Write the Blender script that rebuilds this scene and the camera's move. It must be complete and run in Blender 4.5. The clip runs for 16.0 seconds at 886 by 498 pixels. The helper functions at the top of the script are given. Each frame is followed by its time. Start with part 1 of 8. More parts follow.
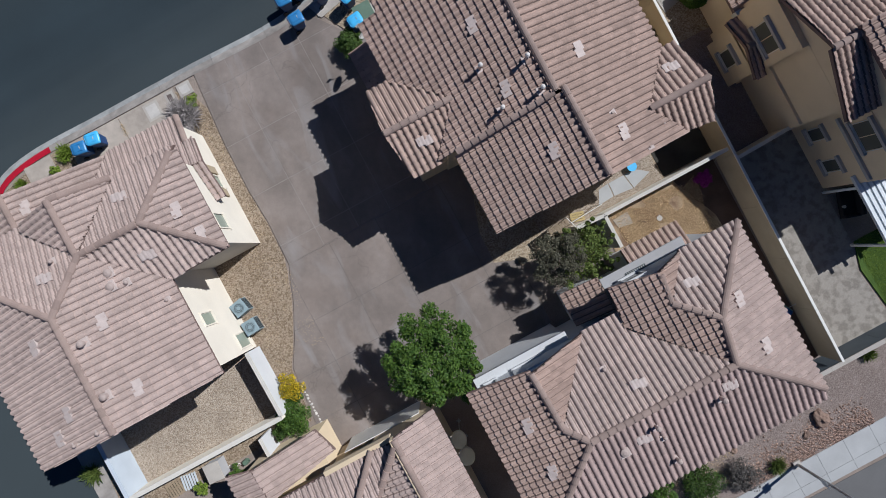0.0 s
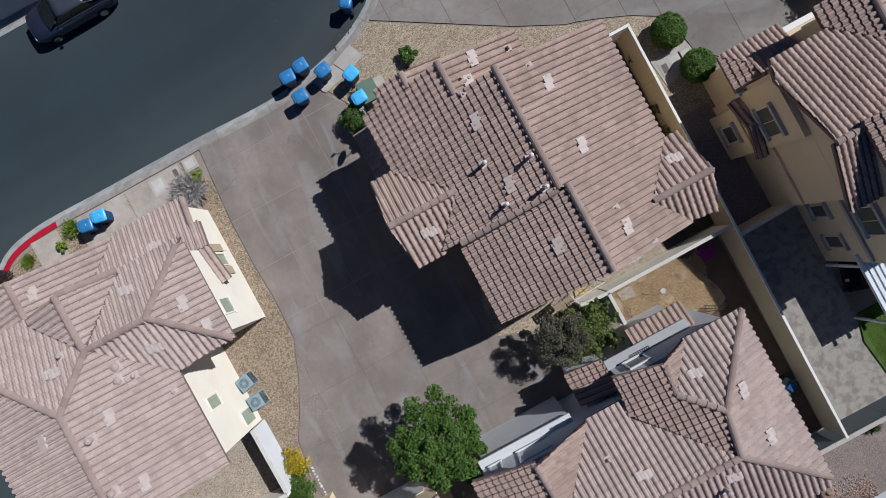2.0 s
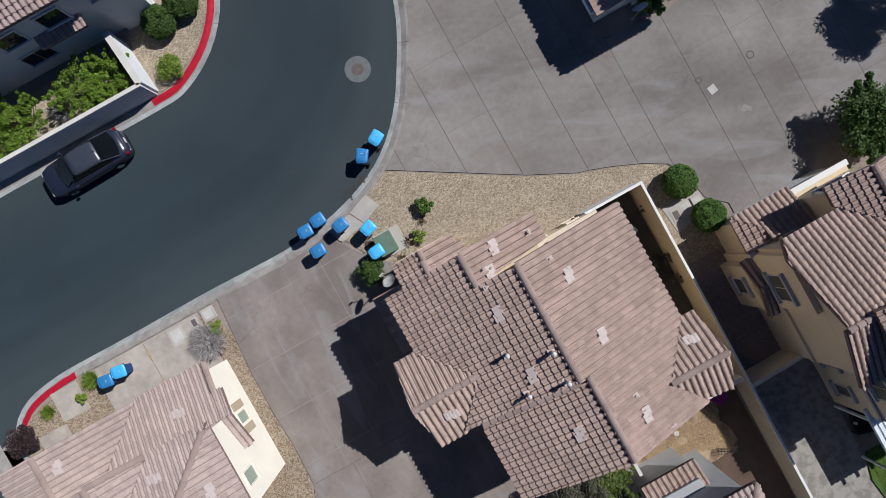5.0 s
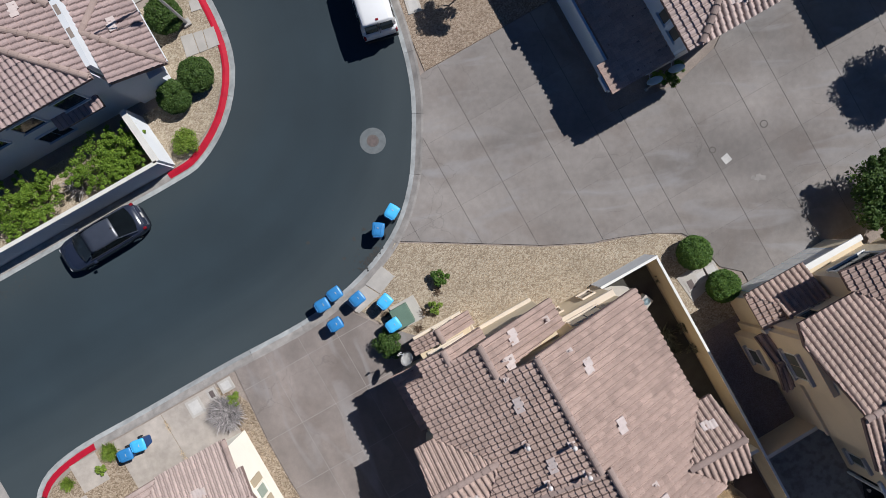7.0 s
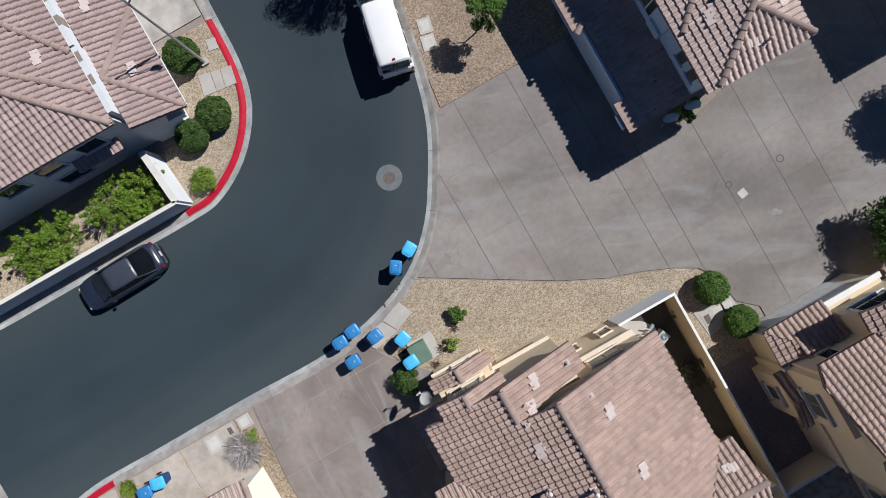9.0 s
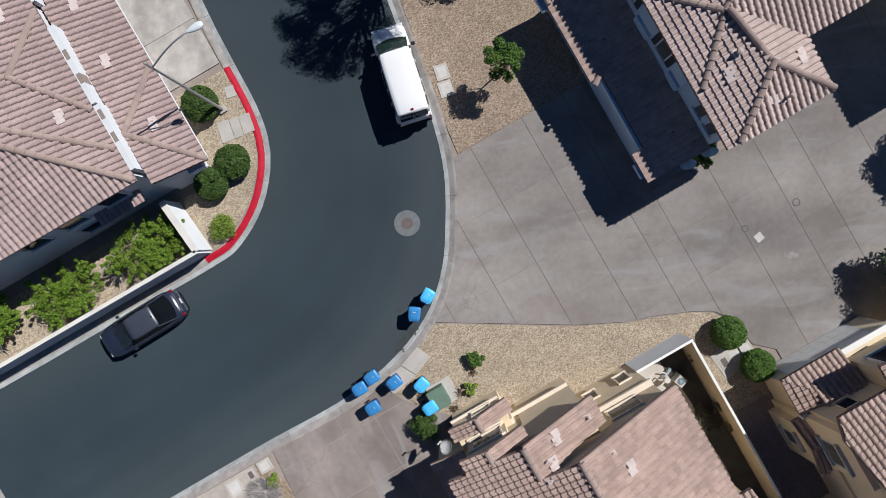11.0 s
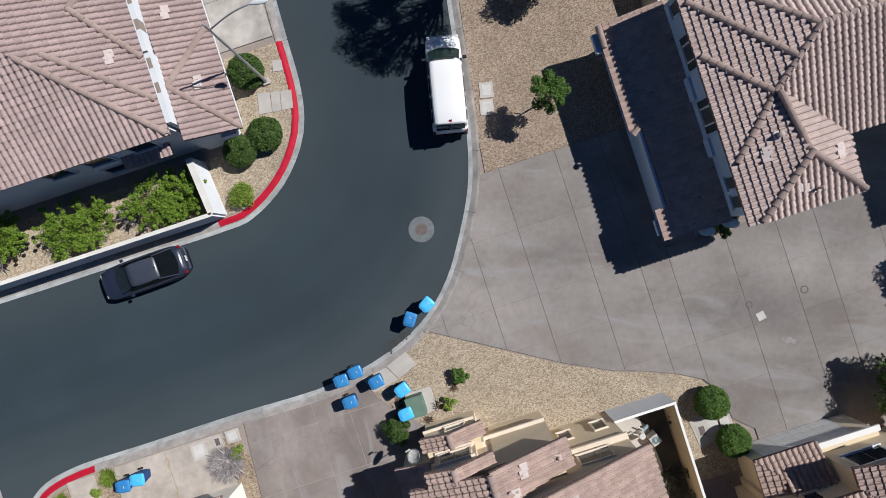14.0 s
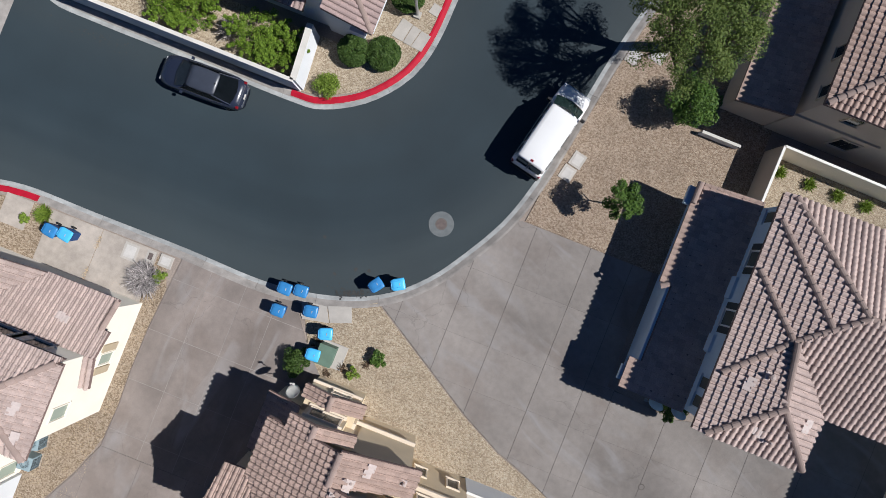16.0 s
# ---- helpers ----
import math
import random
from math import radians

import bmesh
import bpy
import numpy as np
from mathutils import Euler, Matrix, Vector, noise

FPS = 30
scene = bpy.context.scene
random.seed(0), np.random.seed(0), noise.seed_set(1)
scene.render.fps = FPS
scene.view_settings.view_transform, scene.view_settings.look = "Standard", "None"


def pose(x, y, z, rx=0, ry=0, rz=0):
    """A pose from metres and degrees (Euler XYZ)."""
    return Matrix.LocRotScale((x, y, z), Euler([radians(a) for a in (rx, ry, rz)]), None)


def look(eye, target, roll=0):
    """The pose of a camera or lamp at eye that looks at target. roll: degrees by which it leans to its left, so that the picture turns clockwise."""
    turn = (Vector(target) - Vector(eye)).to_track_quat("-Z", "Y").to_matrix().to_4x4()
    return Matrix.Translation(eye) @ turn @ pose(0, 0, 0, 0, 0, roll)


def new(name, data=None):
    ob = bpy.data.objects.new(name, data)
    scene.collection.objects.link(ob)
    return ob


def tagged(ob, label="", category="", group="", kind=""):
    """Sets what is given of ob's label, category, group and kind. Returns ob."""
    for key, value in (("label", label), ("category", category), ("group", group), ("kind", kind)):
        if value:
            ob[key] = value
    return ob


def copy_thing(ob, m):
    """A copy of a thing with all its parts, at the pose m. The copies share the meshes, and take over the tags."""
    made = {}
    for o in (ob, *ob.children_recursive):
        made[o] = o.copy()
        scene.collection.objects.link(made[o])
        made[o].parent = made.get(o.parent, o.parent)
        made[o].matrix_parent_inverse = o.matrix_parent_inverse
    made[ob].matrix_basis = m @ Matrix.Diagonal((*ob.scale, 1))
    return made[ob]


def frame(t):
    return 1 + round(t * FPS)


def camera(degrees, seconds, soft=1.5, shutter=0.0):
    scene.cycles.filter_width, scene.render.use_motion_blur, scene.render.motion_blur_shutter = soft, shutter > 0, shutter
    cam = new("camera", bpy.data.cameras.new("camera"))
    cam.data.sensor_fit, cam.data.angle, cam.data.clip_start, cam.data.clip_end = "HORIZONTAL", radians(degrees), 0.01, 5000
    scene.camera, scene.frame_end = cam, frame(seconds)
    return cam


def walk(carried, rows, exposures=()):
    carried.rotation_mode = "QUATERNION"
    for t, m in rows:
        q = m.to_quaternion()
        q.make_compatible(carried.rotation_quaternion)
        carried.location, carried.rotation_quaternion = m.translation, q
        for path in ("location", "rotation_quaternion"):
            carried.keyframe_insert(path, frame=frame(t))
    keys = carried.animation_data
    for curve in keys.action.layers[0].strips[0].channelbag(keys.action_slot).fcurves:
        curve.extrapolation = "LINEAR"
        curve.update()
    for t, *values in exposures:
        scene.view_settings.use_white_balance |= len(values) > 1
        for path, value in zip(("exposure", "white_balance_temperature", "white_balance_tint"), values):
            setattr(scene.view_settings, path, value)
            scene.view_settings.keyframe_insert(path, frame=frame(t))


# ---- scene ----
# The drone looks straight down, flies over the houses, then turns on the spot.
# x runs along the street past the houses, y across it; the first picture is turned by TURN degrees.
TURN = -28.3
cam = camera(80.0, 16.0, soft=0.62)
PATH = [  # seconds, place in metres, turn in degrees
    (0, 0.147, -0.047, 28.493, -0.463, 0.211, -0.025),
    (0.5, 0.248, 0.269, 28.491, -0.336, 0.197, -0.052),
    (1, 0.724, 1.050, 28.497, -0.376, 0.370, -0.104),
    (1.5, 1.292, 2.127, 28.521, -0.292, 0.435, -0.155),
    (2, 1.859, 3.403, 28.591, -0.265, 0.377, -0.216),
    (2.5, 2.394, 4.786, 28.677, -0.395, 0.204, -0.340),
    (3, 2.864, 5.840, 28.772, -0.116, 0.220, -0.496),
    (3.5, 3.330, 7.276, 28.842, -0.293, -0.098, -0.542),
    (4, 3.807, 8.645, 28.865, -0.399, -0.290, -0.663),
    (6.5, 5.696, 14.221, 29.026, -0.762, -0.351, -1.066),
    (7, 5.920, 15.084, 29.029, -0.906, -0.339, -1.176),
    (7.5, 6.025, 15.752, 29.067, -0.854, -0.319, -1.208),
    (8, 6.067, 16.129, 29.089, -0.657, -0.123, -1.306),
    (8.5, 6.049, 16.655, 29.090, -0.783, -0.207, -1.410),
    (9, 6.178, 17.087, 29.078, -0.683, -0.043, -1.479),
    (9.5, 6.478, 17.834, 29.069, -0.958, 0.067, -1.515),
    (10, 6.714, 18.634, 29.105, -1.034, 0.075, -1.589),
    (12.5, 6.683, 20.572, 29.316, -0.904, 0.140, -1.928),
    (13, 6.663, 20.567, 29.329, -0.811, 0.204, -1.689),
    (13.5, 6.629, 20.560, 29.332, -0.819, 0.305, 1.686),
    (14, 6.513, 20.462, 29.406, -0.594, 0.414, 10.237),
    (14.5, 6.370, 20.391, 29.518, -0.302, 0.426, 23.372),
    (15, 6.210, 20.293, 29.654, 0.023, 0.278, 39.435),
    (15.5, 6.006, 20.273, 29.763, -0.013, -0.065, 48.396),
    (16, 5.956, 20.244, 29.861, 0.197, -0.208, 50.048),
]
walk(cam, [(t, pose(x, y, z, rx, ry, rz + TURN)) for t, x, y, z, rx, ry, rz in PATH], exposures=[(0, -0.04, 6110, 10), (4, 0.0, 6170, 10), (7, 0.21, 6260, 10), (12.5, 0.28, 6330, 10), (16, 0.29, 6330, 10)])

# ---- world and sun ----
SUN_TOWARD = Vector((0.979, 0.205, 1.12)).normalized()   # from the ground to the sun
world = bpy.data.worlds.new("sky")
scene.world = world
world.use_nodes = True
sky = world.node_tree.nodes.new("ShaderNodeTexSky")
sky.sky_type, sky.sun_disc = "NISHITA", False
sky.ozone_density, sky.dust_density, sky.air_density, sky.altitude = 10.0, 0.0, 1.3, 700
sky.sun_elevation = math.asin(SUN_TOWARD.z)
sky.sun_rotation = math.atan2(SUN_TOWARD.x, SUN_TOWARD.y)
background = world.node_tree.nodes["Background"]
background.inputs["Strength"].default_value = 0.0232
clear = world.node_tree.nodes.new("ShaderNodeMix")   # a deep desert blue
clear.data_type, clear.blend_type = "RGBA", "MULTIPLY"
clear.inputs["Factor"].default_value = 1.0
clear.inputs[7].default_value = (0.70, 0.97, 1.24, 1)
world.node_tree.links.new(sky.outputs["Color"], clear.inputs[6])
world.node_tree.links.new(clear.outputs[2], background.inputs["Color"])
sun = new("sun", bpy.data.lights.new("sun", "SUN"))
sun.data.energy, sun.data.angle, sun.data.color = 4.2, radians(0.53), (1.0, 0.975, 0.95)
sun.matrix_world = look((0, 0, 60), tuple(Vector((0, 0, 60)) - SUN_TOWARD))


# ---- materials ----
def material(name, base, rough=0.85, fine=40.0, coarse=1.2, spread=0.12, stain=0.15, bump=0.15, metal=0.0, per_piece=0.0,
             dark=None, islands=False, spec=0.3):
    """A node material: base colour, a fine grain, larger stains, a little relief, and a shade of its own for each piece."""
    m = bpy.data.materials.new(name)
    m.use_nodes = True
    n, link = m.node_tree.nodes, m.node_tree.links.new
    shader = n["Principled BSDF"]
    shader.inputs["Roughness"].default_value, shader.inputs["Metallic"].default_value = rough, metal
    shader.inputs["Specular IOR Level"].default_value = spec
    shader.inputs["Diffuse Roughness"].default_value = 0.35 if rough >= 0.8 else 0.1
    where = n.new("ShaderNodeNewGeometry")
    grain, blotch = n.new("ShaderNodeTexNoise"), n.new("ShaderNodeTexNoise")
    grain.inputs["Scale"].default_value, grain.inputs["Detail"].default_value = fine, 3.0
    blotch.inputs["Scale"].default_value, blotch.inputs["Detail"].default_value = coarse, 5.0
    for node in (grain, blotch):
        link(where.outputs["Position"], node.inputs["Vector"])
    total = None
    for source, amount in ((grain.outputs["Fac"], spread), (blotch.outputs["Fac"], stain)):
        scaled = n.new("ShaderNodeMath")
        scaled.operation = "MULTIPLY_ADD"
        link(source, scaled.inputs[0])
        scaled.inputs[1].default_value, scaled.inputs[2].default_value = 4 * amount, 1 - 2 * amount
        if total is None:
            total = scaled.outputs[0]
        else:
            both = n.new("ShaderNodeMath")
            both.operation = "MULTIPLY"
            link(total, both.inputs[0]), link(scaled.outputs[0], both.inputs[1])
            total = both.outputs[0]
    if per_piece:
        own = where.outputs["Random Per Island"] if islands else n.new("ShaderNodeObjectInfo").outputs["Random"]
        scaled = n.new("ShaderNodeMath")
        scaled.operation = "MULTIPLY_ADD"
        link(own, scaled.inputs[0])
        scaled.inputs[1].default_value, scaled.inputs[2].default_value = 2 * per_piece, 1 - per_piece
        both = n.new("ShaderNodeMath")
        both.operation = "MULTIPLY"
        link(total, both.inputs[0]), link(scaled.outputs[0], both.inputs[1])
        total = both.outputs[0]
    tint = n.new("ShaderNodeMix")
    tint.data_type, tint.blend_type = "RGBA", "MULTIPLY"
    tint.inputs["Factor"].default_value = 1.0
    if dark:
        mixed = n.new("ShaderNodeMix")
        mixed.data_type = "RGBA"
        ramp = n.new("ShaderNodeMapRange")
        ramp.inputs["From Min"].default_value, ramp.inputs["From Max"].default_value = 0.42, 0.62
        link(blotch.outputs["Fac"], ramp.inputs["Value"])
        link(ramp.outputs["Result"], mixed.inputs["Factor"])
        mixed.inputs[6].default_value, mixed.inputs[7].default_value = (*base, 1), (*dark, 1)
        link(mixed.outputs[2], tint.inputs[6])
    else:
        tint.inputs[6].default_value = (*base, 1)
    link(total, tint.inputs[7])
    link(tint.outputs[2], shader.inputs["Base Color"])
    if bump:
        relief = n.new("ShaderNodeBump")
        relief.inputs["Strength"].default_value, relief.inputs["Distance"].default_value = bump, 0.02
        link(grain.outputs["Fac"], relief.inputs["Height"])
        link(relief.outputs["Normal"], shader.inputs["Normal"])
    return m


def streaks(m, angle, along=0.10, across=1.5, amount=0.16, fine=0.05):
    """Lays long drawn-out marks over a material, as tyres and water leave them."""
    n, link = m.node_tree.nodes, m.node_tree.links.new
    shader = n["Principled BSDF"]
    where, turn = n.new("ShaderNodeNewGeometry"), n.new("ShaderNodeMapping")
    turn.vector_type = "TEXTURE"
    turn.inputs["Rotation"].default_value = (0, 0, radians(angle))
    turn.inputs["Scale"].default_value = (1 / along, 1 / across, 1)
    link(where.outputs["Position"], turn.inputs["Vector"])
    marks, crack = n.new("ShaderNodeTexNoise"), n.new("ShaderNodeTexNoise")
    marks.inputs["Scale"].default_value, marks.inputs["Detail"].default_value, marks.inputs["Distortion"].default_value = 1.0, 4.0, 0.35
    crack.inputs["Scale"].default_value, crack.inputs["Detail"].default_value = 3.2, 6.0
    link(turn.outputs["Vector"], marks.inputs["Vector"]), link(where.outputs["Position"], crack.inputs["Vector"])
    last = shader.inputs["Base Color"].links[0].from_socket
    for source, strength in ((marks.outputs["Fac"], amount), (crack.outputs["Fac"], fine)):
        level = n.new("ShaderNodeMapRange")
        level.inputs["From Min"].default_value, level.inputs["From Max"].default_value = 0.3, 0.7
        level.inputs["To Min"].default_value, level.inputs["To Max"].default_value = 1 - strength, 1 + strength
        link(source, level.inputs["Value"])
        mix = n.new("ShaderNodeMix")
        mix.data_type, mix.blend_type = "RGBA", "MULTIPLY"
        mix.inputs["Factor"].default_value = 1.0
        link(last, mix.inputs[6]), link(level.outputs["Result"], mix.inputs[7])
        last = mix.outputs[2]
    link(last, shader.inputs["Base Color"])
    return m


def weathered(m, angle):
    """Old concrete: pale dried runs, brown soaked patches and a few hairline cracks."""
    n, link = m.node_tree.nodes, m.node_tree.links.new
    shader = n["Principled BSDF"]
    where, turn = n.new("ShaderNodeNewGeometry"), n.new("ShaderNodeMapping")
    turn.vector_type = "TEXTURE"
    turn.inputs["Rotation"].default_value = (0, 0, radians(angle))
    turn.inputs["Scale"].default_value = (4.0, 1.1, 1)
    link(where.outputs["Position"], turn.inputs["Vector"])
    runs, soak, wander, gaps = (n.new("ShaderNodeTexNoise") for _ in range(4))
    for node, scale, detail, bend in ((runs, 0.85, 7.0, 0.9), (soak, 0.33, 6.0, 0.6), (wander, 1.3, 4.0, 0.0), (gaps, 0.22, 2.0, 0.0)):
        node.inputs["Scale"].default_value, node.inputs["Detail"].default_value, node.inputs["Distortion"].default_value = scale, detail, bend
    link(turn.outputs["Vector"], runs.inputs["Vector"])
    for node in (soak, wander, gaps):
        link(where.outputs["Position"], node.inputs["Vector"])
    bent = n.new("ShaderNodeMix")
    bent.data_type, bent.blend_type = "RGBA", "LINEAR_LIGHT"
    bent.inputs["Factor"].default_value = 0.35
    link(where.outputs["Position"], bent.inputs[6]), link(wander.outputs["Color"], bent.inputs[7])
    cells = n.new("ShaderNodeTexVoronoi")
    cells.feature = "DISTANCE_TO_EDGE"
    cells.inputs["Scale"].default_value = 0.30
    link(bent.outputs[2], cells.inputs["Vector"])

    def between(source, low, high, most):
        node = n.new("ShaderNodeMapRange")
        node.inputs["From Min"].default_value, node.inputs["From Max"].default_value, node.inputs["To Max"].default_value = low, high, most
        link(source, node.inputs["Value"])
        return node.outputs["Result"]
    both = n.new("ShaderNodeMath")
    both.operation = "MULTIPLY"
    link(between(cells.outputs["Distance"], 0.005, 0.002, 0.22), both.inputs[0]), link(between(gaps.outputs["Fac"], 0.5, 0.56, 1.0), both.inputs[1])
    last = shader.inputs["Base Color"].links[0].from_socket
    for amount, tone in ((between(soak.outputs["Fac"], 0.52, 0.72, 0.40), (0.165, 0.128, 0.106)), (between(runs.outputs["Fac"], 0.54, 0.74, 0.62), (0.345, 0.335, 0.335)), (both.outputs[0], (0.07, 0.06, 0.055))):
        mix = n.new("ShaderNodeMix")
        mix.data_type = "RGBA"
        link(amount, mix.inputs["Factor"]), link(last, mix.inputs[6])
        mix.inputs[7].default_value = (*tone, 1)
        last = mix.outputs[2]
    link(last, shader.inputs["Base Color"])
    return m


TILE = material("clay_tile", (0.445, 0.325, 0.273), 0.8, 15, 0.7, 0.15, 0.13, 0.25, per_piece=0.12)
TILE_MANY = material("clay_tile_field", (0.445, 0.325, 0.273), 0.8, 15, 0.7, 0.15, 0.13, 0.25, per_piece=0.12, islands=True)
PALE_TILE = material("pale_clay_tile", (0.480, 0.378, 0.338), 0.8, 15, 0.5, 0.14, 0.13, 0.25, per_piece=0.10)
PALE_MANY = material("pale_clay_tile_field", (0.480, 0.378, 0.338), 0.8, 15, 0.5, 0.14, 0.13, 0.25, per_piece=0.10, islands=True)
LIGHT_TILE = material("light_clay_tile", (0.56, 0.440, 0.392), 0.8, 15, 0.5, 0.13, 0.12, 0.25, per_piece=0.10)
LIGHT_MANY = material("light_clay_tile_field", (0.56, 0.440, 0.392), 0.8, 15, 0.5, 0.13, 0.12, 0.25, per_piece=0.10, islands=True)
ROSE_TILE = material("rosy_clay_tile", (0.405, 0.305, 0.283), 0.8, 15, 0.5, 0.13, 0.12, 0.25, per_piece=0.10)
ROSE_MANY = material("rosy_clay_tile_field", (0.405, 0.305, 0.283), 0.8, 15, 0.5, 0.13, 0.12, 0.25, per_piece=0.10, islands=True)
# pan tones are darker: shade of the groove between rolls put into colour
ROSE_PAN = material("shaded_rosy_tile_pan", (0.20, 0.148, 0.137), 0.85, 15, 0.9, 0.12, 0.14, 0.2)
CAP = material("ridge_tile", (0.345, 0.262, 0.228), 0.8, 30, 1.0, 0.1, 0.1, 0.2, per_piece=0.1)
PAN = material("shaded_tile_pan", (0.19, 0.140, 0.120), 0.85, 15, 0.9, 0.12, 0.14, 0.2)
PALE_PAN = material("shaded_pale_tile_pan", (0.275, 0.212, 0.19), 0.85, 30, 0.9, 0.12, 0.14, 0.2)
DECK = material("roof_underlay", (0.20, 0.14, 0.125), 0.9, 20, 1.0)
HOOD = material("white_vent_hood", (0.72, 0.69, 0.66), 0.5, 20, 3.0, 0.05, 0.1, 0.05)
VENT = material("pale_vent_metal", (0.56, 0.475, 0.44), 0.6, 20, 3.0, 0.05, 0.1, 0.05)
PIPE = material("painted_pipe", (0.45, 0.365, 0.33), 0.6, 20, 3.0, 0.05, 0.1, 0.05)
ASPHALT = material("asphalt", (0.0248, 0.0400, 0.0500), 0.8, 55, 0.16, 0.14, 0.20, 0.3, spec=0.35)
CONCRETE = weathered(streaks(material("driveway_concrete", (0.268, 0.242, 0.222), 0.85, 24, 0.20, 0.06, 0.22, 0.12, per_piece=0.06), -20, 0.09, 0.42, 0.14, 0.06), -25)
DRIVE = weathered(streaks(material("stained_driveway_concrete", (0.246, 0.211, 0.190), 0.85, 24, 0.30, 0.07, 0.26, 0.15, per_piece=0.05), 80, 0.09, 0.42, 0.16, 0.06), 85)
PALE_JOINT = material("pale_joint_sand", (0.30, 0.272, 0.252), 0.9)
FAINT_JOINT = material("grey_joint_filler", (0.17, 0.155, 0.145), 0.9)
JOINT = material("joint_filler", (0.14, 0.124, 0.114), 0.9)
KERB = streaks(material("kerb_concrete", (0.315, 0.292, 0.27), 0.85, 25, 1.5, 0.08, 0.2, 0.15, per_piece=0.06), 30, 0.6, 1.8, 0.12, 0.10)
GUTTER = streaks(material("gutter_concrete", (0.345, 0.355, 0.35), 0.85, 25, 0.9, 0.08, 0.22, 0.15, per_piece=0.06), 20, 0.35, 2.2, 0.16, 0.12)
COLLAR = material("grey_collar_concrete", (0.16, 0.175, 0.178), 0.85, 25, 3.0, 0.08, 0.15, 0.15)
RED = material("red_kerb_paint", (0.43, 0.012, 0.032), 0.6, 30, 2.5, 0.08, 0.15, 0.1, spec=0.15)
DIRT = material("bare_dirt", (0.30, 0.25, 0.215), 0.95, 14, 0.6, 0.16, 0.2, 0.6)
CREAM = material("cream_stucco", (0.78, 0.73, 0.63), 0.9, 60, 0.8, 0.05, 0.05, 0.15)
COOL_WHITE = material("cool_white_stucco", (0.53, 0.65, 0.74), 0.9, 60, 0.8, 0.05, 0.05, 0.15)
WHITE = material("white_stucco", (0.625, 0.64, 0.65), 0.9, 60, 0.8, 0.05, 0.05, 0.15)
TAN = material("tan_stucco", (0.68, 0.56, 0.39), 0.9, 60, 0.8, 0.05, 0.06, 0.15)
GREY_TAUPE = material("grey_taupe_stucco", (0.64, 0.54, 0.42), 0.9, 60, 0.8, 0.05, 0.06, 0.15)
TAUPE = material("taupe_stucco", (0.74, 0.62, 0.44), 0.9, 60, 0.8, 0.05, 0.06, 0.15)
BLOCK = material("slate_block_wall", (0.13, 0.155, 0.175), 0.9, 30, 1.2, 0.08, 0.1, 0.25)
COPING = material("pale_coping", (0.64, 0.62, 0.57), 0.85, 40, 1.5, 0.05, 0.08, 0.1)
TRIM = material("white_trim", (0.75, 0.74, 0.70), 0.6, 30, 2, 0.03, 0.04, 0.05)
GLASS = material("window_glass", (0.022, 0.027, 0.032), 0.08, 5, 0.8, 0.02, 0.1, 0.0, spec=0.6)

FRESH = material("light_blue_plastic", (0.085, 0.50, 0.88), 0.32, 12, 3, 0.03, 0.08, 0.03, spec=0.5)
BLUE = material("blue_plastic", (0.042, 0.225, 0.50), 0.32, 12, 3, 0.03, 0.08, 0.03, spec=0.5)
NAVY = material("dark_blue_plastic", (0.014, 0.06, 0.19), 0.5, 12, 3, 0.03, 0.08, 0.03)
BLACK = material("black_rubber", (0.018, 0.018, 0.02), 0.7, 12, 3, 0.05, 0.08, 0.05)
GREEN_BOX = material("faded_green_paint", (0.13, 0.20, 0.15), 0.6, 20, 2, 0.06, 0.1, 0.05)
PAD = material("pale_pad_concrete", (0.47, 0.44, 0.40), 0.85, 25, 1.5, 0.06, 0.12, 0.12, per_piece=0.06)
LID = material("pale_lid", (0.55, 0.53, 0.50), 0.8, 25, 3, 0.05, 0.1, 0.1)
IRON = material("rusty_iron", (0.135, 0.108, 0.10), 0.7, 40, 6, 0.15, 0.2, 0.3)
STEEL = material("galvanised_steel", (0.42, 0.43, 0.44), 0.45, 20, 4, 0.04, 0.08, 0.03, metal=0.5)
DISH = material("pale_grey_dish", (0.60, 0.64, 0.66), 0.45, 20, 4, 0.03, 0.06, 0.02)
ACGREY = material("grey_painted_steel", (0.27, 0.355, 0.39), 0.55, 20, 4, 0.05, 0.08, 0.03)
DARKGRILL = material("dark_grille", (0.04, 0.05, 0.055), 0.6, 60, 4, 0.1, 0.1, 0.2)
CARPAINT = material("navy_car_paint", (0.021, 0.027, 0.048), 0.25, 3, 0.5, 0.01, 0.06, 0.0, spec=0.8)
# car roof tone: the sky's reflection is lifted into the base colour
SHEENPAINT = material("sky_sheen_navy_car_paint", (0.046, 0.054, 0.074), 0.35, 40, 2.5, 0.05, 0.10, 0.0, spec=0.7)
SCREENGLASS = material("blue_grey_car_glass", (0.040, 0.050, 0.060), 0.06, 3, 4.0, 0.02, 0.25, 0.0, spec=0.8)
VANPAINT = material("white_van_paint", (0.80, 0.80, 0.79), 0.3, 3, 0.5, 0.01, 0.03, 0.0, spec=0.5)
CARGLASS = material("dark_car_glass", (0.014, 0.018, 0.02), 0.06, 3, 0.5, 0.01, 0.04, 0.0, spec=0.7)
VANGLASS = material("green_car_glass", (0.03, 0.06, 0.055), 0.06, 3, 0.5, 0.01, 0.04, 0.0, spec=0.7)
REDLAMP = material("red_lamp", (0.20, 0.008, 0.014), 0.2, 3, 0.5, 0.01, 0.04, 0.0, spec=0.6)
CLEARLAMP = material("clear_lamp", (0.55, 0.56, 0.57), 0.15, 3, 0.5, 0.01, 0.04, 0.0, spec=0.6)
CHROME = material("chrome", (0.55, 0.56, 0.58), 0.18, 3, 0.5, 0.01, 0.03, 0.0, metal=0.9)
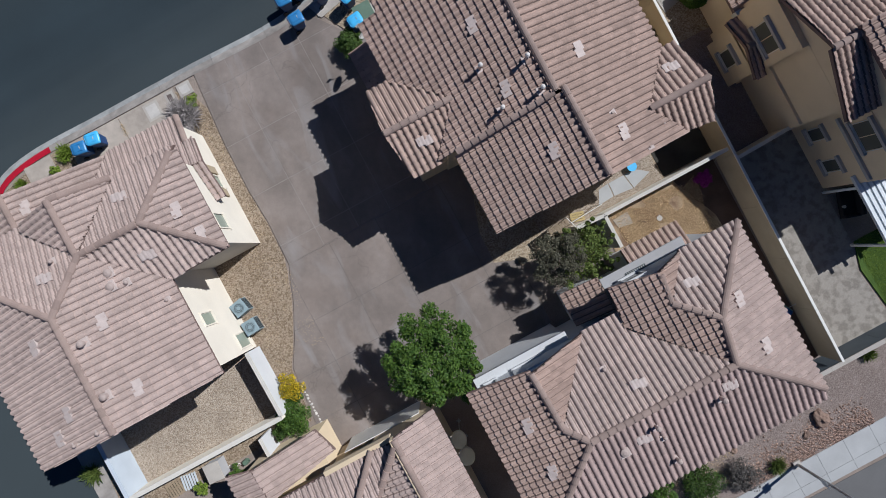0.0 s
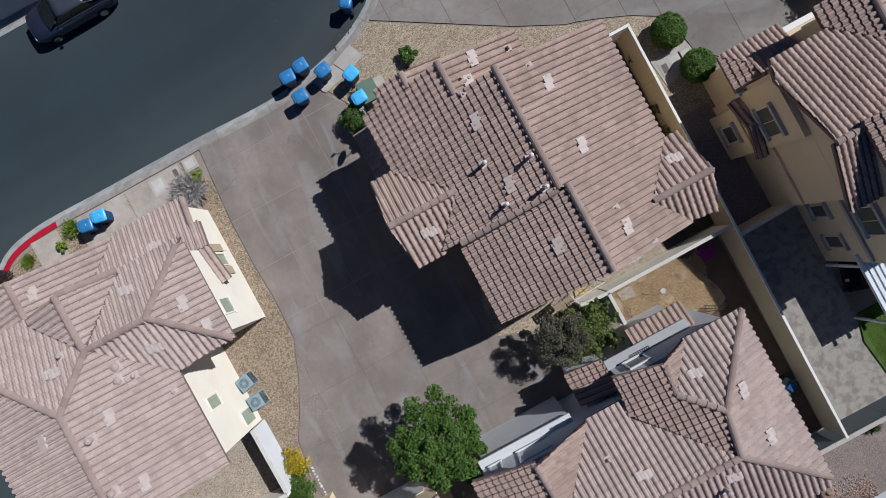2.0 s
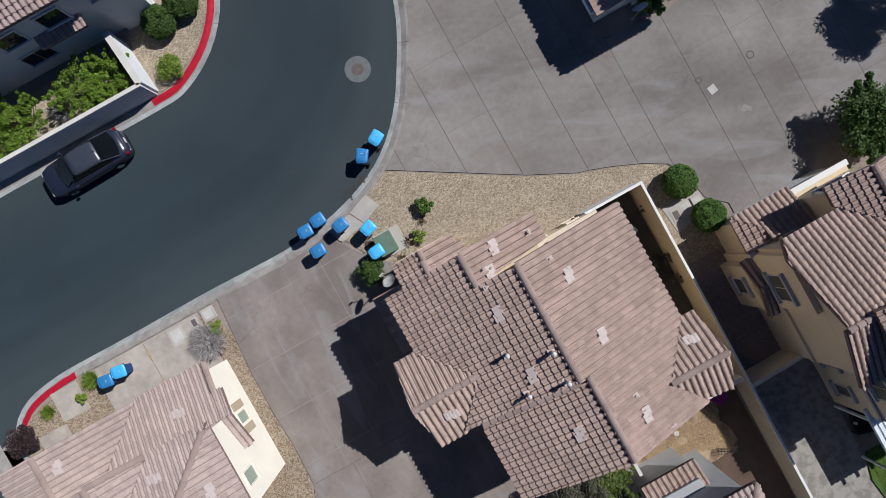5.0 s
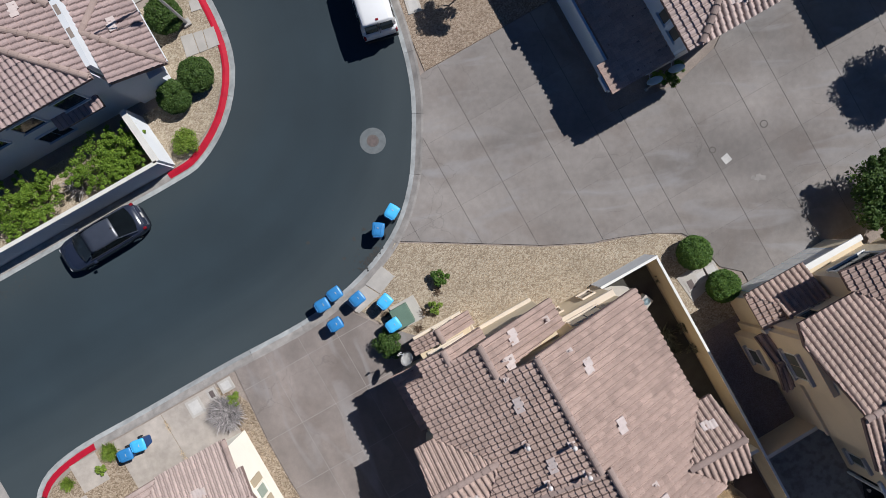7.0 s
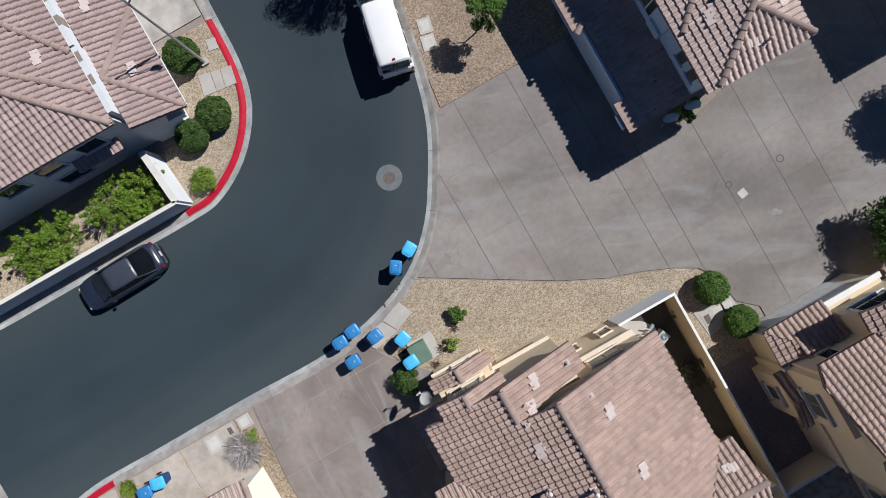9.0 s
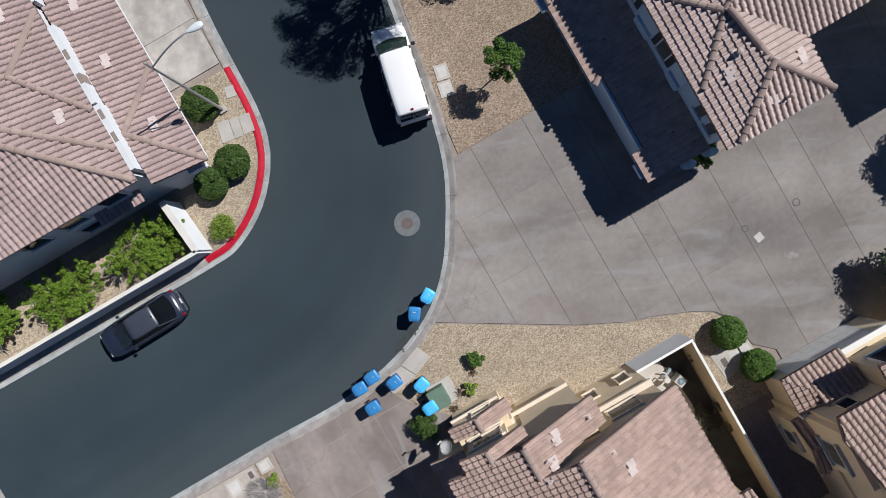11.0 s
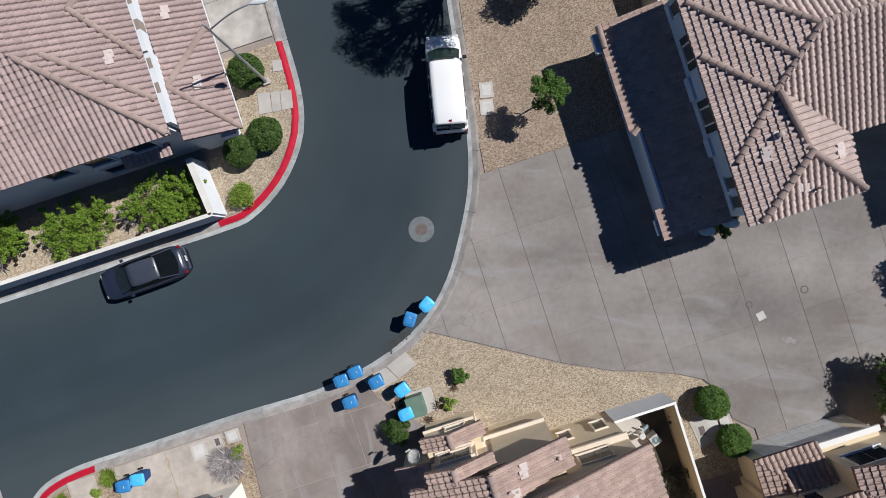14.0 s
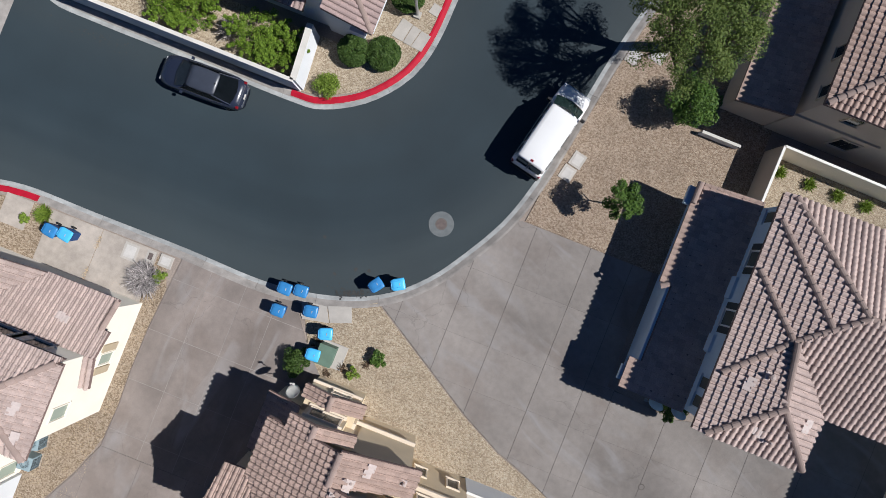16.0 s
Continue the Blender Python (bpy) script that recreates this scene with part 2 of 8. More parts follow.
BARK = material("bark", (0.14, 0.105, 0.08), 0.9, 30, 3, 0.15, 0.15, 0.4)
TWIG = material("grey_dry_twigs", (0.36, 0.33, 0.32), 0.9, 30, 3, 0.15, 0.15, 0.2, per_piece=0.6, islands=True)
DEAD = material("brown_dead_stems", (0.15, 0.105, 0.07), 0.9, 30, 3, 0.15, 0.15, 0.2, per_piece=0.5, islands=True)
DRYGRASS = material("straw", (0.47, 0.355, 0.225), 0.95, 40, 1.1, 0.30, 0.25, 1.0, dark=(0.20, 0.13, 0.085))
# grey soil, its colour lowered to hold the side yard's shade
YARD_SOIL = material("shade_toned_grey_soil", (0.058, 0.055, 0.048), 0.95, 20, 1.4, 0.2, 0.25, 0.6)
SOIL = material("dark_soil", (0.115, 0.075, 0.055), 0.95, 20, 1.4, 0.2, 0.22, 0.6)
LAWN = material("lawn", (0.095, 0.165, 0.03), 0.9, 60, 1.6, 0.2, 0.2, 0.6, dark=(0.05, 0.10, 0.02))
PATIO = material("mottled_patio_concrete", (0.40, 0.37, 0.33), 0.85, 30, 2.6, 0.1, 0.2, 0.2, dark=(0.225, 0.205, 0.18))
ROCK_MANY = material("reddish_cobbles", (0.36, 0.255, 0.205), 0.9, 15, 4, 0.12, 0.15, 0.4, per_piece=0.45, islands=True)
ROCK = material("reddish_rock", (0.30, 0.21, 0.165), 0.9, 15, 4, 0.12, 0.15, 0.4, per_piece=0.2)
SIDEWALK = material("bright_sidewalk", (0.48, 0.49, 0.49), 0.85, 25, 1.2, 0.05, 0.08, 0.1, per_piece=0.04)
OLD_ASPHALT = material("grey_old_asphalt", (0.17, 0.17, 0.17), 0.85, 50, 0.6, 0.1, 0.1, 0.2)
SLATE = material("white_slats", (0.72, 0.76, 0.80), 0.5, 20, 4, 0.03, 0.05, 0.03)


def lane_marks(m):
    """Worn lanes on the asphalt: bands that follow the bend of the street round its inner corner."""
    n, link = m.node_tree.nodes, m.node_tree.links.new
    shader = n["Principled BSDF"]
    where, axes = n.new("ShaderNodeNewGeometry"), n.new("ShaderNodeSeparateXYZ")
    link(where.outputs["Position"], axes.inputs["Vector"])

    def step(kind, a, b):
        node = n.new("ShaderNodeMath")
        node.operation = kind
        for k, value in enumerate((a, b)):
            if isinstance(value, float):
                node.inputs[k].default_value = value
            elif value is not None:
                link(value, node.inputs[k])
        return node.outputs[0]
    east = step("MAXIMUM", step("ADD", axes.outputs["X"], 5.0), 0.0)
    south = step("MAXIMUM", step("SUBTRACT", 31.5, axes.outputs["Y"]), 0.0)
    radius = step("SQRT", step("ADD", step("MULTIPLY", east, east), step("MULTIPLY", south, south)), None)
    place = n.new("ShaderNodeCombineXYZ")
    link(step("MULTIPLY", radius, 0.75), place.inputs["X"])
    link(step("MULTIPLY", axes.outputs["X"], 0.05), place.inputs["Y"]), link(step("MULTIPLY", axes.outputs["Y"], 0.05), place.inputs["Z"])
    bands = n.new("ShaderNodeTexNoise")
    bands.inputs["Scale"].default_value, bands.inputs["Detail"].default_value = 1.0, 4.0
    link(place.outputs["Vector"], bands.inputs["Vector"])
    level = n.new("ShaderNodeMapRange")
    level.inputs["From Min"].default_value, level.inputs["From Max"].default_value = 0.3, 0.7
    level.inputs["To Min"].default_value, level.inputs["To Max"].default_value = 0.95, 1.06
    link(bands.outputs["Fac"], level.inputs["Value"])
    mix = n.new("ShaderNodeMix")
    mix.data_type, mix.blend_type = "RGBA", "MULTIPLY"
    mix.inputs["Factor"].default_value = 1.0
    link(shader.inputs["Base Color"].links[0].from_socket, mix.inputs[6]), link(level.outputs["Result"], mix.inputs[7])
    # tyres keep the middle dark; the sides next to the kerbs lie under pale dust
    dusty, dust = n.new("ShaderNodeValToRGB"), n.new("ShaderNodeMix")
    wear = step("ADD", radius, step("MULTIPLY", step("SUBTRACT", bands.outputs["Fac"], 0.5), 3.0))
    link(step("DIVIDE", wear, 20.0), dusty.inputs["Fac"])
    dusty.color_ramp.interpolation = "B_SPLINE"
    for i, (r, tone) in enumerate(((6.6, 0.34), (9.0, 0.06), (12.5, 0.02), (14.2, 0.20), (16.3, 0.50))):
        spot = dusty.color_ramp.elements[i] if i < 2 else dusty.color_ramp.elements.new(0.99)
        spot.position, spot.color = r / 20, (tone, tone, tone, 1)
    dust.data_type = "RGBA"
    link(dusty.outputs["Color"], dust.inputs["Factor"]), link(mix.outputs[2], dust.inputs[6])
    dust.inputs[7].default_value = (0.068, 0.082, 0.084, 1)
    link(dust.outputs[2], shader.inputs["Base Color"])
    return m


lane_marks(ASPHALT)
BUFF = material("buff_ledge", (0.74, 0.64, 0.515), 0.85, 40, 1.5, 0.05, 0.07, 0.1)
BLUEDISH = material("blue_dish_paint", (0.44, 0.62, 0.80), 0.4, 20, 4, 0.03, 0.06, 0.02)
WOOD = material("weathered_wood", (0.33, 0.26, 0.18), 0.9, 30, 3, 0.15, 0.15, 0.3)
YELLOW = material("yellow_painted_wood", (0.52, 0.41, 0.20), 0.8, 30, 3, 0.1, 0.1, 0.1)
OIL = material("oil_stain", (0.05, 0.05, 0.048), 0.6, 30, 3, 0.2, 0.2, 0.0)
CANVAS = material("dark_cushion", (0.02, 0.022, 0.028), 0.9, 30, 3, 0.1, 0.1, 0.1)
STAINED = streaks(material("stained_pale_concrete", (0.41, 0.38, 0.345), 0.85, 24, 0.9, 0.07, 0.24, 0.15), 60, 0.3, 0.9, 0.14, 0.1)
BLUE_WALL = material("blue_grey_stucco", (0.53, 0.59, 0.65), 0.9, 60, 0.8, 0.05, 0.08, 0.15)
GARDEN = material("tan_block", (0.42, 0.345, 0.24), 0.9, 45, 0.9, 0.06, 0.1, 0.2)
WINGLASS = material("grey_screened_glass", (0.11, 0.115, 0.10), 0.25, 5, 0.8, 0.02, 0.1, 0.0, spec=0.5)
GREENGLASS = material("pale_green_glass", (0.34, 0.39, 0.32), 0.2, 5, 0.8, 0.02, 0.1, 0.0, spec=0.5)
SILL = material("grey_window_ledge", (0.42, 0.42, 0.43), 0.85, 40, 1.5, 0.04, 0.05, 0.1)


def pebbles(name, tones, scale=26.0):
    """Gravel: cells of differing tone with rounded relief, and larger stains over them."""
    m = material(name, tones[0], 0.95, 60, 0.7, 0.12, 0.12, 0.0)
    n, link = m.node_tree.nodes, m.node_tree.links.new
    shader = n["Principled BSDF"]
    where = n.new("ShaderNodeNewGeometry")
    cells = n.new("ShaderNodeTexVoronoi")
    cells.inputs["Scale"].default_value = scale
    link(where.outputs["Position"], cells.inputs["Vector"])
    pick = n.new("ShaderNodeSeparateColor")
    link(cells.outputs["Color"], pick.inputs["Color"])
    ramp = n.new("ShaderNodeValToRGB")
    for i, tone in enumerate(tones):
        spot = ramp.color_ramp.elements[i] if i < 2 else ramp.color_ramp.elements.new(0.5)
        spot.position, spot.color = i / (len(tones) - 1), (*tone, 1)
    link(pick.outputs["Red"], ramp.inputs["Fac"])
    old = shader.inputs["Base Color"].links[0].from_node
    link(ramp.outputs["Color"], old.inputs[6])
    relief = n.new("ShaderNodeBump")
    relief.invert = True
    relief.inputs["Strength"].default_value, relief.inputs["Distance"].default_value = 0.9, 0.03
    link(cells.outputs["Distance"], relief.inputs["Height"])
    link(relief.outputs["Normal"], shader.inputs["Normal"])
    return m


SIDE_GRAVEL = pebbles("weedy_brown_gravel", [(0.175, 0.128, 0.085), (0.315, 0.245, 0.172), (0.44, 0.36, 0.275)], 17)
GRAVEL = pebbles("tan_gravel", [(0.25, 0.193, 0.133), (0.40, 0.325, 0.232), (0.52, 0.447, 0.345)], 17)
BROWN_GRAVEL = pebbles("brown_gravel", [(0.20, 0.145, 0.102), (0.335, 0.257, 0.188), (0.45, 0.365, 0.285)], 17)
GREY_GRAVEL = pebbles("grey_gravel", [(0.24, 0.19, 0.14), (0.39, 0.325, 0.255), (0.50, 0.43, 0.355)], 20)
LAVA = pebbles("reddish_gravel", [(0.20, 0.155, 0.135), (0.29, 0.235, 0.21), (0.38, 0.32, 0.29)], 26)


def foliage(name, tone, tone2, rough=0.6):
    """Leaves: each leaf takes its own shade between two tones, with a little light passing through."""
    m = bpy.data.materials.new(name)
    m.use_nodes = True
    n, link = m.node_tree.nodes, m.node_tree.links.new
    shader = n["Principled BSDF"]
    shader.inputs["Roughness"].default_value = rough
    shader.inputs["Specular IOR Level"].default_value = 0.3
    own = n.new("ShaderNodeNewGeometry")
    mix = n.new("ShaderNodeMix")
    mix.data_type = "RGBA"
    mix.inputs[6].default_value, mix.inputs[7].default_value = (*tone, 1), (*tone2, 1)
    link(own.outputs["Random Per Island"], mix.inputs["Factor"])
    link(mix.outputs[2], shader.inputs["Base Color"])
    through_leaf = n.new("ShaderNodeBsdfTranslucent")
    link(mix.outputs[2], through_leaf.inputs["Color"])
    both = n.new("ShaderNodeMixShader")
    both.inputs["Fac"].default_value = 0.25
    link(shader.outputs[0], both.inputs[1]), link(through_leaf.outputs[0], both.inputs[2])
    link(both.outputs[0], n["Material Output"].inputs["Surface"])
    return m


LEAF = foliage("green_leaves", (0.045, 0.105, 0.02), (0.125, 0.215, 0.035))
LEAF_OLIVE = foliage("grey_green_leaves", (0.085, 0.08, 0.075), (0.20, 0.185, 0.17))
LEAF_BRIGHT = foliage("yellow_green_leaves", (0.115, 0.195, 0.022), (0.28, 0.375, 0.06))
LEAF_DARK = foliage("dark_green_leaves", (0.036, 0.08, 0.016), (0.09, 0.15, 0.03))
LEAF_MESQUITE = foliage("feathery_green_leaves", (0.070, 0.115, 0.024), (0.185, 0.24, 0.058))
LEAF_WILD = foliage("wild_green_leaves", (0.075, 0.145, 0.013), (0.225, 0.34, 0.04))
LEAF_DUSK = foliage("dusky_green_leaves", (0.066, 0.066, 0.046), (0.175, 0.17, 0.115))
MAGENTA = foliage("magenta_flowers", (0.20, 0.012, 0.15), (0.42, 0.04, 0.34))
LEAF_PURPLE = foliage("purple_brown_leaves", (0.035, 0.02, 0.022), (0.085, 0.05, 0.05))
FLOWER = foliage("yellow_flowers", (0.20, 0.19, 0.02), (0.78, 0.56, 0.03))


# ---- building helpers ----
def part(name, bm, mat, parent, label="", smooth=False):
    """Links a bmesh as one mesh object under a thing or a part."""
    mesh = bpy.data.meshes.new(name)
    bm.normal_update()
    bm.to_mesh(mesh)
    bm.free()
    mesh.materials.append(mat)
    if smooth:
        mesh.polygons.foreach_set("use_smooth", [True] * len(mesh.polygons))
    ob = new(name, mesh)
    ob.parent = parent
    return tagged(ob, label)


def thing(name, label, category, at=(0, 0, 0), turn=0.0, group="", kind=""):
    ob = new(name)
    ob.empty_display_size = 0.3
    ob.matrix_basis = pose(*at, 0, 0, turn)
    return tagged(ob, label, category, group, kind)


def box(bm, x0, y0, z0, x1, y1, z1, bevel=0.0):
    made = bmesh.ops.create_cube(bm, size=1.0)["verts"]
    m = Matrix.Translation(((x0 + x1) / 2, (y0 + y1) / 2, (z0 + z1) / 2)) @ Matrix.Diagonal((abs(x1 - x0), abs(y1 - y0), abs(z1 - z0), 1))
    bmesh.ops.transform(bm, matrix=m, verts=made)
    if bevel:
        edges = {e for v in made for e in v.link_edges}
        bmesh.ops.bevel(bm, geom=list(edges), offset=bevel, segments=2, affect="EDGES", profile=0.6)
    return bm


def prism(bm, poly, low, high):
    """A slab over a plan polygon; low and high are heights, or functions of the plan place."""
    lo = low if callable(low) else (lambda x, y: low)
    hi = high if callable(high) else (lambda x, y: high)
    if sum(a[0] * b[1] - b[0] * a[1] for a, b in zip(poly, poly[1:] + poly[:1])) < 0:
        poly = poly[::-1]
    bottom = [bm.verts.new((x, y, lo(x, y))) for x, y in poly]
    top = [bm.verts.new((x, y, hi(x, y))) for x, y in poly]
    bm.faces.new(top), bm.faces.new(bottom[::-1])
    for i in range(len(poly)):
        j = (i + 1) % len(poly)
        bm.faces.new((bottom[i], bottom[j], top[j], top[i]))
    return bm


def rod(bm, a, b, r0, r1=None, sides=10):
    a, b = Vector(a), Vector(b)
    made = bmesh.ops.create_cone(bm, cap_ends=True, segments=sides, radius1=r0, radius2=r0 if r1 is None else r1, depth=(b - a).length)["verts"]
    turn = (b - a).to_track_quat("Z", "Y").to_matrix().to_4x4()
    bmesh.ops.transform(bm, matrix=Matrix.Translation((a + b) / 2) @ turn, verts=made)
    return bm


def inside(px, py, poly):
    """Which of the places lie inside a plan polygon."""
    hit = np.zeros(px.shape, bool)
    for (x0, y0), (x1, y1) in zip(poly, poly[1:] + poly[:1]):
        if y0 != y1:
            hit ^= ((y0 > py) != (y1 > py)) & (px < (x1 - x0) * (py - y0) / (y1 - y0) + x0)
    return hit


# ---- roofs ----
PITCH = 1 / 3
COURSE, ROLL = 0.32, 0.298
DOWN = {"E": (1, 0), "W": (-1, 0), "N": (0, 1), "S": (0, -1)}


def tile_shape(length=0.40, lift=0.074, thick=0.042):
    """One S-shaped roof tile: x across, y up the slope from its lower edge, z out of the roof."""
    profile = [(-0.150, -0.012), (-0.092, -0.018), (-0.052, 0.036), (-0.015, 0.068), (0.028, 0.080), (0.072, 0.066), (0.112, 0.034), (0.146, -0.006)]
    verts = [(x, 0, z + lift) for x, z in profile] + [(x, length, z + 0.008) for x, z in profile] + [(x, 0, z + lift - thick) for x, z in profile]
    verts += [(x, 0, z + lift) for x, z in profile]   # the lip has its own rim, so that it shades sharply
    k = len(profile)
    faces = [(i, i + 1, k + i + 1, k + i) for i in range(k - 1)] + [(2 * k + i, 2 * k + i + 1, 3 * k + i + 1, 3 * k + i) for i in range(k - 1)]
    return verts, faces


TILE_VERTS, TILE_FACES = tile_shape()
tile_mesh = bpy.data.meshes.new("tile")
tile_mesh.from_pydata(TILE_VERTS, [], TILE_FACES)
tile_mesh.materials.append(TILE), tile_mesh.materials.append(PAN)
# only the groove's rising side takes the shade-toned pan colour
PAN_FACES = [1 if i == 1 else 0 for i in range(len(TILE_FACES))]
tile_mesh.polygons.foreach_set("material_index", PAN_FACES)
SMOOTH_FACES = [i < len(TILE_FACES) // 2 for i in range(len(TILE_FACES))]
tile_mesh.polygons.foreach_set("use_smooth", SMOOTH_FACES)
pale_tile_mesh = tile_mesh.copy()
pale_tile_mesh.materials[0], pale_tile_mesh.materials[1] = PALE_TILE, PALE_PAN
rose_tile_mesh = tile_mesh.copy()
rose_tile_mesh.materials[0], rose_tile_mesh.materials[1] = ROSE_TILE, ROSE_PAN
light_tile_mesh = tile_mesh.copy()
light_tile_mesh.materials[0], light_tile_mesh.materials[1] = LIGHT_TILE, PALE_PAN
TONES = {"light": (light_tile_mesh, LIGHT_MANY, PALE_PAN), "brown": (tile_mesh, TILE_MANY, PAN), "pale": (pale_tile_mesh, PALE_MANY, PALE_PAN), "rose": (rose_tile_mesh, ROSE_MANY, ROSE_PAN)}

cap_bm = bmesh.new()
for i in range(7):
    a = math.pi * i / 6
    cap_bm.verts.new((0.160 * math.cos(a), 0, 0.145 * math.sin(a) + 0.026))
for i in range(7):
    a = math.pi * i / 6
    cap_bm.verts.new((0.145 * math.cos(a), 0.44, 0.130 * math.sin(a) + 0.002))
cap_bm.verts.ensure_lookup_table()
for i in range(6):
    cap_bm.faces.new([cap_bm.verts[j] for j in (i, i + 1, i + 8, i + 7)])
cap_bm.faces.new([cap_bm.verts[j] for j in range(6, -1, -1)])
cap_mesh = bpy.data.meshes.new("ridge_tile")
bmesh.ops.recalc_face_normals(cap_bm, faces=cap_bm.faces[:])
cap_bm.to_mesh(cap_mesh)
cap_bm.free()
cap_mesh.materials.append(CAP)



def roof_plane(house, poly, down, ref, z_ref, pitch=PITCH, single=0, shift=0.0, tone="brown", low=1.0):
    """One slope of a roof: a deck over the plan polygon and the tiles on it. It falls towards `down` from the height z_ref
    at the place ref along that axis; `low` flattens its tiles. `single` tiles are objects of their own, the rest one mesh."""
    dx, dy = DOWN[down]
    single_mesh, many_mat, pan_mat = TONES[tone]
    slope = math.atan(pitch)
    sign = dx + dy

    def height(x, y):
        along = (x if dx else y) - ref
        return z_ref - pitch * along * sign

    bm = bmesh.new()
    prism(bm, poly, lambda x, y: height(x, y) - 0.17, lambda x, y: height(x, y) + 0.004)
    deck = part("roof_plane", bm, DECK, house)
    # across runs to the right when looking up the slope
    up = Vector((-dx, -dy, pitch)).normalized()
    across = Vector((-dy, dx, 0))
    out = across.cross(up)
    turn = Matrix((across, up, out)).transposed().to_4x4()
    s = [x * dx + y * dy for x, y in poly]
    w = [x * across.x + y * across.y for x, y in poly]
    step = COURSE * math.cos(slope)
    rows = np.arange(max(s) + 0.03, min(s) - step, -step)
    cols = np.arange(min(w) - shift - ROLL, max(w) + ROLL, ROLL)
    ss, ww = np.meshgrid(rows, cols, indexing="ij")
    ss, ww = ss.ravel(), ww.ravel()
    lowest = max(s) - 0.012

    def held(along, side):
        """Which places of the slope lie on it; the tiles may reach a little past the eave."""
        along = np.where(along < lowest + 0.08, np.minimum(along, lowest), along)
        return inside(along * dx + side * across.x, along * dy + side * across.y, poly)
    flat = math.cos(slope)
    corners = np.stack([held(ss - d, ww + e) for d in (0.0, 0.17, 0.40 * flat) for e in (-0.145, 0.0, 0.145)])
    whole, some = corners.all(0), corners.any(0)
    order = np.concatenate([np.flatnonzero(whole), np.flatnonzero(some & ~whole)])
    ss, ww, count, full = ss[order], ww[order], len(order), int(whole.sum())
    bx, by = ss * dx + ww * across.x, ss * dy + ww * across.y
    bz = z_ref - pitch * ((bx if dx else by) - ref) * sign
    rng = np.random.default_rng(int(abs(sum(s) * 100 + sum(w) * 10)) + count)
    tilt, sink = rng.normal(0, 0.006, count), rng.normal(0, 0.003, count)
    rot = np.array(turn.to_3x3())

    def laid(base, pick):
        """The tile's points, moved to the picked tiles' places."""
        spun = np.repeat(base[None], len(pick), 0)
        spun[:, :, 0] -= tilt[pick, None] * base[None, :, 1]
        spun[:, :, 2] += sink[pick, None]
        return spun @ rot.T + np.stack([bx[pick], by[pick], bz[pick] + 0.004], 1)[:, None, :]
    first = min(single, full)
    for i in range(first):
        ob = new("tile", single_mesh)
        ob.parent = deck
        ob.matrix_basis = Matrix.Translation((bx[i], by[i], bz[i] + 0.004)) @ turn @ Matrix.Rotation(tilt[i], 4, "Z")
    if count > first:
        base = np.array(TILE_VERTS) * (1, 1, low)
        n = full - first
        pts = [laid(base, np.arange(first, full)).reshape(-1, 3)]
        faces = [(np.array(TILE_FACES)[None] + (np.arange(n) * len(base))[:, None, None]).reshape(-1, 4)]
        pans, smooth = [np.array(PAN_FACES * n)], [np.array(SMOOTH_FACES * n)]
        # tiles at hips, valleys and rakes are cut along the edge, strip by strip
        k, cuts = len(base) // 4, 6
        steps = np.linspace(0, 1, cuts + 1)[:, None, None]
        piece = np.concatenate([(base[None, :k] * (1 - steps) + base[None, k:2 * k] * steps).reshape(-1, 3), base[2 * k:]])
        quads = np.array([(j * k + i, j * k + i + 1, (j + 1) * k + i + 1, (j + 1) * k + i) for j in range(cuts) for i in range(k - 1)])
        lip = np.array([((cuts + 1) * k + i, (cuts + 1) * k + i + 1, (cuts + 2) * k + i + 1, (cuts + 2) * k + i) for i in range(k - 1)])
        every = np.concatenate([quads, lip])
        cut = np.arange(full, count)
        if len(cut):
            grid = laid(piece, cut)
            middle = grid[:, every].mean(2)
            keep = held(middle[:, :, 0] * dx + middle[:, :, 1] * dy, middle[:, :, 0] * across.x + middle[:, :, 1] * across.y)
            keep[:, len(quads):] &= keep[:, :k - 1]
            which, face = np.nonzero(keep)
            pts.append(grid.reshape(-1, 3)), faces.append(every[face] + (n * len(base) + which * len(piece))[:, None])
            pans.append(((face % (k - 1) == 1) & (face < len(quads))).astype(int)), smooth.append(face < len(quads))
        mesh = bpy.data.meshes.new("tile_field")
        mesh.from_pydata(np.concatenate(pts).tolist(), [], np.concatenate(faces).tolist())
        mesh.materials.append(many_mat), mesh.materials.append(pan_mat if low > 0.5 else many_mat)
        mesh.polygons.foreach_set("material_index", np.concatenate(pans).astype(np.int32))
        mesh.polygons.foreach_set("use_smooth", np.concatenate(smooth).astype(bool))
        ob = new("tile_field", mesh)
        ob.parent = deck
        tagged(ob, "weathered pink-brown clay roof tiles", kind="stuff")
    return deck


def ridge(house, a, b, lift=0.05):
    """A row of half-round ridge tiles from a (lower) to b."""
    a, b = Vector(a) + Vector((0, 0, lift)), Vector(b) + Vector((0, 0, lift))
    way = b - a
    count = max(1, round(way.length / 0.40))
    row = new("ridge")
    row.parent = house
    y = way.normalized()
    x = y.cross(Vector((0, 0, 1))).normalized()
    turn = Matrix((x, y, x.cross(y))).transposed().to_4x4()
    for i in range(count):
        ob = new("ridge_tile", cap_mesh)
        ob.parent = row
        ob.matrix_basis = Matrix.Translation(a + way * (i / count)) @ turn
    return row


def on(x, y, down, ref, z_ref, pitch=PITCH):
    dx, dy = DOWN[down]
    return (x, y, z_ref - pitch * ((x if dx else y) - ref) * (dx + dy))


def wall(house, x0, y0, x1, y1, low, high, mat):
    return part("wall", box(bmesh.new(), x0, y0, low, x1, y1, high), mat, house)


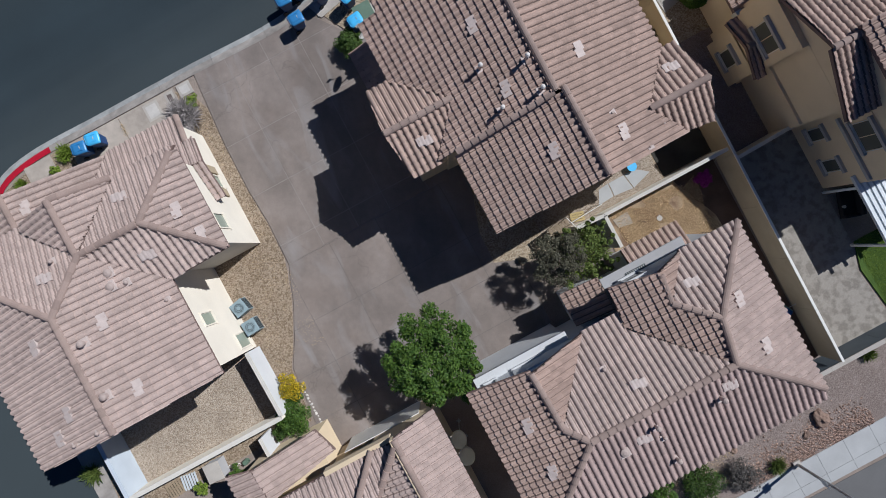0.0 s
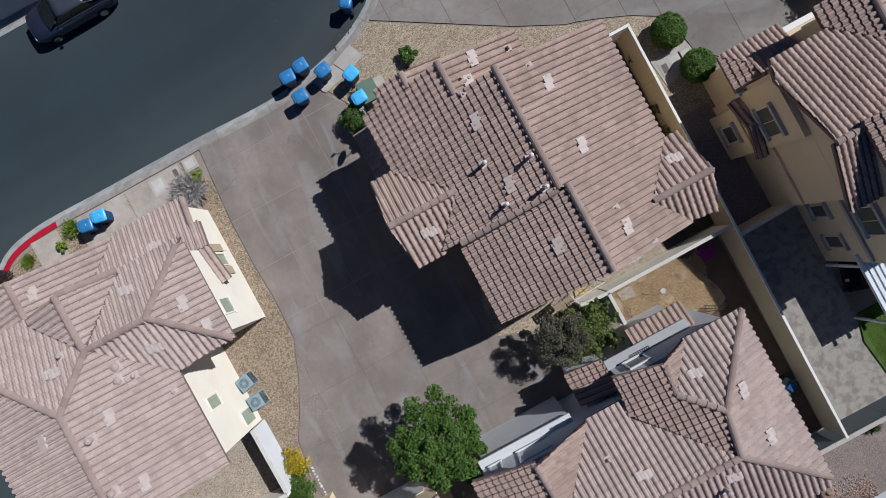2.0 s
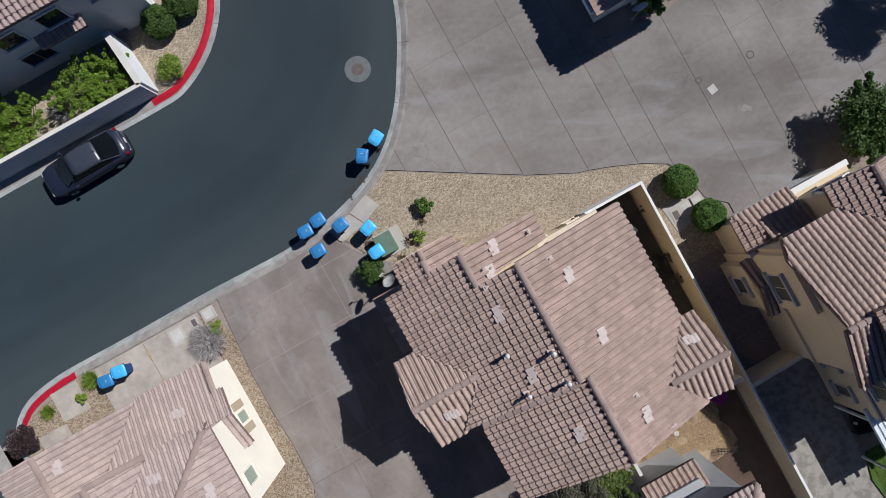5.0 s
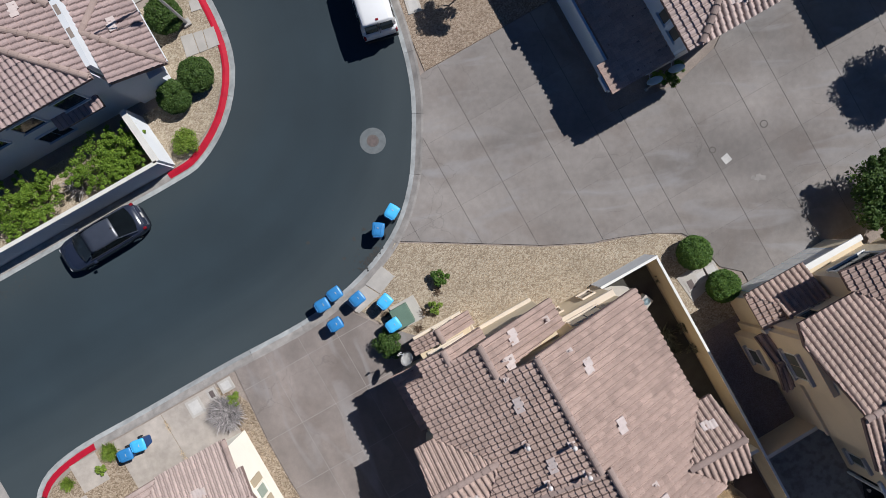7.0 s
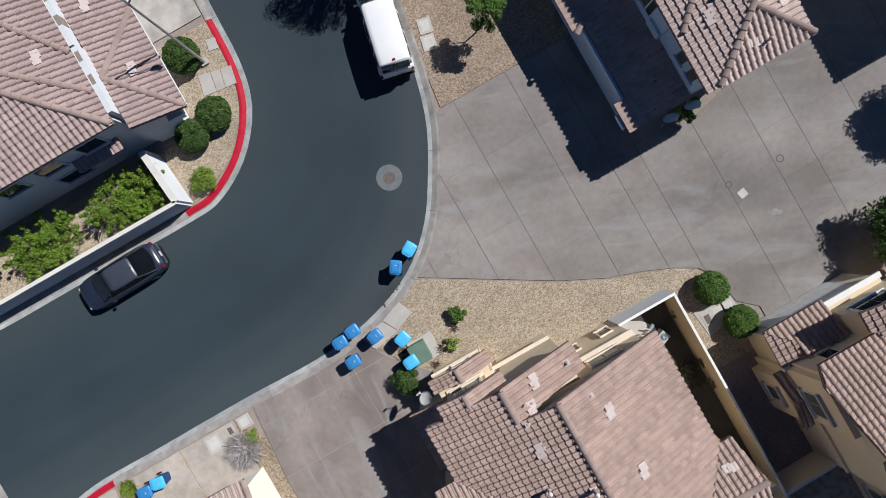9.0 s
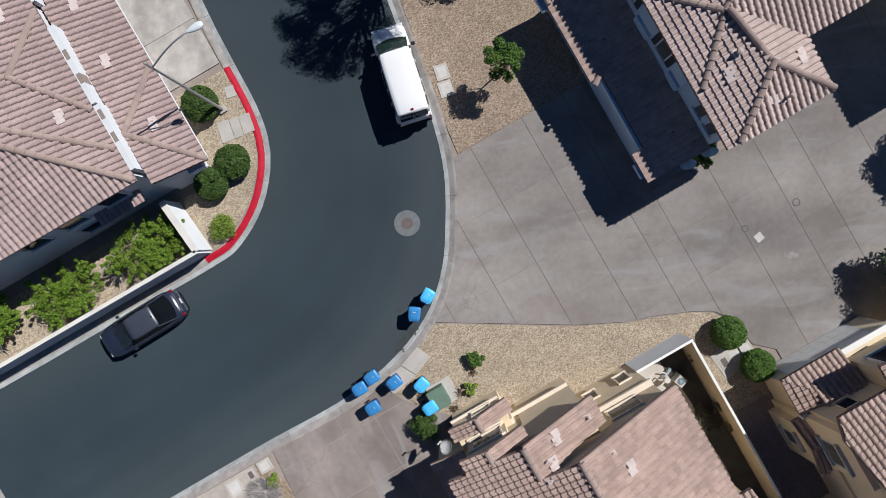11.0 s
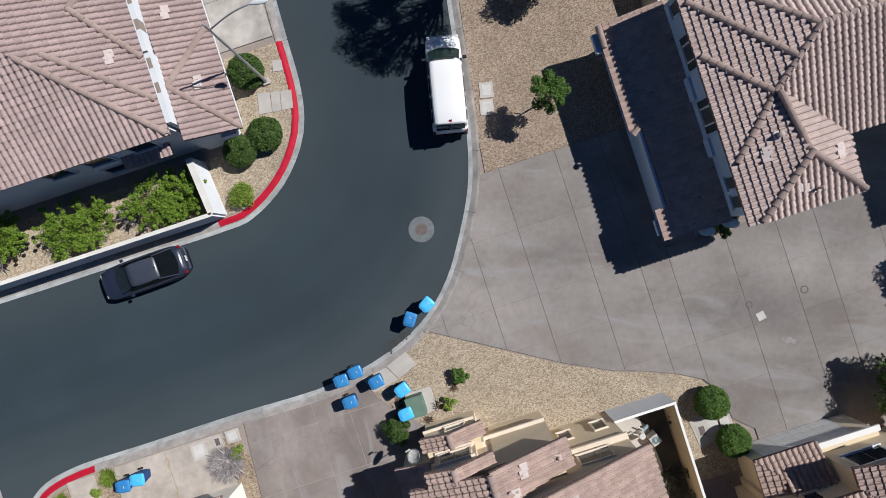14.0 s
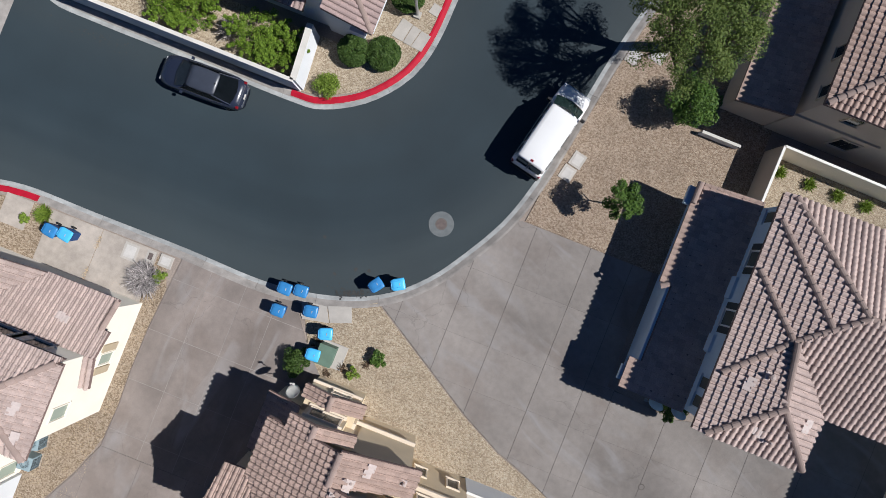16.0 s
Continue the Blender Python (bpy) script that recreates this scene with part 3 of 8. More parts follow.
def gable(house, poly, along, low, mat, ridge_at, z_ridge, drop=0.22):
    """A gable wall: a thin plan polygon whose top follows the two slopes."""
    k = 0 if along == "x" else 1
    pts = list(poly)
    bm = bmesh.new()
    (x0, y0), (x1, y1) = pts
    if k == 0:
        ring = [(x0, y0), (ridge_at, y0), (x1, y0), (x1, y1), (ridge_at, y1), (x0, y1)]
    else:
        ring = [(x0, y0), (x1, y0), (x1, ridge_at), (x1, y1), (x0, y1), (x0, ridge_at)]
    prism(bm, ring, low, lambda x, y: z_ridge - drop - abs((x, y)[k] - ridge_at) * PITCH)
    return part("gable_wall", bm, mat, house)


# ---- ground, road, kerbs, driveways ----
def sheet(name, poly, low, high, mat, label, category="ground"):
    ob = part(name, prism(bmesh.new(), poly, low, high), mat, None)
    return tagged(ob, label, category, kind="structure")


sheet("ground", [(-1500, -1500), (1500, -1500), (1500, 1500), (-1500, 1500)], -0.6, -0.03, DIRT, "bare tan desert dirt round the houses")


def smooth_line(points, step=0.6):
    """A rounded line through the points, at even steps."""
    pts = [Vector((*p, 0)) for p in points]
    out = []
    for i in range(len(pts) - 1):
        p0, p1, p2, p3 = pts[max(i - 1, 0)], pts[i], pts[i + 1], pts[min(i + 2, len(pts) - 1)]
        n = max(1, int((p2 - p1).length / step))
        for k in range(n):
            t = k / n
            q = 0.5 * (2 * p1 + (p2 - p0) * t + (2 * p0 - 5 * p1 + 4 * p2 - p3) * t * t + (3 * p1 - p0 - 3 * p2 + p3) * t ** 3)
            out.append((q.x, q.y))
    out.append(tuple(points[-1]))
    return out


SOUTH_EDGE = smooth_line([(-21.3, -60), (-21.3, -20), (-21.3, 10.6), (-20.9, 12.9), (-19.6, 14.4), (-17.2, 15.0), (-13, 15.02), (-7.6, 15.04), (-3.0, 14.95), (-0.3, 15.25),
                          (2.2, 15.95), (4.2, 17.0), (5.85, 18.55), (7.1, 20.35), (8.55, 23.0), (9.4, 25.7), (10.0, 29.0), (10.75, 33.6), (11.5, 37.0), (12.6, 41.0), (14.5, 48), (17, 60)])
NORTH_EDGE = smooth_line([(-21.5, 60), (-21.5, 29), (-21.2, 26.6), (-19.8, 25.2), (-17, 25.0), (-12, 25.0), (-5.2, 24.95), (-3.2, 25.2), (-1.1, 26.4), (0.4, 28.05), (1.15, 29.6), (1.5, 31.5), (1.6, 34.0),
                          (1.75, 37.0), (2.2, 41.0), (3.6, 48), (6, 60)])
sheet("road", SOUTH_EDGE + [(6, 60)] + NORTH_EDGE[::-1][1:] + [(-34, 60), (-34, -60)], -0.5, 0.0, ASPHALT, "dark grey asphalt road with faint tyre marks", "road")


def offset(line, d):
    """The line moved to its right by d."""
    out = []
    for i, (x, y) in enumerate(line):
        a, b = Vector(line[max(i - 1, 0)]), Vector(line[min(i + 1, len(line) - 1)])
        w = (b - a).normalized()
        out.append((x + w.y * d, y - w.x * d))
    return out


def kerb(line, side, label):
    """A rolled concrete kerb with its gutter, cast in lengths, along the road's edge."""
    root = thing("kerb", label, "kerb", kind="structure")
    profile = [(-0.02, -0.1), (0.0, 0.012), (0.24, 0.008), (0.42, 0.07), (0.52, 0.105), (0.64, 0.108), (0.64, -0.1)]
    rails = [[(x, y, z) for x, y in offset(line, side * d)] for d, z in profile]
    n = 5
    for i in range(0, len(line) - 1, n):
        j = min(i + n, len(line) - 1)
        bm = bmesh.new()
        grid = []
        for k in range(i, j + 1):
            ring = []
            for rail in rails:
                p = Vector(rail[k])
                if k == j and k + 1 < len(line):
                    p += (Vector(rail[k - 1]) - p).normalized() * 0.014
                ring.append(bm.verts.new(p))
            grid.append(ring)
        for a, b in zip(grid, grid[1:]):
            for q in range(len(profile) - 1):
                bm.faces.new((a[q], a[q + 1], b[q + 1], b[q]) if side < 0 else (b[q], b[q + 1], a[q + 1], a[q]))
        bm.faces.new(grid[0]), bm.faces.new(grid[-1][::-1])
        bmesh.ops.recalc_face_normals(bm, faces=bm.faces[:])
        piece = part("kerb_length", bm, KERB, root)
        piece.data.materials.append(GUTTER)   # the flat pan beside the road is paler than the rolled back
        for face in piece.data.polygons:
            if abs(face.normal.z) > 0.5 and face.center.z < 0.03:
                face.material_index = 1
    return root


def painted(line, side, first, last):
    """Red paint over a stretch of kerb."""
    near = lambda q: min(range(len(line)), key=lambda i: (line[i][0] - q[0]) ** 2 + (line[i][1] - q[1]) ** 2)
    i, j = near(first), near(last)
    piece = line[i:j + 1]
    bm = bmesh.new()
    rails = [[bm.verts.new((x, y, z)) for x, y in offset(piece, side * d)] for d, z in ((0.30, 0.035), (0.42, 0.076), (0.52, 0.111), (0.646, 0.114))]
    for a, b in zip(rails, rails[1:]):
        for k in range(len(piece) - 1):
            bm.faces.new((a[k], a[k + 1], b[k + 1], b[k]))
    bmesh.ops.recalc_face_normals(bm, faces=bm.faces[:])
    return tagged(part("red_kerb", bm, RED, None), "worn red paint on the rolled concrete kerb", "kerb paint", kind="structure")


kerb(SOUTH_EDGE, 1, "pale concrete rolled kerb along the driveways")
kerb(NORTH_EDGE, -1, "pale concrete rolled kerb round the corner garden")
painted(NORTH_EDGE, -1, (-5.0, 25.1), (1.6, 34.2))
painted(SOUTH_EDGE, 1, (-20.7, 13.2), (-16.4, 15.0))
sheet("cross_gutter", [(-22.9, -60), (-21.7, -60), (-21.7, 60), (-22.9, 60)], -0.4, 0.006, KERB, "pale concrete gutter across the street end")

LOT = 0.10
south_back, north_back = offset(SOUTH_EDGE, 0.64), offset(NORTH_EDGE, -0.64)
sheet("lot_south", south_back + [(80, 60), (80, -60)], -0.4, LOT - 0.05, DIRT, "tan dirt of the house lots")
sheet("lot_north", north_back + [(5.2, 60)], -0.4, LOT - 0.05, DIRT, "tan dirt of the corner lot")


def clip(poly, x0, y0, x1, y1):
    """The polygon cut to a rectangle."""
    for axis, limit, keep in ((0, x0, 1), (0, x1, -1), (1, y0, 1), (1, y1, -1)):
        out = []
        for a, b in zip(poly, poly[1:] + poly[:1]):
            da, db = (a[axis] - limit) * keep, (b[axis] - limit) * keep
            if da >= 0:
                out.append(a)
            if (da > 0 > db) or (da < 0 < db):
                f = da / (da - db)
                out.append((a[0] + (b[0] - a[0]) * f, a[1] + (b[1] - a[1]) * f))
        poly = out
        if len(poly) < 3:
            return []
    return poly


def area(poly):
    return abs(sum(a[0] * b[1] - b[0] * a[1] for a, b in zip(poly, poly[1:] + poly[:1]))) / 2


def slabs(name, poly, xs, ys, label, joint, gap=0.014, mat=None, cross=None):
    """A driveway poured in slabs: a dark joint bed and a slab between each pair of joints."""
    root = sheet(name, poly, -0.3, LOT - 0.008, joint, label, "driveway")
    for x0, x1 in zip(xs, xs[1:]):
        for y0, y1 in zip(ys, ys[1:]):
            cell = clip(poly, x0 + gap, y0 + (cross or gap), x1 - gap, y1 - (cross or gap))
            if len(cell) > 2 and area(cell) > 0.03:
                part("slab", prism(bmesh.new(), cell, LOT - 0.08, LOT), mat or CONCRETE, root)
    return root


# south driveway, between the two houses; its joints are pale, the north driveway's dark
back = [p for p in south_back if -7.9 < p[0] < 1.9 and p[1] > 10]
slabs("driveway_south", [(-7.4, 14.4), (-7.55, 12.5), (-7.72, 10.2), (-7.76, 7.5), (-7.66, 5.5), (-7.75, 3.0), (3.2, 3.0), (3.2, 8), (2.6, 10.8), (1.0, 12.4), (-0.2, 14.0)] + back[::-1],
      [-8.2, -5.57, -3.47, -1.53, 0.8, 4.1], [3.0, 4.1, 7.1, 10.1, 13.2, 16], "grey-brown concrete driveway slabs with pale joints", PALE_JOINT, 0.018, DRIVE)
slabs("driveway_garage", [(-7.75, 2.99), (-8.1, 2.2), (-8.5, 1.1), (-9.4, -0.7), (-10.2, -2.0), (-10.6, -5.8), (-10.6, -7.4), (-1.7, -7.4), (3.2, -6.4), (3.2, -2.6), (1.3, -1.9), (2.0, -0.6), (3.2, 2.99)],
      [-11.2, -8.0, -5.3, -2.5, 1.4, 4.1], [-8, -5.2, -2.75, -0.3, 3.0], "grey concrete driveway slabs before the garages", FAINT_JOINT, 0.010, DRIVE)
front = [p for p in south_back if 3.9 < p[0] < 9.6 and p[1] > 16.3]
slabs("driveway_north", [(3.9, 16.2), (5.4, 15.3), (8.3, 13.55), (10.7, 12.1), (13.2, 10.85), (13.75, 10.7), (13.75, 23.5), (9.55, 23.5)] + front[::-1],
      [2.2, 5.0, 7.87, 10.5, 13.75], [9, 13.58, 16.2, 20.0, 24], "grey-brown concrete shared driveway with dark joints", JOINT, cross=0.005)
slabs("driveway_east", [(13.76, 10.7), (15.0, 10.25), (16.5, 9.6), (17.7, 8.9), (18.3, 8.0), (18.6, 6.3), (19.6, 5.4), (19.6, 4.6), (60, 4.6), (60, 20.5), (25.5, 20.5), (25.2, 17.6), (24.2, 16.9), (21.5, 16.2), (17.5, 16.6), (17.5, 23.5), (13.76, 23.5)],
      [13.7, 16.3, 17.95, 21.25, 24.15, 26.3, 29.5, 32.8, 36, 42, 60], [4, 8.1, 10.87, 13.7, 16.5, 20.0, 24], "grey-brown concrete shared driveway between the garages", JOINT, cross=0.005)

GRAV = LOT - 0.01
sheet("gravel_bed_1", [(-8.05, 13.6), (-7.62, 12.5), (-7.78, 10.2), (-7.82, 7.5), (-7.72, 5.5), (-7.81, 3.4), (-8.2, 2.2), (-8.6, 1.1), (-9.5, -0.7), (-10.3, -2.0), (-10.7, -5.0), (-22, -5), (-20.6, 12.5), (-19.4, 13.7), (-17, 14.3), (-9, 14.3)],
      -0.2, GRAV, SIDE_GRAVEL, "brown-tan gravel bed with dry weeds beside the house")
sheet("gravel_bed_2", [(3.7, 16.2), (5.3, 15.25), (8.2, 13.5), (10.6, 12.05), (13.1, 10.8), (14.9, 10.2), (16.5, 9.55), (17.6, 8.85), (18.2, 7.9), (18.8, 5.3), (18.8, -3), (2, -3), (2.5, 10.8), (1.0, 12.5), (0.0, 14.3), (2.4, 15.3)],
      -0.2, GRAV, GRAVEL, "tan gravel front garden")
sheet("gravel_bed_3", [(9.75, 23.54), (20.85, 23.54), (20.85, 45), (14.5, 45), (13.0, 40.4), (12.1, 37.0), (11.4, 33.5), (10.65, 29), (10.0, 25.6)], -0.2, GRAV, BROWN_GRAVEL, "brown gravel garden beside the parked van")
sheet("gravel_bed_5", [(20.9, 28.9), (34, 28.7), (34, 32.15), (20.95, 32.3)], -0.2, GRAV, GRAVEL, "tan gravel strip behind the grey house")
sheet("gravel_bed_4", [(-5.3, 25.62), (-3.5, 25.85), (-1.6, 26.9), (-0.2, 28.4), (0.5, 29.8), (0.85, 31.6), (0.95, 34.0), (-3, 34.0), (-3, 29), (-20, 29), (-20, 25.7)], -0.2, GRAV, GRAVEL, "tan gravel corner garden behind the red kerb")


# ---- houses ----
def house_a():
    h = thing("house", "two-storey tan stucco house with pink-brown tile roofs", "house", group="street houses")
    zr = 7.2
    roof_plane(h, [(7.0, 8.95), (12.45, 8.95), (12.45, 3.02), (10.5, 0.9), (11.75, -0.75), (7.38, -0.75), (7.38, 3.3), (7.0, 3.3)], "E", 7.0, zr)
    roof_plane(h, [(7.0, 8.8), (5.15, 8.8), (5.15, 10.3), (3.65, 10.3), (3.65, 10.85), (2.3, 10.85), (2.3, 10.2), (1.4, 10.2), (1.4, 7.3), (3.35, 5.32), (1.6, 3.3), (7.0, 3.3)], "W", 7.0, zr, single=150)
    roof_plane(h, [(7.36, 3.15), (2.42, 3.1), (2.42, -0.72), (7.36, -0.75)], "W", 7.36, 7.08, single=150)
    roof_plane(h, [(0.05, 5.32), (3.35, 5.32), (1.4, 7.42), (0.25, 7.42)], "N", 5.32, 5.98)
    roof_plane(h, [(0.05, 5.32), (3.35, 5.32), (1.75, 3.2), (0.35, 3.2)], "S", 5.32, 5.98)
    roof_plane(h, [(5.15, 10.42), (8.9, 10.42), (8.9, 9.05), (5.15, 8.78)], "E", 5.15, 6.58)
    roof_plane(h, [(10.5, 0.9), (13.4, 0.9), (13.15, 3.0), (12.4, 3.0)], "N", 0.9, 6.03)
    roof_plane(h, [(10.5, 0.9), (13.4, 0.9), (13.05, -0.85), (11.7, -0.7)], "S", 0.9, 6.03)
    ridge(h, (7.0, 8.9, zr), (7.0, 3.35, zr))
    ridge(h, (7.38, -0.7, 7.09), (7.38, 3.3, 7.09))
    ridge(h, (0.1, 5.32, 5.98), (3.35, 5.32, 5.98))
    ridge(h, (5.15, 10.35, 6.58), (5.15, 8.85, 6.58))
    ridge(h, (13.35, 0.9, 6.03), (10.55, 0.9, 6.03))
    ridge(h, (2.5, 3.22, 5.75), (6.9, 3.28, 7.15), 0.0)
    wall(h, 2.85, -0.35, 12.0, 8.6, 0.05, 5.25, TAN)
    wall(h, 5.5, 8.55, 8.5, 10.05, 0.05, 5.2, TAN)
    wall(h, 2.2, 3.4, 5.6, 10.0, 0.05, 5.2, TAN)
    wall(h, 0.6, 3.55, 2.3, 7.05, 2.7, 5.15, TAN)
    wall(h, 11.9, -0.4, 12.9, 2.6, 0.05, 5.15, TAN)
    gable(h, ((2.85, -0.4), (12.0, -0.1)), "x", 5.2, TAN, 7.38, 7.08)
    gable(h, ((2.3, 8.45), (12.0, 8.65)), "x", 5.2, TAN, 7.0, 7.2)
    gable(h, ((0.6, 3.55), (0.8, 7.05)), "y", 5.1, TAN, 5.32, 5.98)
    gable(h, ((12.7, -0.4), (12.9, 2.4)), "y", 5.1, TAN, 0.9, 6.03)
    return h


def house_b():
    h = thing("house", "two-storey cream stucco house with hipped tile roof", "house", group="street houses")
    e = ("E", -15.27, 7.2)
    roof_plane(h, [(-15.27, 4.84), (-13.43, 6.83), (-10.94, 4.25), (-10.94, -0.4), (-15.27, -0.5)], *e, single=300, tone="pale")
    roof_plane(h, [(-15.27, 4.84), (-15.27, -0.5), (-19.75, -0.5), (-19.75, 9.3)], "W", -15.27, 7.2, tone="pale")
    roof_plane(h, [(-15.27, 4.84), (-19.75, 9.3), (-15.6, 9.3), (-15.6, 9.05), (-13.43, 6.83)], "N", 4.84, 7.2, tone="pale")
    roof_plane(h, [(-13.43, 6.78), (-10.61, 6.78), (-8.1, 4.3), (-10.94, 4.25)], "S", 6.78, 6.59, tone="pale")
    roof_plane(h, [(-10.61, 6.78), (-8.36, 9.05), (-8.1, 9.05), (-8.1, 4.3)], "E", -10.61, 6.59, tone="pale")
    roof_plane(h, [(-13.43, 6.78), (-10.61, 6.78), (-8.3, 9.1), (-8.1, 9.3), (-11.1, 9.3)], "N", 6.78, 6.59, tone="pale")
    roof_plane(h, [(-13.55, 6.8), (-13.55, 9.4), (-11.1, 9.25)], "E", -13.55, 6.6, tone="pale")
    roof_plane(h, [(-13.55, 6.8), (-13.55, 9.4), (-15.6, 9.3), (-15.5, 8.9)], "W", -13.55, 6.6, tone="pale")
    ridge(h, (-15.27, -0.45, 7.2), (-15.27, 4.8, 7.2))
    ridge(h, (-13.43, 6.83, 6.59), (-15.27, 4.84, 7.2))
    ridge(h, (-19.7, 9.25, 5.73), (-15.27, 4.84, 7.2))
    ridge(h, (-10.7, 6.78, 6.59), (-13.4, 6.78, 6.59))
    ridge(h, (-8.15, 4.35, 5.78), (-10.61, 6.78, 6.59))
    ridge(h, (-8.36, 9.05, 5.83), (-10.61, 6.78, 6.59))
    ridge(h, (-13.55, 9.4, 6.6), (-13.55, 6.85, 6.6))
    ridge(h, (-11.15, 9.3, 5.81), (-13.5, 9.4, 6.59))
    # lower front roof over the ground floor
    roof_plane(h, [(-15.1, 8.88), (-8.45, 8.88), (-8.45, 11.75), (-12.3, 11.75)], "N", 11.75, 2.65, tone="pale")
    roof_plane(h, [(-16.9, 8.88), (-15.1, 8.88), (-12.3, 11.72), (-16.9, 11.72)], "E", -16.9, 4.2, tone="pale")
    roof_plane(h, [(-16.9, 8.88), (-16.9, 11.72), (-19.6, 11.72), (-19.6, 8.88)], "W", -16.9, 4.2, tone="pale")
    ridge(h, (-16.9, 11.68, 4.2), (-16.9, 8.95, 4.2))
    gable(h, ((-19.2, 11.25), (-13.0, 11.4)), "x", 2.5, CREAM, -16.9, 4.2)
    roof_plane(h, [(-8.44, 8.88), (-8.05, 8.88), (-8.05, 10.2), (-8.44, 10.2)], "N", 11.75, 2.65, tone="pale")
    roof_plane(h, [(-8.5, 8.86), (-8.05, 8.86), (-8.05, 7.1), (-8.5, 7.1)], "S", 8.86, 3.6, tone="pale")
    ridge(h, (-8.45, 11.7, 2.68), (-8.45, 10.2, 3.18), 0.03)
    wall(h, -19.3, -0.05, -11.4, 8.85, 0.05, 5.5, CREAM)
    wall(h, -13.5, 4.75, -8.55, 8.85, 0.05, 5.6, CREAM)
    wall(h, -19.2, 8.8, -8.55, 11.3, 0.05, 2.55, CREAM)
    gable(h, ((-19.3, -0.1), (-11.4, 0.1)), "x", 5.4, CREAM, -15.27, 7.2)
    return h


def house_f():
    h = thing("house", "two-storey white stucco house with hipped tile roof", "house", group="street houses")
    # main slopes' tile tones carry how brightly the sun lights each side
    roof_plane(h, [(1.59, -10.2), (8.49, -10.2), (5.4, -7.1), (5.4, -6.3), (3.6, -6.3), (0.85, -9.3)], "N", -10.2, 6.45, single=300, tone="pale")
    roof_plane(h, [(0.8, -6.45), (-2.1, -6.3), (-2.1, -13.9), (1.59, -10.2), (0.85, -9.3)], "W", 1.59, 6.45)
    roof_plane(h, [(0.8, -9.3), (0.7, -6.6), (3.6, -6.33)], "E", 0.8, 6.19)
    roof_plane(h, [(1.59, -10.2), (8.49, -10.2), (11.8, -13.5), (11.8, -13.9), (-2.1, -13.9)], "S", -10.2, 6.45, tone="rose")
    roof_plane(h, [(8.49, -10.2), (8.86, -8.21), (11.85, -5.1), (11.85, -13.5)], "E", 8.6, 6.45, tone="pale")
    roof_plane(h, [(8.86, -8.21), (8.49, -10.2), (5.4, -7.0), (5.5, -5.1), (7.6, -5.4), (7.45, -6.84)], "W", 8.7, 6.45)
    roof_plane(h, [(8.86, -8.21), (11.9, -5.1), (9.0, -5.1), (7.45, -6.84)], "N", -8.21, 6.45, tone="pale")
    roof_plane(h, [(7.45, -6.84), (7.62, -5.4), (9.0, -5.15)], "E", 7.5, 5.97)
    ridge(h, (1.6, -10.2, 6.45), (8.45, -10.2, 6.45))
    ridge(h, (0.75, -6.55, 6.19), (0.85, -9.3, 6.19))
    ridge(h, (0.85, -9.3, 6.19), (1.59, -10.2, 6.45))
    ridge(h, (-2.05, -13.85, 5.22), (1.59, -10.2, 6.45))
    ridge(h, (11.8, -13.45, 5.34), (8.49, -10.2, 6.45))
    ridge(h, (8.49, -10.2, 6.45), (8.86, -8.21, 6.45))
    ridge(h, (11.85, -5.15, 5.4), (8.86, -8.21, 6.45))
    ridge(h, (7.45, -6.84, 5.98), (8.86, -8.21, 6.45))
    ridge(h, (7.6, -5.52, 5.97), (7.45, -6.84, 5.97))
    wall(h, -1.7, -13.4, 11.4, -6.8, 0.05, 5.1, WHITE)
    wall(h, 5.9, -6.9, 11.4, -5.5, 0.05, 5.2, WHITE)
    return h


def house_c():
    h = thing("house", "two-storey grey stucco house with tile roofs and lower garage roof", "house", group="street houses")
    w = ("W", 19.8, 5.52)
    roof_plane(h, [(19.75, 28.65), (20.2, 28.65), (24.3, 24.35), (22.1, 22.3), (22.75, 19.4), (20.3, 16.95), (19.75, 16.95)], "W", 19.8, 5.52, single=300, tone="light")
    roof_plane(h, [(20.2, 16.95), (25.1, 16.95), (22.75, 19.4)], "S", 16.95, 5.55, tone="light")
    roof_plane(h, [(22.75, 19.4), (25.1, 16.95), (25.15, 19.6), (22.2, 22.3)], "E", 22.6, 6.4, tone="light")
    roof_plane(h, [(22.2, 22.3), (24.3, 24.4), (32, 24.4), (32, 19.6), (25.1, 19.6)], "S", 19.6, 5.52, tone="light")
    roof_plane(h, [(20.2, 28.65), (24.3, 24.4), (32, 24.4), (32, 28.65)], "N", 24.4, 7.0, tone="light")
    roof_plane(h, [(20.15, 28.5), (20.15, 17.2), (17.0, 17.2), (17.0, 18.8), (17.58, 18.8), (17.58, 22.95), (17.0, 22.95), (17.0, 28.5)], "W", 17.0, 2.75, 0.22, low=0.3)
    for a, b in (((19.9, 24.9), (22.1, 22.3)), ((20.0, 27.4), (23.2, 23.5)), ((20.0, 19.85), (22.1, 22.3)), ((22.1, 22.3), (24.3, 24.35)), ((20.25, 17.0), (22.75, 19.4))):
        ridge(h, on(*a, *w), on(*b, *w))
    ridge(h, (20.25, 28.6, 5.6), (24.3, 24.4, 7.0))
    ridge(h, (25.1, 17.0, 5.57), (22.75, 19.4, 6.38))
    ridge(h, (22.72, 19.4, 6.38), (22.15, 22.3, 6.5))
    ridge(h, (24.3, 24.4, 7.0), (32, 24.4, 7.0))
    wall(h, 20.15, 17.4, 24.6, 28.2, 0.05, 5.35, COOL_WHITE)
    wall(h, 24.5, 20.0, 32, 28.2, 0.05, 5.35, COOL_WHITE)
    wall(h, 17.9, 17.6, 20.2, 28.1, 0.05, 2.6, COOL_WHITE)
    return h


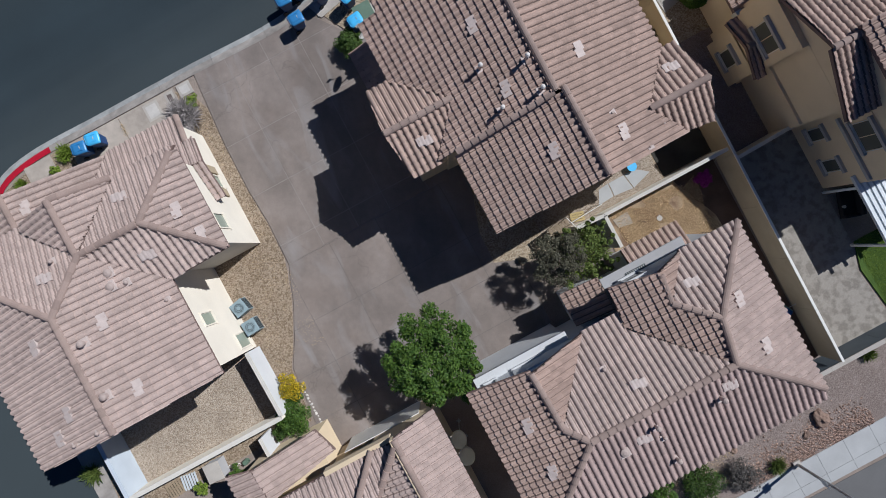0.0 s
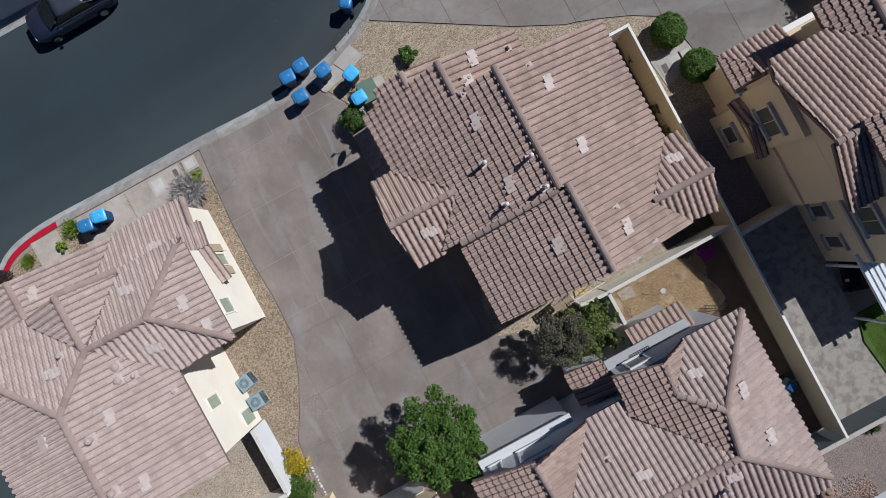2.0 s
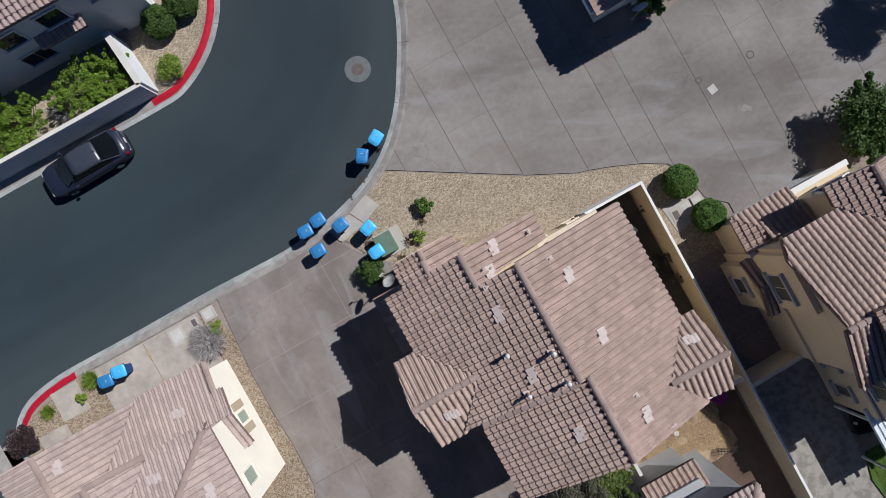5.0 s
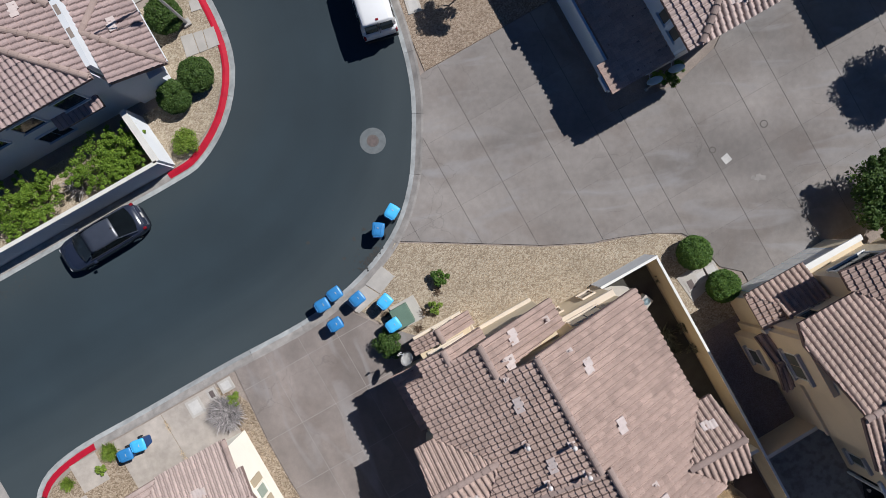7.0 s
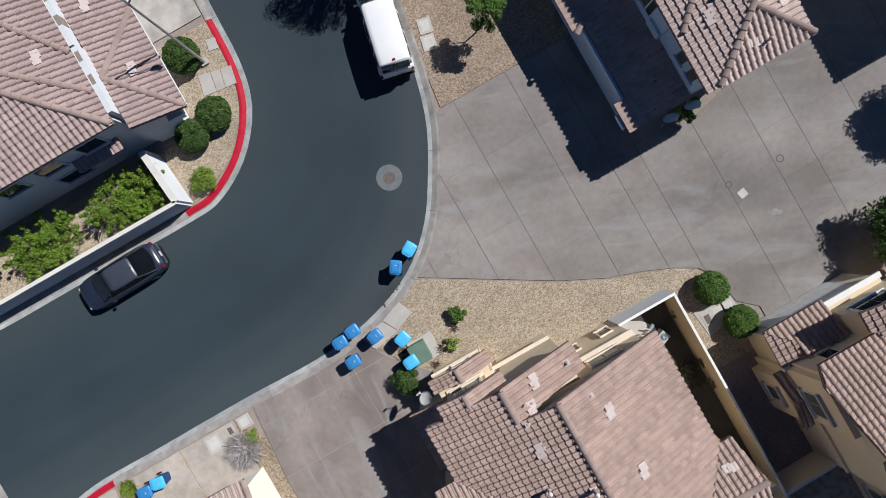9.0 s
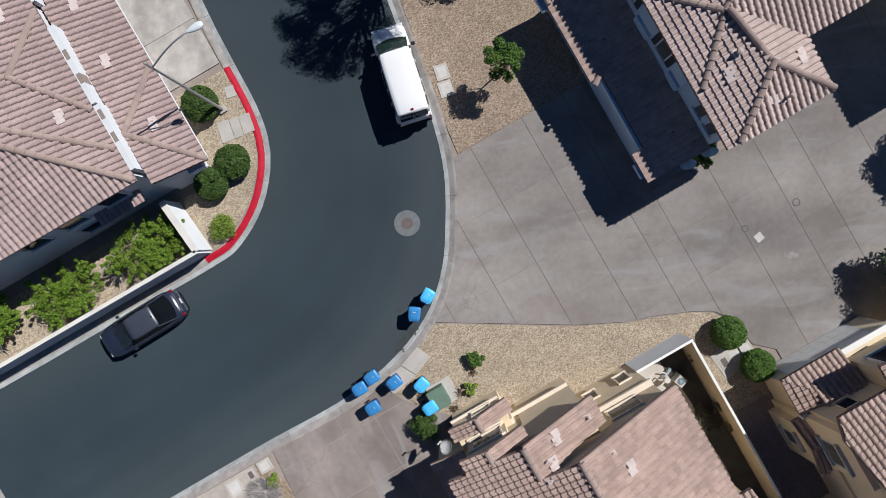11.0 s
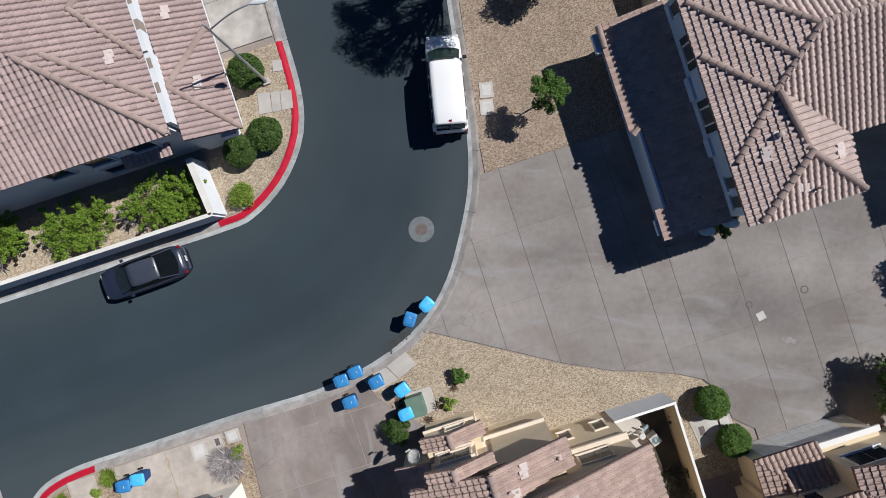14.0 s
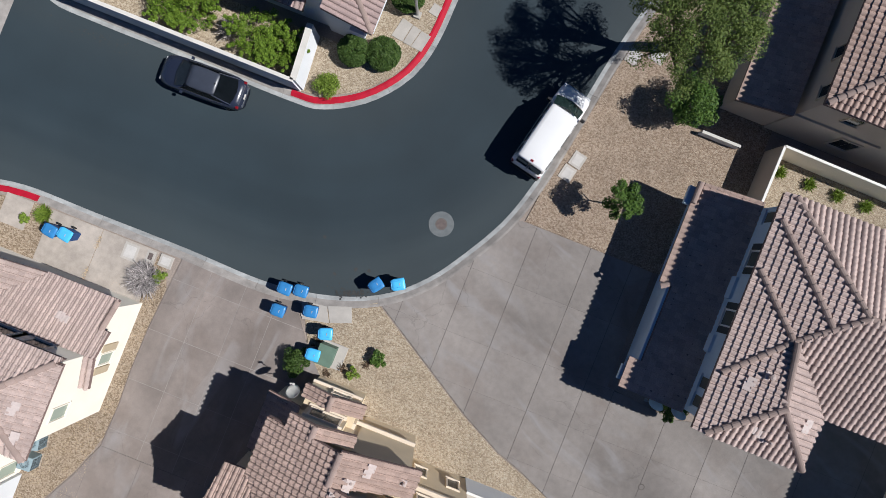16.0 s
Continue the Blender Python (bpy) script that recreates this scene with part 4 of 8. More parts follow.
def house_d():
    h = thing("house", "two-storey taupe stucco house with tile roof", "house", group="street houses")
    roof_plane(h, [(17.8, 2.9), (18.2, 3.8), (32, 3.8), (32, -0.5), (18.1, -0.5)], "N", -0.5, 6.7, single=300)
    roof_plane(h, [(21.0, 3.95), (21.0, 4.95), (22.9, 4.95), (22.9, 1.9)], "W", 21.0, 5.27)
    roof_plane(h, [(22.9, 1.9), (22.9, 4.95), (24.8, 4.95), (24.8, 3.95)], "E", 22.9, 5.9)
    ridge(h, (22.9, 4.92, 5.9), (22.9, 1.9, 5.9))
    gable(h, ((21.3, 4.3), (24.5, 4.42)), "x", 4.9, TAUPE, 22.9, 5.9)
    roof_plane(h, [(17.9, -0.5), (32, -0.5), (32, -3.6), (17.9, -3.6)], "S", -0.5, 6.7)
    ridge(h, (17.95, -0.5, 6.7), (32, -0.5, 6.7))
    wall(h, 18.25, -3.15, 32, 3.3, 0.05, 5.35, TAUPE)
    wall(h, 17.95, 0.1, 18.4, 3.1, 0.05, 5.35, TAUPE)
    wall(h, 21.3, 3.2, 24.5, 4.41, 0.05, 5.0, TAUPE)
    wall(h, 19.4, -7, 32, -3.1, 0.05, 5.2, TAUPE)
    gable(h, ((18.25, -3.15), (18.45, 3.3)), "y", 5.36, TAUPE, -0.5, 6.7, 0.08)
    return h


def house_e():
    h = thing("house", "two-storey white stucco house with tile roof and corner garden", "house", group="street houses")
    roof_plane(h, [(-4.25, 29.35), (-8.6, 33.6), (-13, 38), (-4.25, 42)], "E", -4.25, 4.75, tone="rose")
    roof_plane(h, [(-4.25, 29.35), (-14, 39.1), (-22, 39), (-22, 29.35)], "S", 29.35, 4.75, tone="rose")
    roof_plane(h, [(-3.92, 29.05), (-1.35, 29.05), (-1.35, 42), (-3.92, 42), (-3.92, 38.75), (-4.16, 38.7), (-4.16, 37.45), (-3.92, 37.4)], "E", -1.35, 3.3, single=300, tone="rose")
    ridge(h, (-4.3, 29.4, 4.77), (-9, 34.05, 6.3))
    wall(h, -22, 29.7, -4.3, 42, 0.05, 4.7, WHITE)
    wall(h, -4.4, 29.5, -2.45, 42, 0.05, 3.1, WHITE)
    # the upper wall shows in two long wedges between the roofs, and a third far up
    for y0, y1, x0, x1 in ((29.85, 33.25, -3.97, -3.86), (33.35, 37.4, -3.99, -3.86), (38.75, 42, -4.02, -3.86)):
        part("wall", prism(bmesh.new(), [(-4.20, y0), (x0, y0), (x1, y1), (-4.20, y1)], 3.6, 4.82), WHITE, h)
    return h


def house_g():
    h = thing("house", "two-storey cream stucco house with pale tile roofs", "house", group="street houses")
    roof_plane(h, [(-5.9, -6.45), (-3.9, -6.3), (-3.9, -16), (-5.9, -16)], "E", -5.9, 5.35, tone="pale")
    roof_plane(h, [(-5.9, -6.75), (-8.0, -8.7), (-8.0, -16), (-5.9, -16)], "W", -5.9, 5.35, tone="pale")
    roof_plane(h, [(-16.5, -6.75), (-7.2, -6.65), (-8.7, -8.2), (-8.7, -16), (-16.5, -16)], "N", -6.7, 4.55, tone="pale")
    roof_plane(h, [(-7.2, -6.65), (-6.1, -6.8), (-8.0, -8.7), (-8.7, -8.2)], "N", -6.7, 4.7, tone="pale")
    roof_plane(h, [(-12.8, -5.05), (-9.7, -4.95), (-9.3, -6.3), (-12.7, -6.8)], "E", -12.8, 4.0, tone="pale")
    roof_plane(h, [(-14.2, -4.85), (-12.8, -5.05), (-12.7, -6.8), (-14.2, -6.8)], "W", -12.8, 4.0, tone="pale")
    ridge(h, (-7.2, -6.65, 4.7), (-8.8, -8.4, 5.3)), ridge(h, (-6.0, -6.8, 5.35), (-8.0, -8.7, 5.0)), ridge(h, (-5.9, -6.5, 5.38), (-5.9, -14, 5.38))
    wall(h, -16.2, -16, -6.1, -7.0, 0.05, 4.4, TAN)
    wall(h, -7.5, -16, -4.3, -6.85, 0.05, 4.75, TAN)
    wall(h, -13.9, -7.2, -9.9, -5.3, 0.05, 2.85, TAN)
    part("parapet", box(bmesh.new(), -9.6, -6.72, 4.2, -6.2, -6.5, 4.75, 0.02), TAN, h)
    part("parapet", box(bmesh.new(), -6.1, -14, 5.0, -5.95, -6.45, 5.5, 0.02), TAN, h)
    part("garage_door", box(bmesh.new(), -9.2, -6.84, 0.1, -5.0, -6.80, 2.2), TRIM, h)
    return h


def house_h():
    h = thing("house", "two-storey taupe stucco house behind a block wall", "house", group="street houses")
    roof_plane(h, [(19.9, 33.1), (25.1, 38.3), (19.9, 43.6)], "W", 19.9, 5.6)
    roof_plane(h, [(19.9, 33.1), (25.1, 38.3), (34, 38.3), (34, 33.1)], "S", 33.1, 5.6)
    ridge(h, (19.95, 33.15, 5.62), (25.1, 38.3, 7.33))
    roof_plane(h, [(17.2, 33.1), (19.9, 33.1), (19.9, 42), (17.2, 42)], "W", 17.2, 2.75, 0.22, low=0.35)
    wall(h, 20.3, 33.5, 32, 42, 0.05, 5.45, GREY_TAUPE)
    wall(h, 17.6, 33.58, 20.25, 42, 0.05, 2.6, GREY_TAUPE)
    return h


# never in view; added for the shadow its eaves cast on the driveway
def house_i():
    h = thing("house", "unseen two-storey house beyond the shared driveway, added for its shadow", "house", group="street houses")
    roof_plane(h, [(33.9, 15.0), (37.9, 19.0), (37.9, 22.6), (33.9, 22.6)], "W", 33.9, 5.4)
    roof_plane(h, [(33.9, 15.0), (37.9, 19.0), (46, 19.0), (46, 15.0)], "S", 15.0, 5.4)
    ridge(h, (33.95, 15.05, 5.42), (37.9, 19.0, 6.74))
    wall(h, 34.3, 15.4, 45.6, 22.6, 0.05, 5.3, CREAM)
    return h


HI = house_i()
HA, HB, HC, HD, HE, HF, HG, HH = house_a(), house_b(), house_c(), house_d(), house_e(), house_f(), house_g(), house_h()


LOUVRE = material("brown_louvre", (0.27, 0.22, 0.185), 0.8, 60, 2, 0.1, 0.08, 0.2)


# ---- more of the houses: openings, ledges, vents ----
def opening(h, axis, at, a0, a1, z0, z1, out, wide=0.10, panes=2, frame_mat=None, glass=None, bars=None):
    """A window in a wall. axis 'x': the wall stands at x = at and the window runs along y from a0 to a1; out is the outer side, 1 or -1."""
    frame_mat, glass = frame_mat or TRIM, glass or GLASS

    def at_wall(bm, p0, p1, q0, q1, d0, d1):
        lo, hi = at + out * d0, at + out * d1
        if axis == "x":
            return box(bm, min(lo, hi), p0, q0, max(lo, hi), p1, q1)
        return box(bm, p0, min(lo, hi), q0, p1, max(lo, hi), q1)

    bm = bmesh.new()
    at_wall(bm, a0 - wide, a1 + wide, z1, z1 + wide, -0.02, 0.07), at_wall(bm, a0 - wide, a0, z0, z1, -0.02, 0.06), at_wall(bm, a1, a1 + wide, z0, z1, -0.02, 0.06)
    w = part("window", bm, frame_mat, h)
    part("sill", at_wall(bmesh.new(), a0 - wide - 0.04, a1 + wide + 0.04, z0 - wide, z0, -0.02, 0.11), frame_mat, w)
    if bars:
        for q in (z0 - 0.17, z1 + 0.03):
            part("ledge", at_wall(bmesh.new(), a0 - 0.16, a1 + 0.16, q, q + 0.15, -0.02, 0.16), bars, w)
    step = (a1 - a0) / panes
    for i in range(panes):
        part("pane", at_wall(bmesh.new(), a0 + i * step + 0.025, a0 + (i + 1) * step - 0.025, z0 + 0.025, z1 - 0.025, -0.03, 0.015), glass, w)
    return w


def ledge(h, x0, y0, z0, x1, y1, z1, mat):
    return part("ledge", box(bmesh.new(), x0, y0, z0, x1, y1, z1, 0.02), mat, h)


vent_bm = bmesh.new()
for x0, y0 in ((-0.34, -0.14), (-0.05, -0.23)):   # two flaps shaped like a pair of low tiles each
    rows = [[vent_bm.verts.new((x0 + 0.38 * i / 8, y, z + 0.012 * math.sin(math.pi * i / 4) ** 2)) for i in range(9)] for y, z in ((y0, 0.05), (y0, 0.150), (y0 + 0.38, 0.122), (y0 + 0.38, 0.04))]
    for a, b in zip(rows, rows[1:]):
        for i in range(8):
            vent_bm.faces.new((a[i], a[i + 1], b[i + 1], b[i]))
    for i in (0, 8):
        vent_bm.faces.new([r[i] for r in rows])
bmesh.ops.recalc_face_normals(vent_bm, faces=vent_bm.faces[:])
vent_mesh = bpy.data.meshes.new("roof_vent")
vent_bm.to_mesh(vent_mesh), vent_bm.free()
vent_mesh.materials.append(VENT)


def slope_turn(down):
    dx, dy = DOWN[down]
    up, across = Vector((-dx, -dy, PITCH)).normalized(), Vector((-dy, dx, 0))
    return Matrix((across, up, across.cross(up))).transposed().to_4x4()


def roof_vent(h, x, y, z, down):
    ob = new("roof_vent", vent_mesh)
    ob.parent = h
    ob.matrix_basis = Matrix.Translation((x, y, z)) @ slope_turn(down)
    return tagged(ob, "pale flat roof vent set among the tiles")


def pipe(h, x, y, z, tall=0.5, r=0.07, hood=True, paint=None):
    bm = rod(bmesh.new(), (x, y, z - 0.2), (x, y, z + tall), r, sides=12)
    p = part("vent_pipe", bm, PIPE, h, smooth=False)
    if hood:
        bm = bmesh.new()
        rod(bm, (x, y, z + tall), (x, y, z + tall + 0.07), r * 1.45, r * 1.3, 14), rod(bm, (x, y, z + tall + 0.07), (x, y, z + tall + 0.12), r * 1.3, r * 0.5, 14)
        part("hood", bm, paint or PIPE, p)
    wide = 0.09 + 1.1 * r
    part("flashing", box(bmesh.new(), x - wide, y - wide, z - 0.02, x + wide, y + wide, z + 0.10, 0.02), VENT, p)
    return p


def dish(x, y, z, turn, label, size=0.42, mast=0.8, tilt=50, paint=None):
    """A satellite dish: bowl, arm with its feed, bracket and mast."""
    t = thing("satellite_dish", label, "satellite dish", (x, y, z), turn)
    bm = bmesh.new()
    rings = []
    for i in range(6):
        r = size * i / 5
        rings.append([bm.verts.new((r * math.cos(a), r * 1.12 * math.sin(a), 0.35 * r * r / size)) for a in np.linspace(0, 2 * math.pi, 24, endpoint=False)] if i else [bm.verts.new((0, 0, 0))])
    for k in range(24):
        bm.faces.new((rings[0][0], rings[1][k], rings[1][(k + 1) % 24]))
        for i in range(1, 5):
            bm.faces.new((rings[i][k], rings[i + 1][k], rings[i + 1][(k + 1) % 24], rings[i][(k + 1) % 24]))
    bmesh.ops.solidify(bm, geom=bm.faces[:], thickness=0.012)
    turn_m = Matrix.Translation((0, 0, mast)) @ Matrix.Rotation(radians(90 - tilt), 4, "X")
    bmesh.ops.transform(bm, matrix=turn_m, verts=bm.verts[:])
    part("bowl", bm, paint or DISH, t, smooth=True)
    bm = bmesh.new()
    rod(bm, turn_m @ Vector((0, -size * 1.05, 0.1)), turn_m @ Vector((0, -size * 0.5, 0.55)), 0.018)
    part("arm", bm, DISH, t)
    bm = bmesh.new()
    for dx in (-0.09, 0.0, 0.09):
        rod(bm, turn_m @ Vector((dx, -size * 0.5, 0.52)), turn_m @ Vector((dx, -size * 0.42, 0.63)), 0.035)
    part("feed", bm, LID, t)
    part("mast", rod(bmesh.new(), (0, 0, 0), (0, 0, mast - 0.02), 0.025), STEEL, t)
    part("bracket", box(bmesh.new(), -0.09, -0.09, 0, 0.09, 0.09, 0.03), STEEL, t)
    return t


def details_a(h):
    pe, pw = ("E", 7.0, 7.2), ("W", 7.0, 7.2)
    for x, y in ((8.77, 7.35), (8.77, 4.42), (8.81, 0.57)):
        roof_vent(h, *on(x, y, *pe), "E")
    for x, y in ((5.42, 7.36), (5.41, 4.40)):
        roof_vent(h, *on(x, y, *pw), "W")
    roof_vent(h, *on(5.97, 1.23, "W", 7.36, 7.08), "W")
    roof_vent(h, *on(6.6, 9.9, "E", 5.15, 6.58), "E")
    roof_vent(h, *on(1.5, 4.34, "S", 5.32, 5.98), "S")
    roof_vent(h, *on(12.3, 2.05, "N", 0.9, 6.03), "N")
    for x, y in ((4.86, 5.68), (6.55, 4.98), (6.5, 3.6), (4.85, 3.75)):
        pipe(h, *on(x, y, *pw), 0.58, paint=HOOD)
    for x, y in ((8.4, 8.35), (8.8, 1.47), (9.65, -0.5)):
        pipe(h, *on(x, y, *pe), 0.16, 0.045, False)
    pipe(h, *on(8.3, 9.7, "E", 5.15, 6.58), 0.2, 0.055), pipe(h, *on(5.78, 9.3, "E", 5.15, 6.58), 0.24, 0.06, False), pipe(h, *on(6.08, 9.18, "E", 5.15, 6.58), 0.2, 0.06, False)
    roof_vent(h, *on(5.95, 9.0, "E", 5.15, 6.58), "E")
    pipe(h, *on(5.5, 8.6, *pw), 0.15, 0.05, False), pipe(h, *on(10.8, 0.1, "S", 0.9, 6.03), 0.15, 0.06)
    # north front
    roof_plane(h, [(3.65, 10.3), (5.52, 10.3), (5.52, 10.85), (3.65, 10.85)], "E", 3.65, 6.05)
    ridge(h, (3.65, 10.85, 6.05), (3.65, 10.25, 6.05))
    roof_plane(h, [(2.1, 10.65), (3.6, 10.65), (3.6, 11.35), (2.1, 11.35)], "W", 3.6, 3.05)
    roof_plane(h, [(3.6, 10.65), (5.35, 10.65), (5.35, 11.35), (3.6, 11.35)], "E", 3.6, 3.05)
    ridge(h, (3.6, 11.35, 3.05), (3.6, 10.7, 3.05))
    wall(h, 2.25, 9.95, 5.05, 11.23, 0.05, 2.45, TAN), ledge(h, 2.25, 10.0, 2.44, 5.05, 10.66, 2.6, TAN)
    gable(h, ((2.25, 11.05), (5.05, 11.25)), "x", 2.4, TAN, 3.6, 2.95)
    ledge(h, 5.0, 10.04, 1.7, 8.5, 10.24, 1.86, BUFF)
    ledge(h, 8.55, 8.55, 3.36, 12.05, 8.92, 3.54, BUFF)
    wall(h, 8.45, 8.5, 11.95, 8.84, 0.05, 3.4, TAN)
    ledge(h, 5.04, 10.0, 0.06, 5.2, 10.3, 2.6, BUFF)
    ledge(h, 2.2, 11.25, 1.55, 5.0, 11.4, 1.68, BUFF)
    part("bay", box(bmesh.new(), 2.55, 9.98, 2.6, 4.72, 10.3, 4.7, 0.01), TAN, h)
    opening(h, "y", 10.31, 2.85, 4.4, 2.82, 3.82, 1, 0.09, 2, BUFF, WINGLASS)
    ledge(h, 2.6, 10.3, 2.6, 4.66, 10.52, 2.71, BUFF), ledge(h, 2.6, 10.3, 3.94, 4.66, 10.42, 4.03, BUFF)
    opening(h, "y", 11.24, 3.45, 4.4, 1.8, 2.3, 1, 0.07, 2, BUFF, WINGLASS)
    opening(h, "y", 8.62, 9.35, 10.9, 3.75, 4.75, 1, 0.08, 2, BUFF)
    opening(h, "y", 8.86, 10.85, 11.45, 1.1, 2.1, 1, 0.08, 1, BUFF)
    opening(h, "y", 8.86, 9.0, 9.6, 1.1, 2.1, 1, 0.08, 1, BUFF)
    opening(h, "x", 0.58, 4.5, 6.1, 3.3, 4.5, -1)
    # flat lower roof and garage front at the shaded west side
    wall(h, 0.7, 3.5, 2.3, 10.0, 0.05, 2.7, TAN)
    roof_plane(h, [(0.45, 7.2), (2.3, 7.2), (2.3, 10.35), (0.45, 10.35)], "W", 0.45, 2.72, low=0.3)


def details_b(h):
    e, w = ("E", -15.27, 7.2), ("W", -15.27, 7.2)
    for x, y in ((-13.82, 3.87), (-13.83, 0.79)):
        roof_vent(h, *on(x, y, *e), "E")
    for x, y in ((-16.77, 4.24), (-16.87, 1.16), (-17.97, 0.45)):
        roof_vent(h, *on(x, y, *w), "W")
    roof_vent(h, *on(-15.14, 6.56, "N", 4.84, 7.2), "N")
    roof_vent(h, *on(-11.05, 8.25, "N", 6.78, 6.59), "N")
    roof_vent(h, *on(-9.19, 6.64, "E", -10.61, 6.59), "E"), roof_vent(h, *on(-8.8, 5.3, "E", -10.61, 6.59), "E"), roof_vent(h, *on(-11.09, 5.56, "S", 6.78, 6.59), "S")
    for x, y, r, tall in ((-12.83, 5.6, 0.13, 0.1), (-12.39, 4.92, 0.07, 0.16), (-12.98, 5.04, 0.13, 0.1), (-14.69, 3.4, 0.11, 0.3), (-14.86, 1.08, 0.11, 0.3), (-11.4, 3.5, 0.05, 0.15)):
        pipe(h, *on(x, y, *e), tall, r)
    for x, y in ((-15.89, -0.1), (-17.35, -0.1), (-14.6, 7.1)):
        pipe(h, *on(x, y, *(w if x < -15 else ("N", 4.84, 7.2))), 0.2, 0.06)
    # east side: openings, small shades over them
    opening(h, "x", -11.4, 1.9, 2.5, 3.0, 4.1, 1, 0.05, 1, CREAM, GREENGLASS), opening(h, "x", -11.4, 0.2, 0.95, 0.6, 1.9, 1, 0.05, 1, CREAM, GREENGLASS)
    for y, z in ((8.75, 1.1), (7.45, 1.1)):
        part("shutter", box(bmesh.new(), -8.56, y, z, -8.46, y + 0.42, z + 1.15, 0.015), GARDEN, h)
    opening(h, "x", -8.55, 8.0, 8.6, 1.15, 2.2, 1, 0.06, 1, CREAM, GREENGLASS)
    opening(h, "x", -8.55, 5.55, 6.25, 3.3, 4.4, 1, 0.06, 1, CREAM, GREENGLASS)
    # low front wall and porch at the street side
    roof_vent(h, *on(-16.2, 10.7, "E", -16.9, 4.2), "E")
    opening(h, "y", 8.87, -12.9, -11.7, 3.95, 4.85, 1, 0.06, 2, CREAM)
    opening(h, "y", 8.87, -10.9, -9.9, 3.95, 4.85, 1, 0.06, 2, CREAM)
    roof_vent(h, *on(-10.45, 10.1, "N", 11.75, 2.65), "N")


def details_f(h):
    roof_vent(h, *on(8.66, -6.47, "N", -8.21, 6.45), "N")
    for x, y in ((10.02, -7.98), (10.13, -10.3)):
        roof_vent(h, *on(x, y, "E", 8.6, 6.45), "E")
    roof_vent(h, *on(4.57, -9.13, "N", -10.2, 6.45), "N")
    for x, y in ((-0.39, -8.59), (-0.38, -10.84)):
        roof_vent(h, *on(x, y, "W", 1.59, 6.45), "W")
    for x, y in ((3.69, -11.25), (7.9, -10.9)):
        roof_vent(h, *on(x, y, "S", -10.2, 6.45), "S")
    for x, y, r, tall in ((7.32, -11.27, 0.09, 0.5), (4.32, -10.98, 0.08, 0.45), (2.68, -11.41, 0.14, 0.12), (4.6, -13.0, 0.08, 0.4), (4.45, -11.7, 0.05, 0.2)):
        pipe(h, *on(x, y, "S", -10.2, 6.45), tall, r)
    pipe(h, *on(3.6, -8.0, "N", -10.2, 6.45), 0.16, 0.06)
    # north front: white garage wall with its opening, first-floor roofs
    wall(h, -1.6, -6.85, 3.1, -6.45, 0.05, 3.3, WHITE)
    ledge(h, -1.75, -6.85, 3.3, 3.2, -6.36, 3.42, WHITE)
    opening(h, "y", -6.82, 0.2, 1.7, 3.6, 4.7, 1, 0.08, 2, WHITE), opening(h, "y", -6.82, -1.3, -0.8, 3.6, 4.6, 1, 0.08, 1, WHITE)
    roof_plane(h, [(3.95, -4.85), (5.75, -4.85), (5.75, -6.6), (3.95, -6.6)], "W", 5.75, 3.35)
    wall(h, 4.2, -6.8, 5.9, -5.1, 0.05, 2.7, WHITE)
    roof_plane(h, [(7.5, -4.35), (10.5, -4.35), (10.5, -5.5), (7.5, -5.5)], "N", -5.5, 3.25)
    wall(h, 7.6, -5.5, 10.3, -4.75, 0.05, 2.7, WHITE)
    ledge(h, 5.8, -5.5, 3.3, 10.2, -4.99, 3.42, SILL)
    grille = part("vent_grille", box(bmesh.new(), 7.0, -5.47, 3.42, 8.05, -5.30, 3.45, 0.005), DARKGRILL, h)
    for i in range(9):
        part("bar", box(bmesh.new(), 7.06 + i * 0.11, -5.45, 3.45, 7.10 + i * 0.11, -5.32, 3.462), STEEL, grille)
    opening(h, "y", -5.48, 6.6, 7.5, 3.7, 4.6, 1, 0.08, 1, WHITE)


